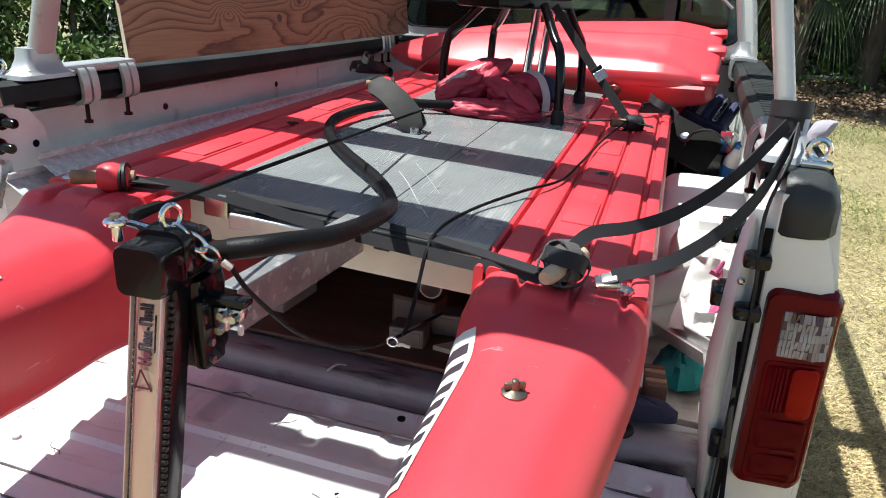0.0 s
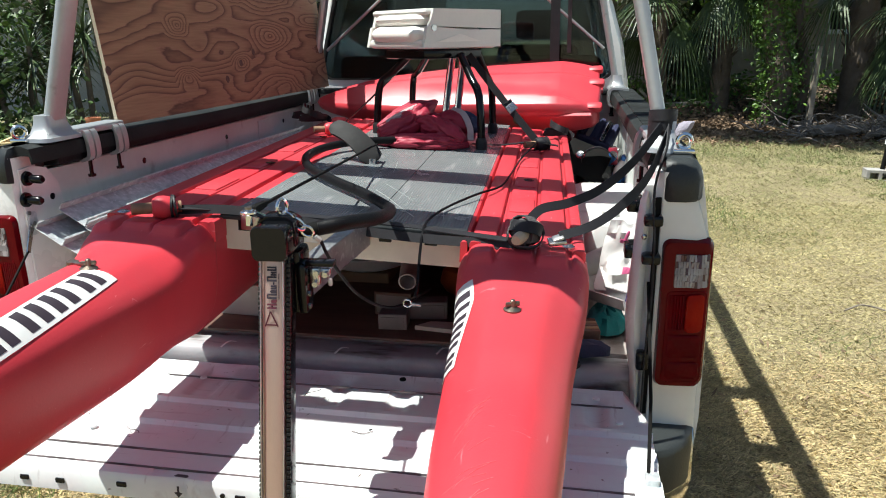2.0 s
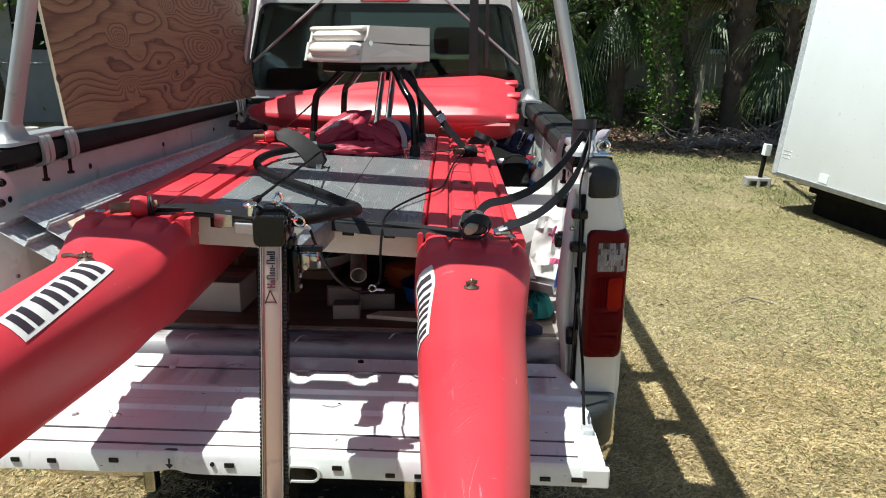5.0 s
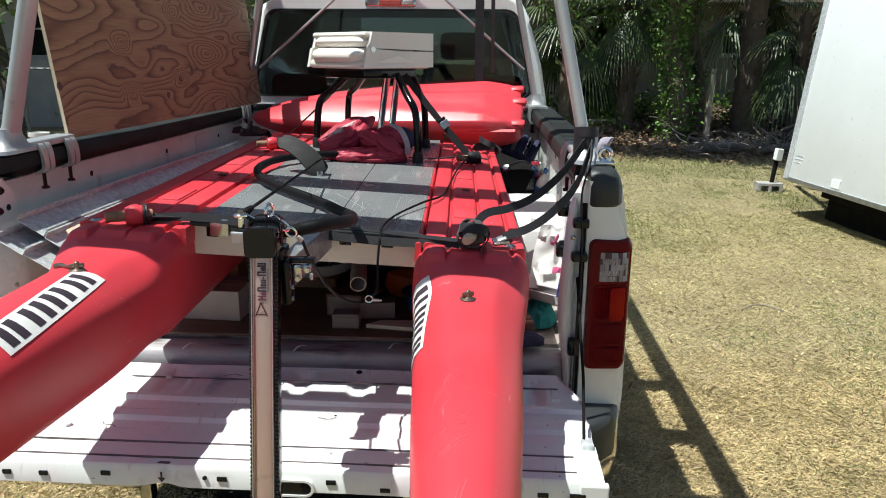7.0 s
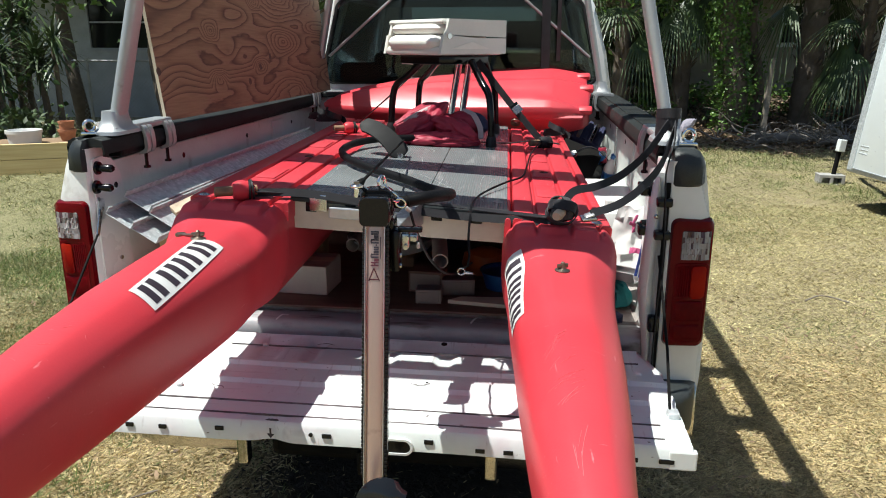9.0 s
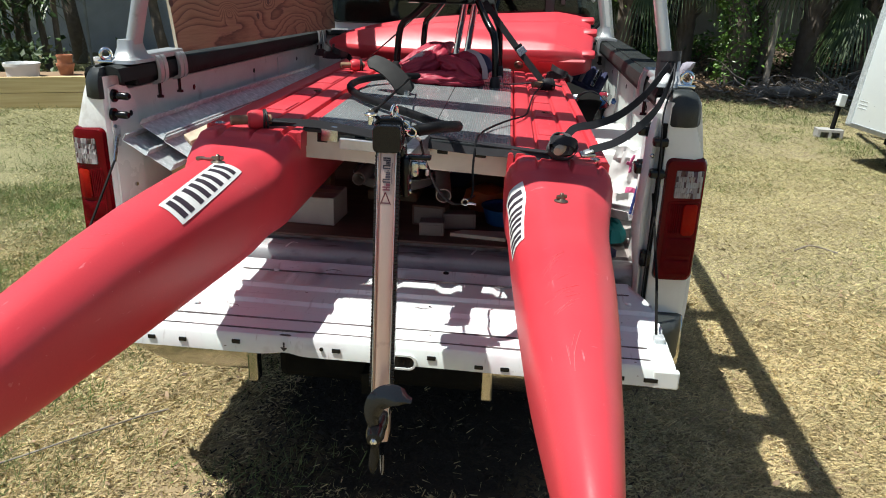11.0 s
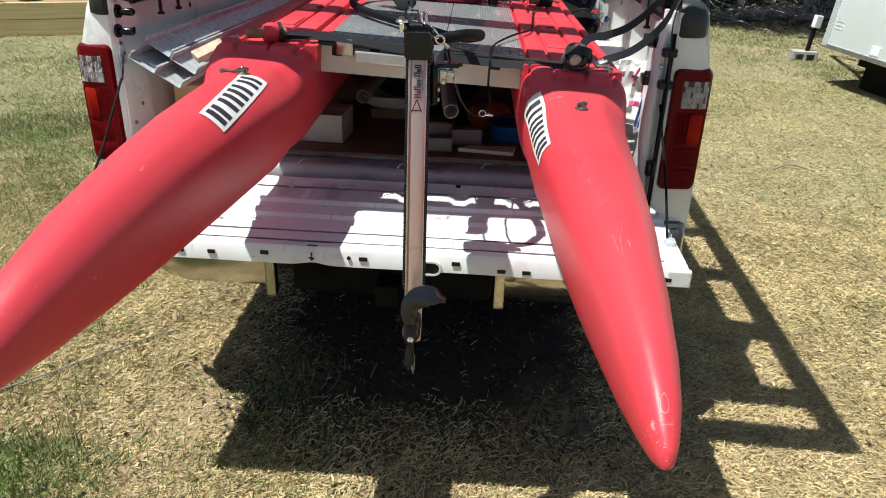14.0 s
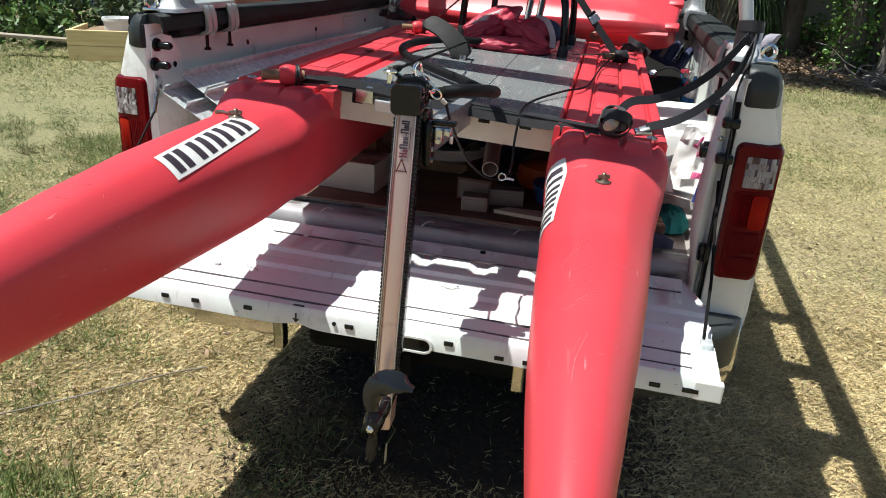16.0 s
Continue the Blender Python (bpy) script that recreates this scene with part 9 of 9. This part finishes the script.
chips("pale_chips", "pale dry leaf pieces scattered on the ground", STRAW, 7000, (-3.5, 4.5, -1.3, 4.5), 7, 0.024, 0.009, lambda x, y: 0.8 * bare(x, y))
scatter("far_straw", "dry yellow straw over the far lawn", FARSTRAW, 110000, (-8, 7.5, 5.5, 11.0), 3, 0.05, 0.0055, 0.32)
scatter("green_grass", "short green grass growing through the straw", GRASS, 130000, (-6, 6, -1.2, 8.0), 4, 0.045, 0.0035, 0.8, green)
lush = lambda x, y: max(0.0, min(1.0, 1.6 * noise.noise(Vector((x * 1.1, y * 1.1, 2))) + 0.9 * noise.noise(Vector((x * 4, y * 4, 7))) - 0.05 + 0.45 * min(1.0, max(0.0, -1.6 - x)) + 0.9 * max(0.0, 1 - math.hypot((x + 1.15) / 0.6, (y + 0.65) / 0.5)) + 0.5 * max(0.0, 1 - math.hypot((x + 2.0) / 0.9, (y - 0.2) / 0.9))))
scatter("lawn_grass", "fresh green grass in patches beside the truck", GRASS, 125000, (-4.6, -0.75, -1.3, 3.5), 8, 0.05, 0.0036, 0.9, lush)
tuft = lambda x, y: max(0.0, min(1.0, 1.5 - 1.5 * math.hypot((x + 1.25) / 0.42, (y + 0.60) / 0.30) + 0.9 * noise.noise(Vector((x * 5, y * 5, 3)))))
scatter("grass_tuft", "thick green grass tuft behind the truck", GRASS, 8500, (-1.75, -0.75, -1.0, -0.25), 9, 0.07, 0.0042, 1.0, tuft)
scatter("far_green_grass", "green grass at the lawn's edge", GRASS, 100000, (-12, 9, 6.0, 12.0), 5, 0.065, 0.006, 0.8, green)


def stick(pts, r, label):
    tagged(part("stick", tube(B(), curve(pts, 4), r, 6), BRANCH, None, label, True), category="stick")


stick([(-1.85, -0.55, 0.018), (-1.44, -0.15, 0.022), (-1.27, 0.04, 0.020), (-1.09, 0.24, 0.018), (-1.0, 0.33, 0.010)], 0.0038, "long dark dry stick lying on the lawn")
stick([(2.45, 3.05, 0.02), (2.6, 3.15, 0.03), (2.75, 3.05, 0.02)], 0.006, "bent dry twig on the lawn")
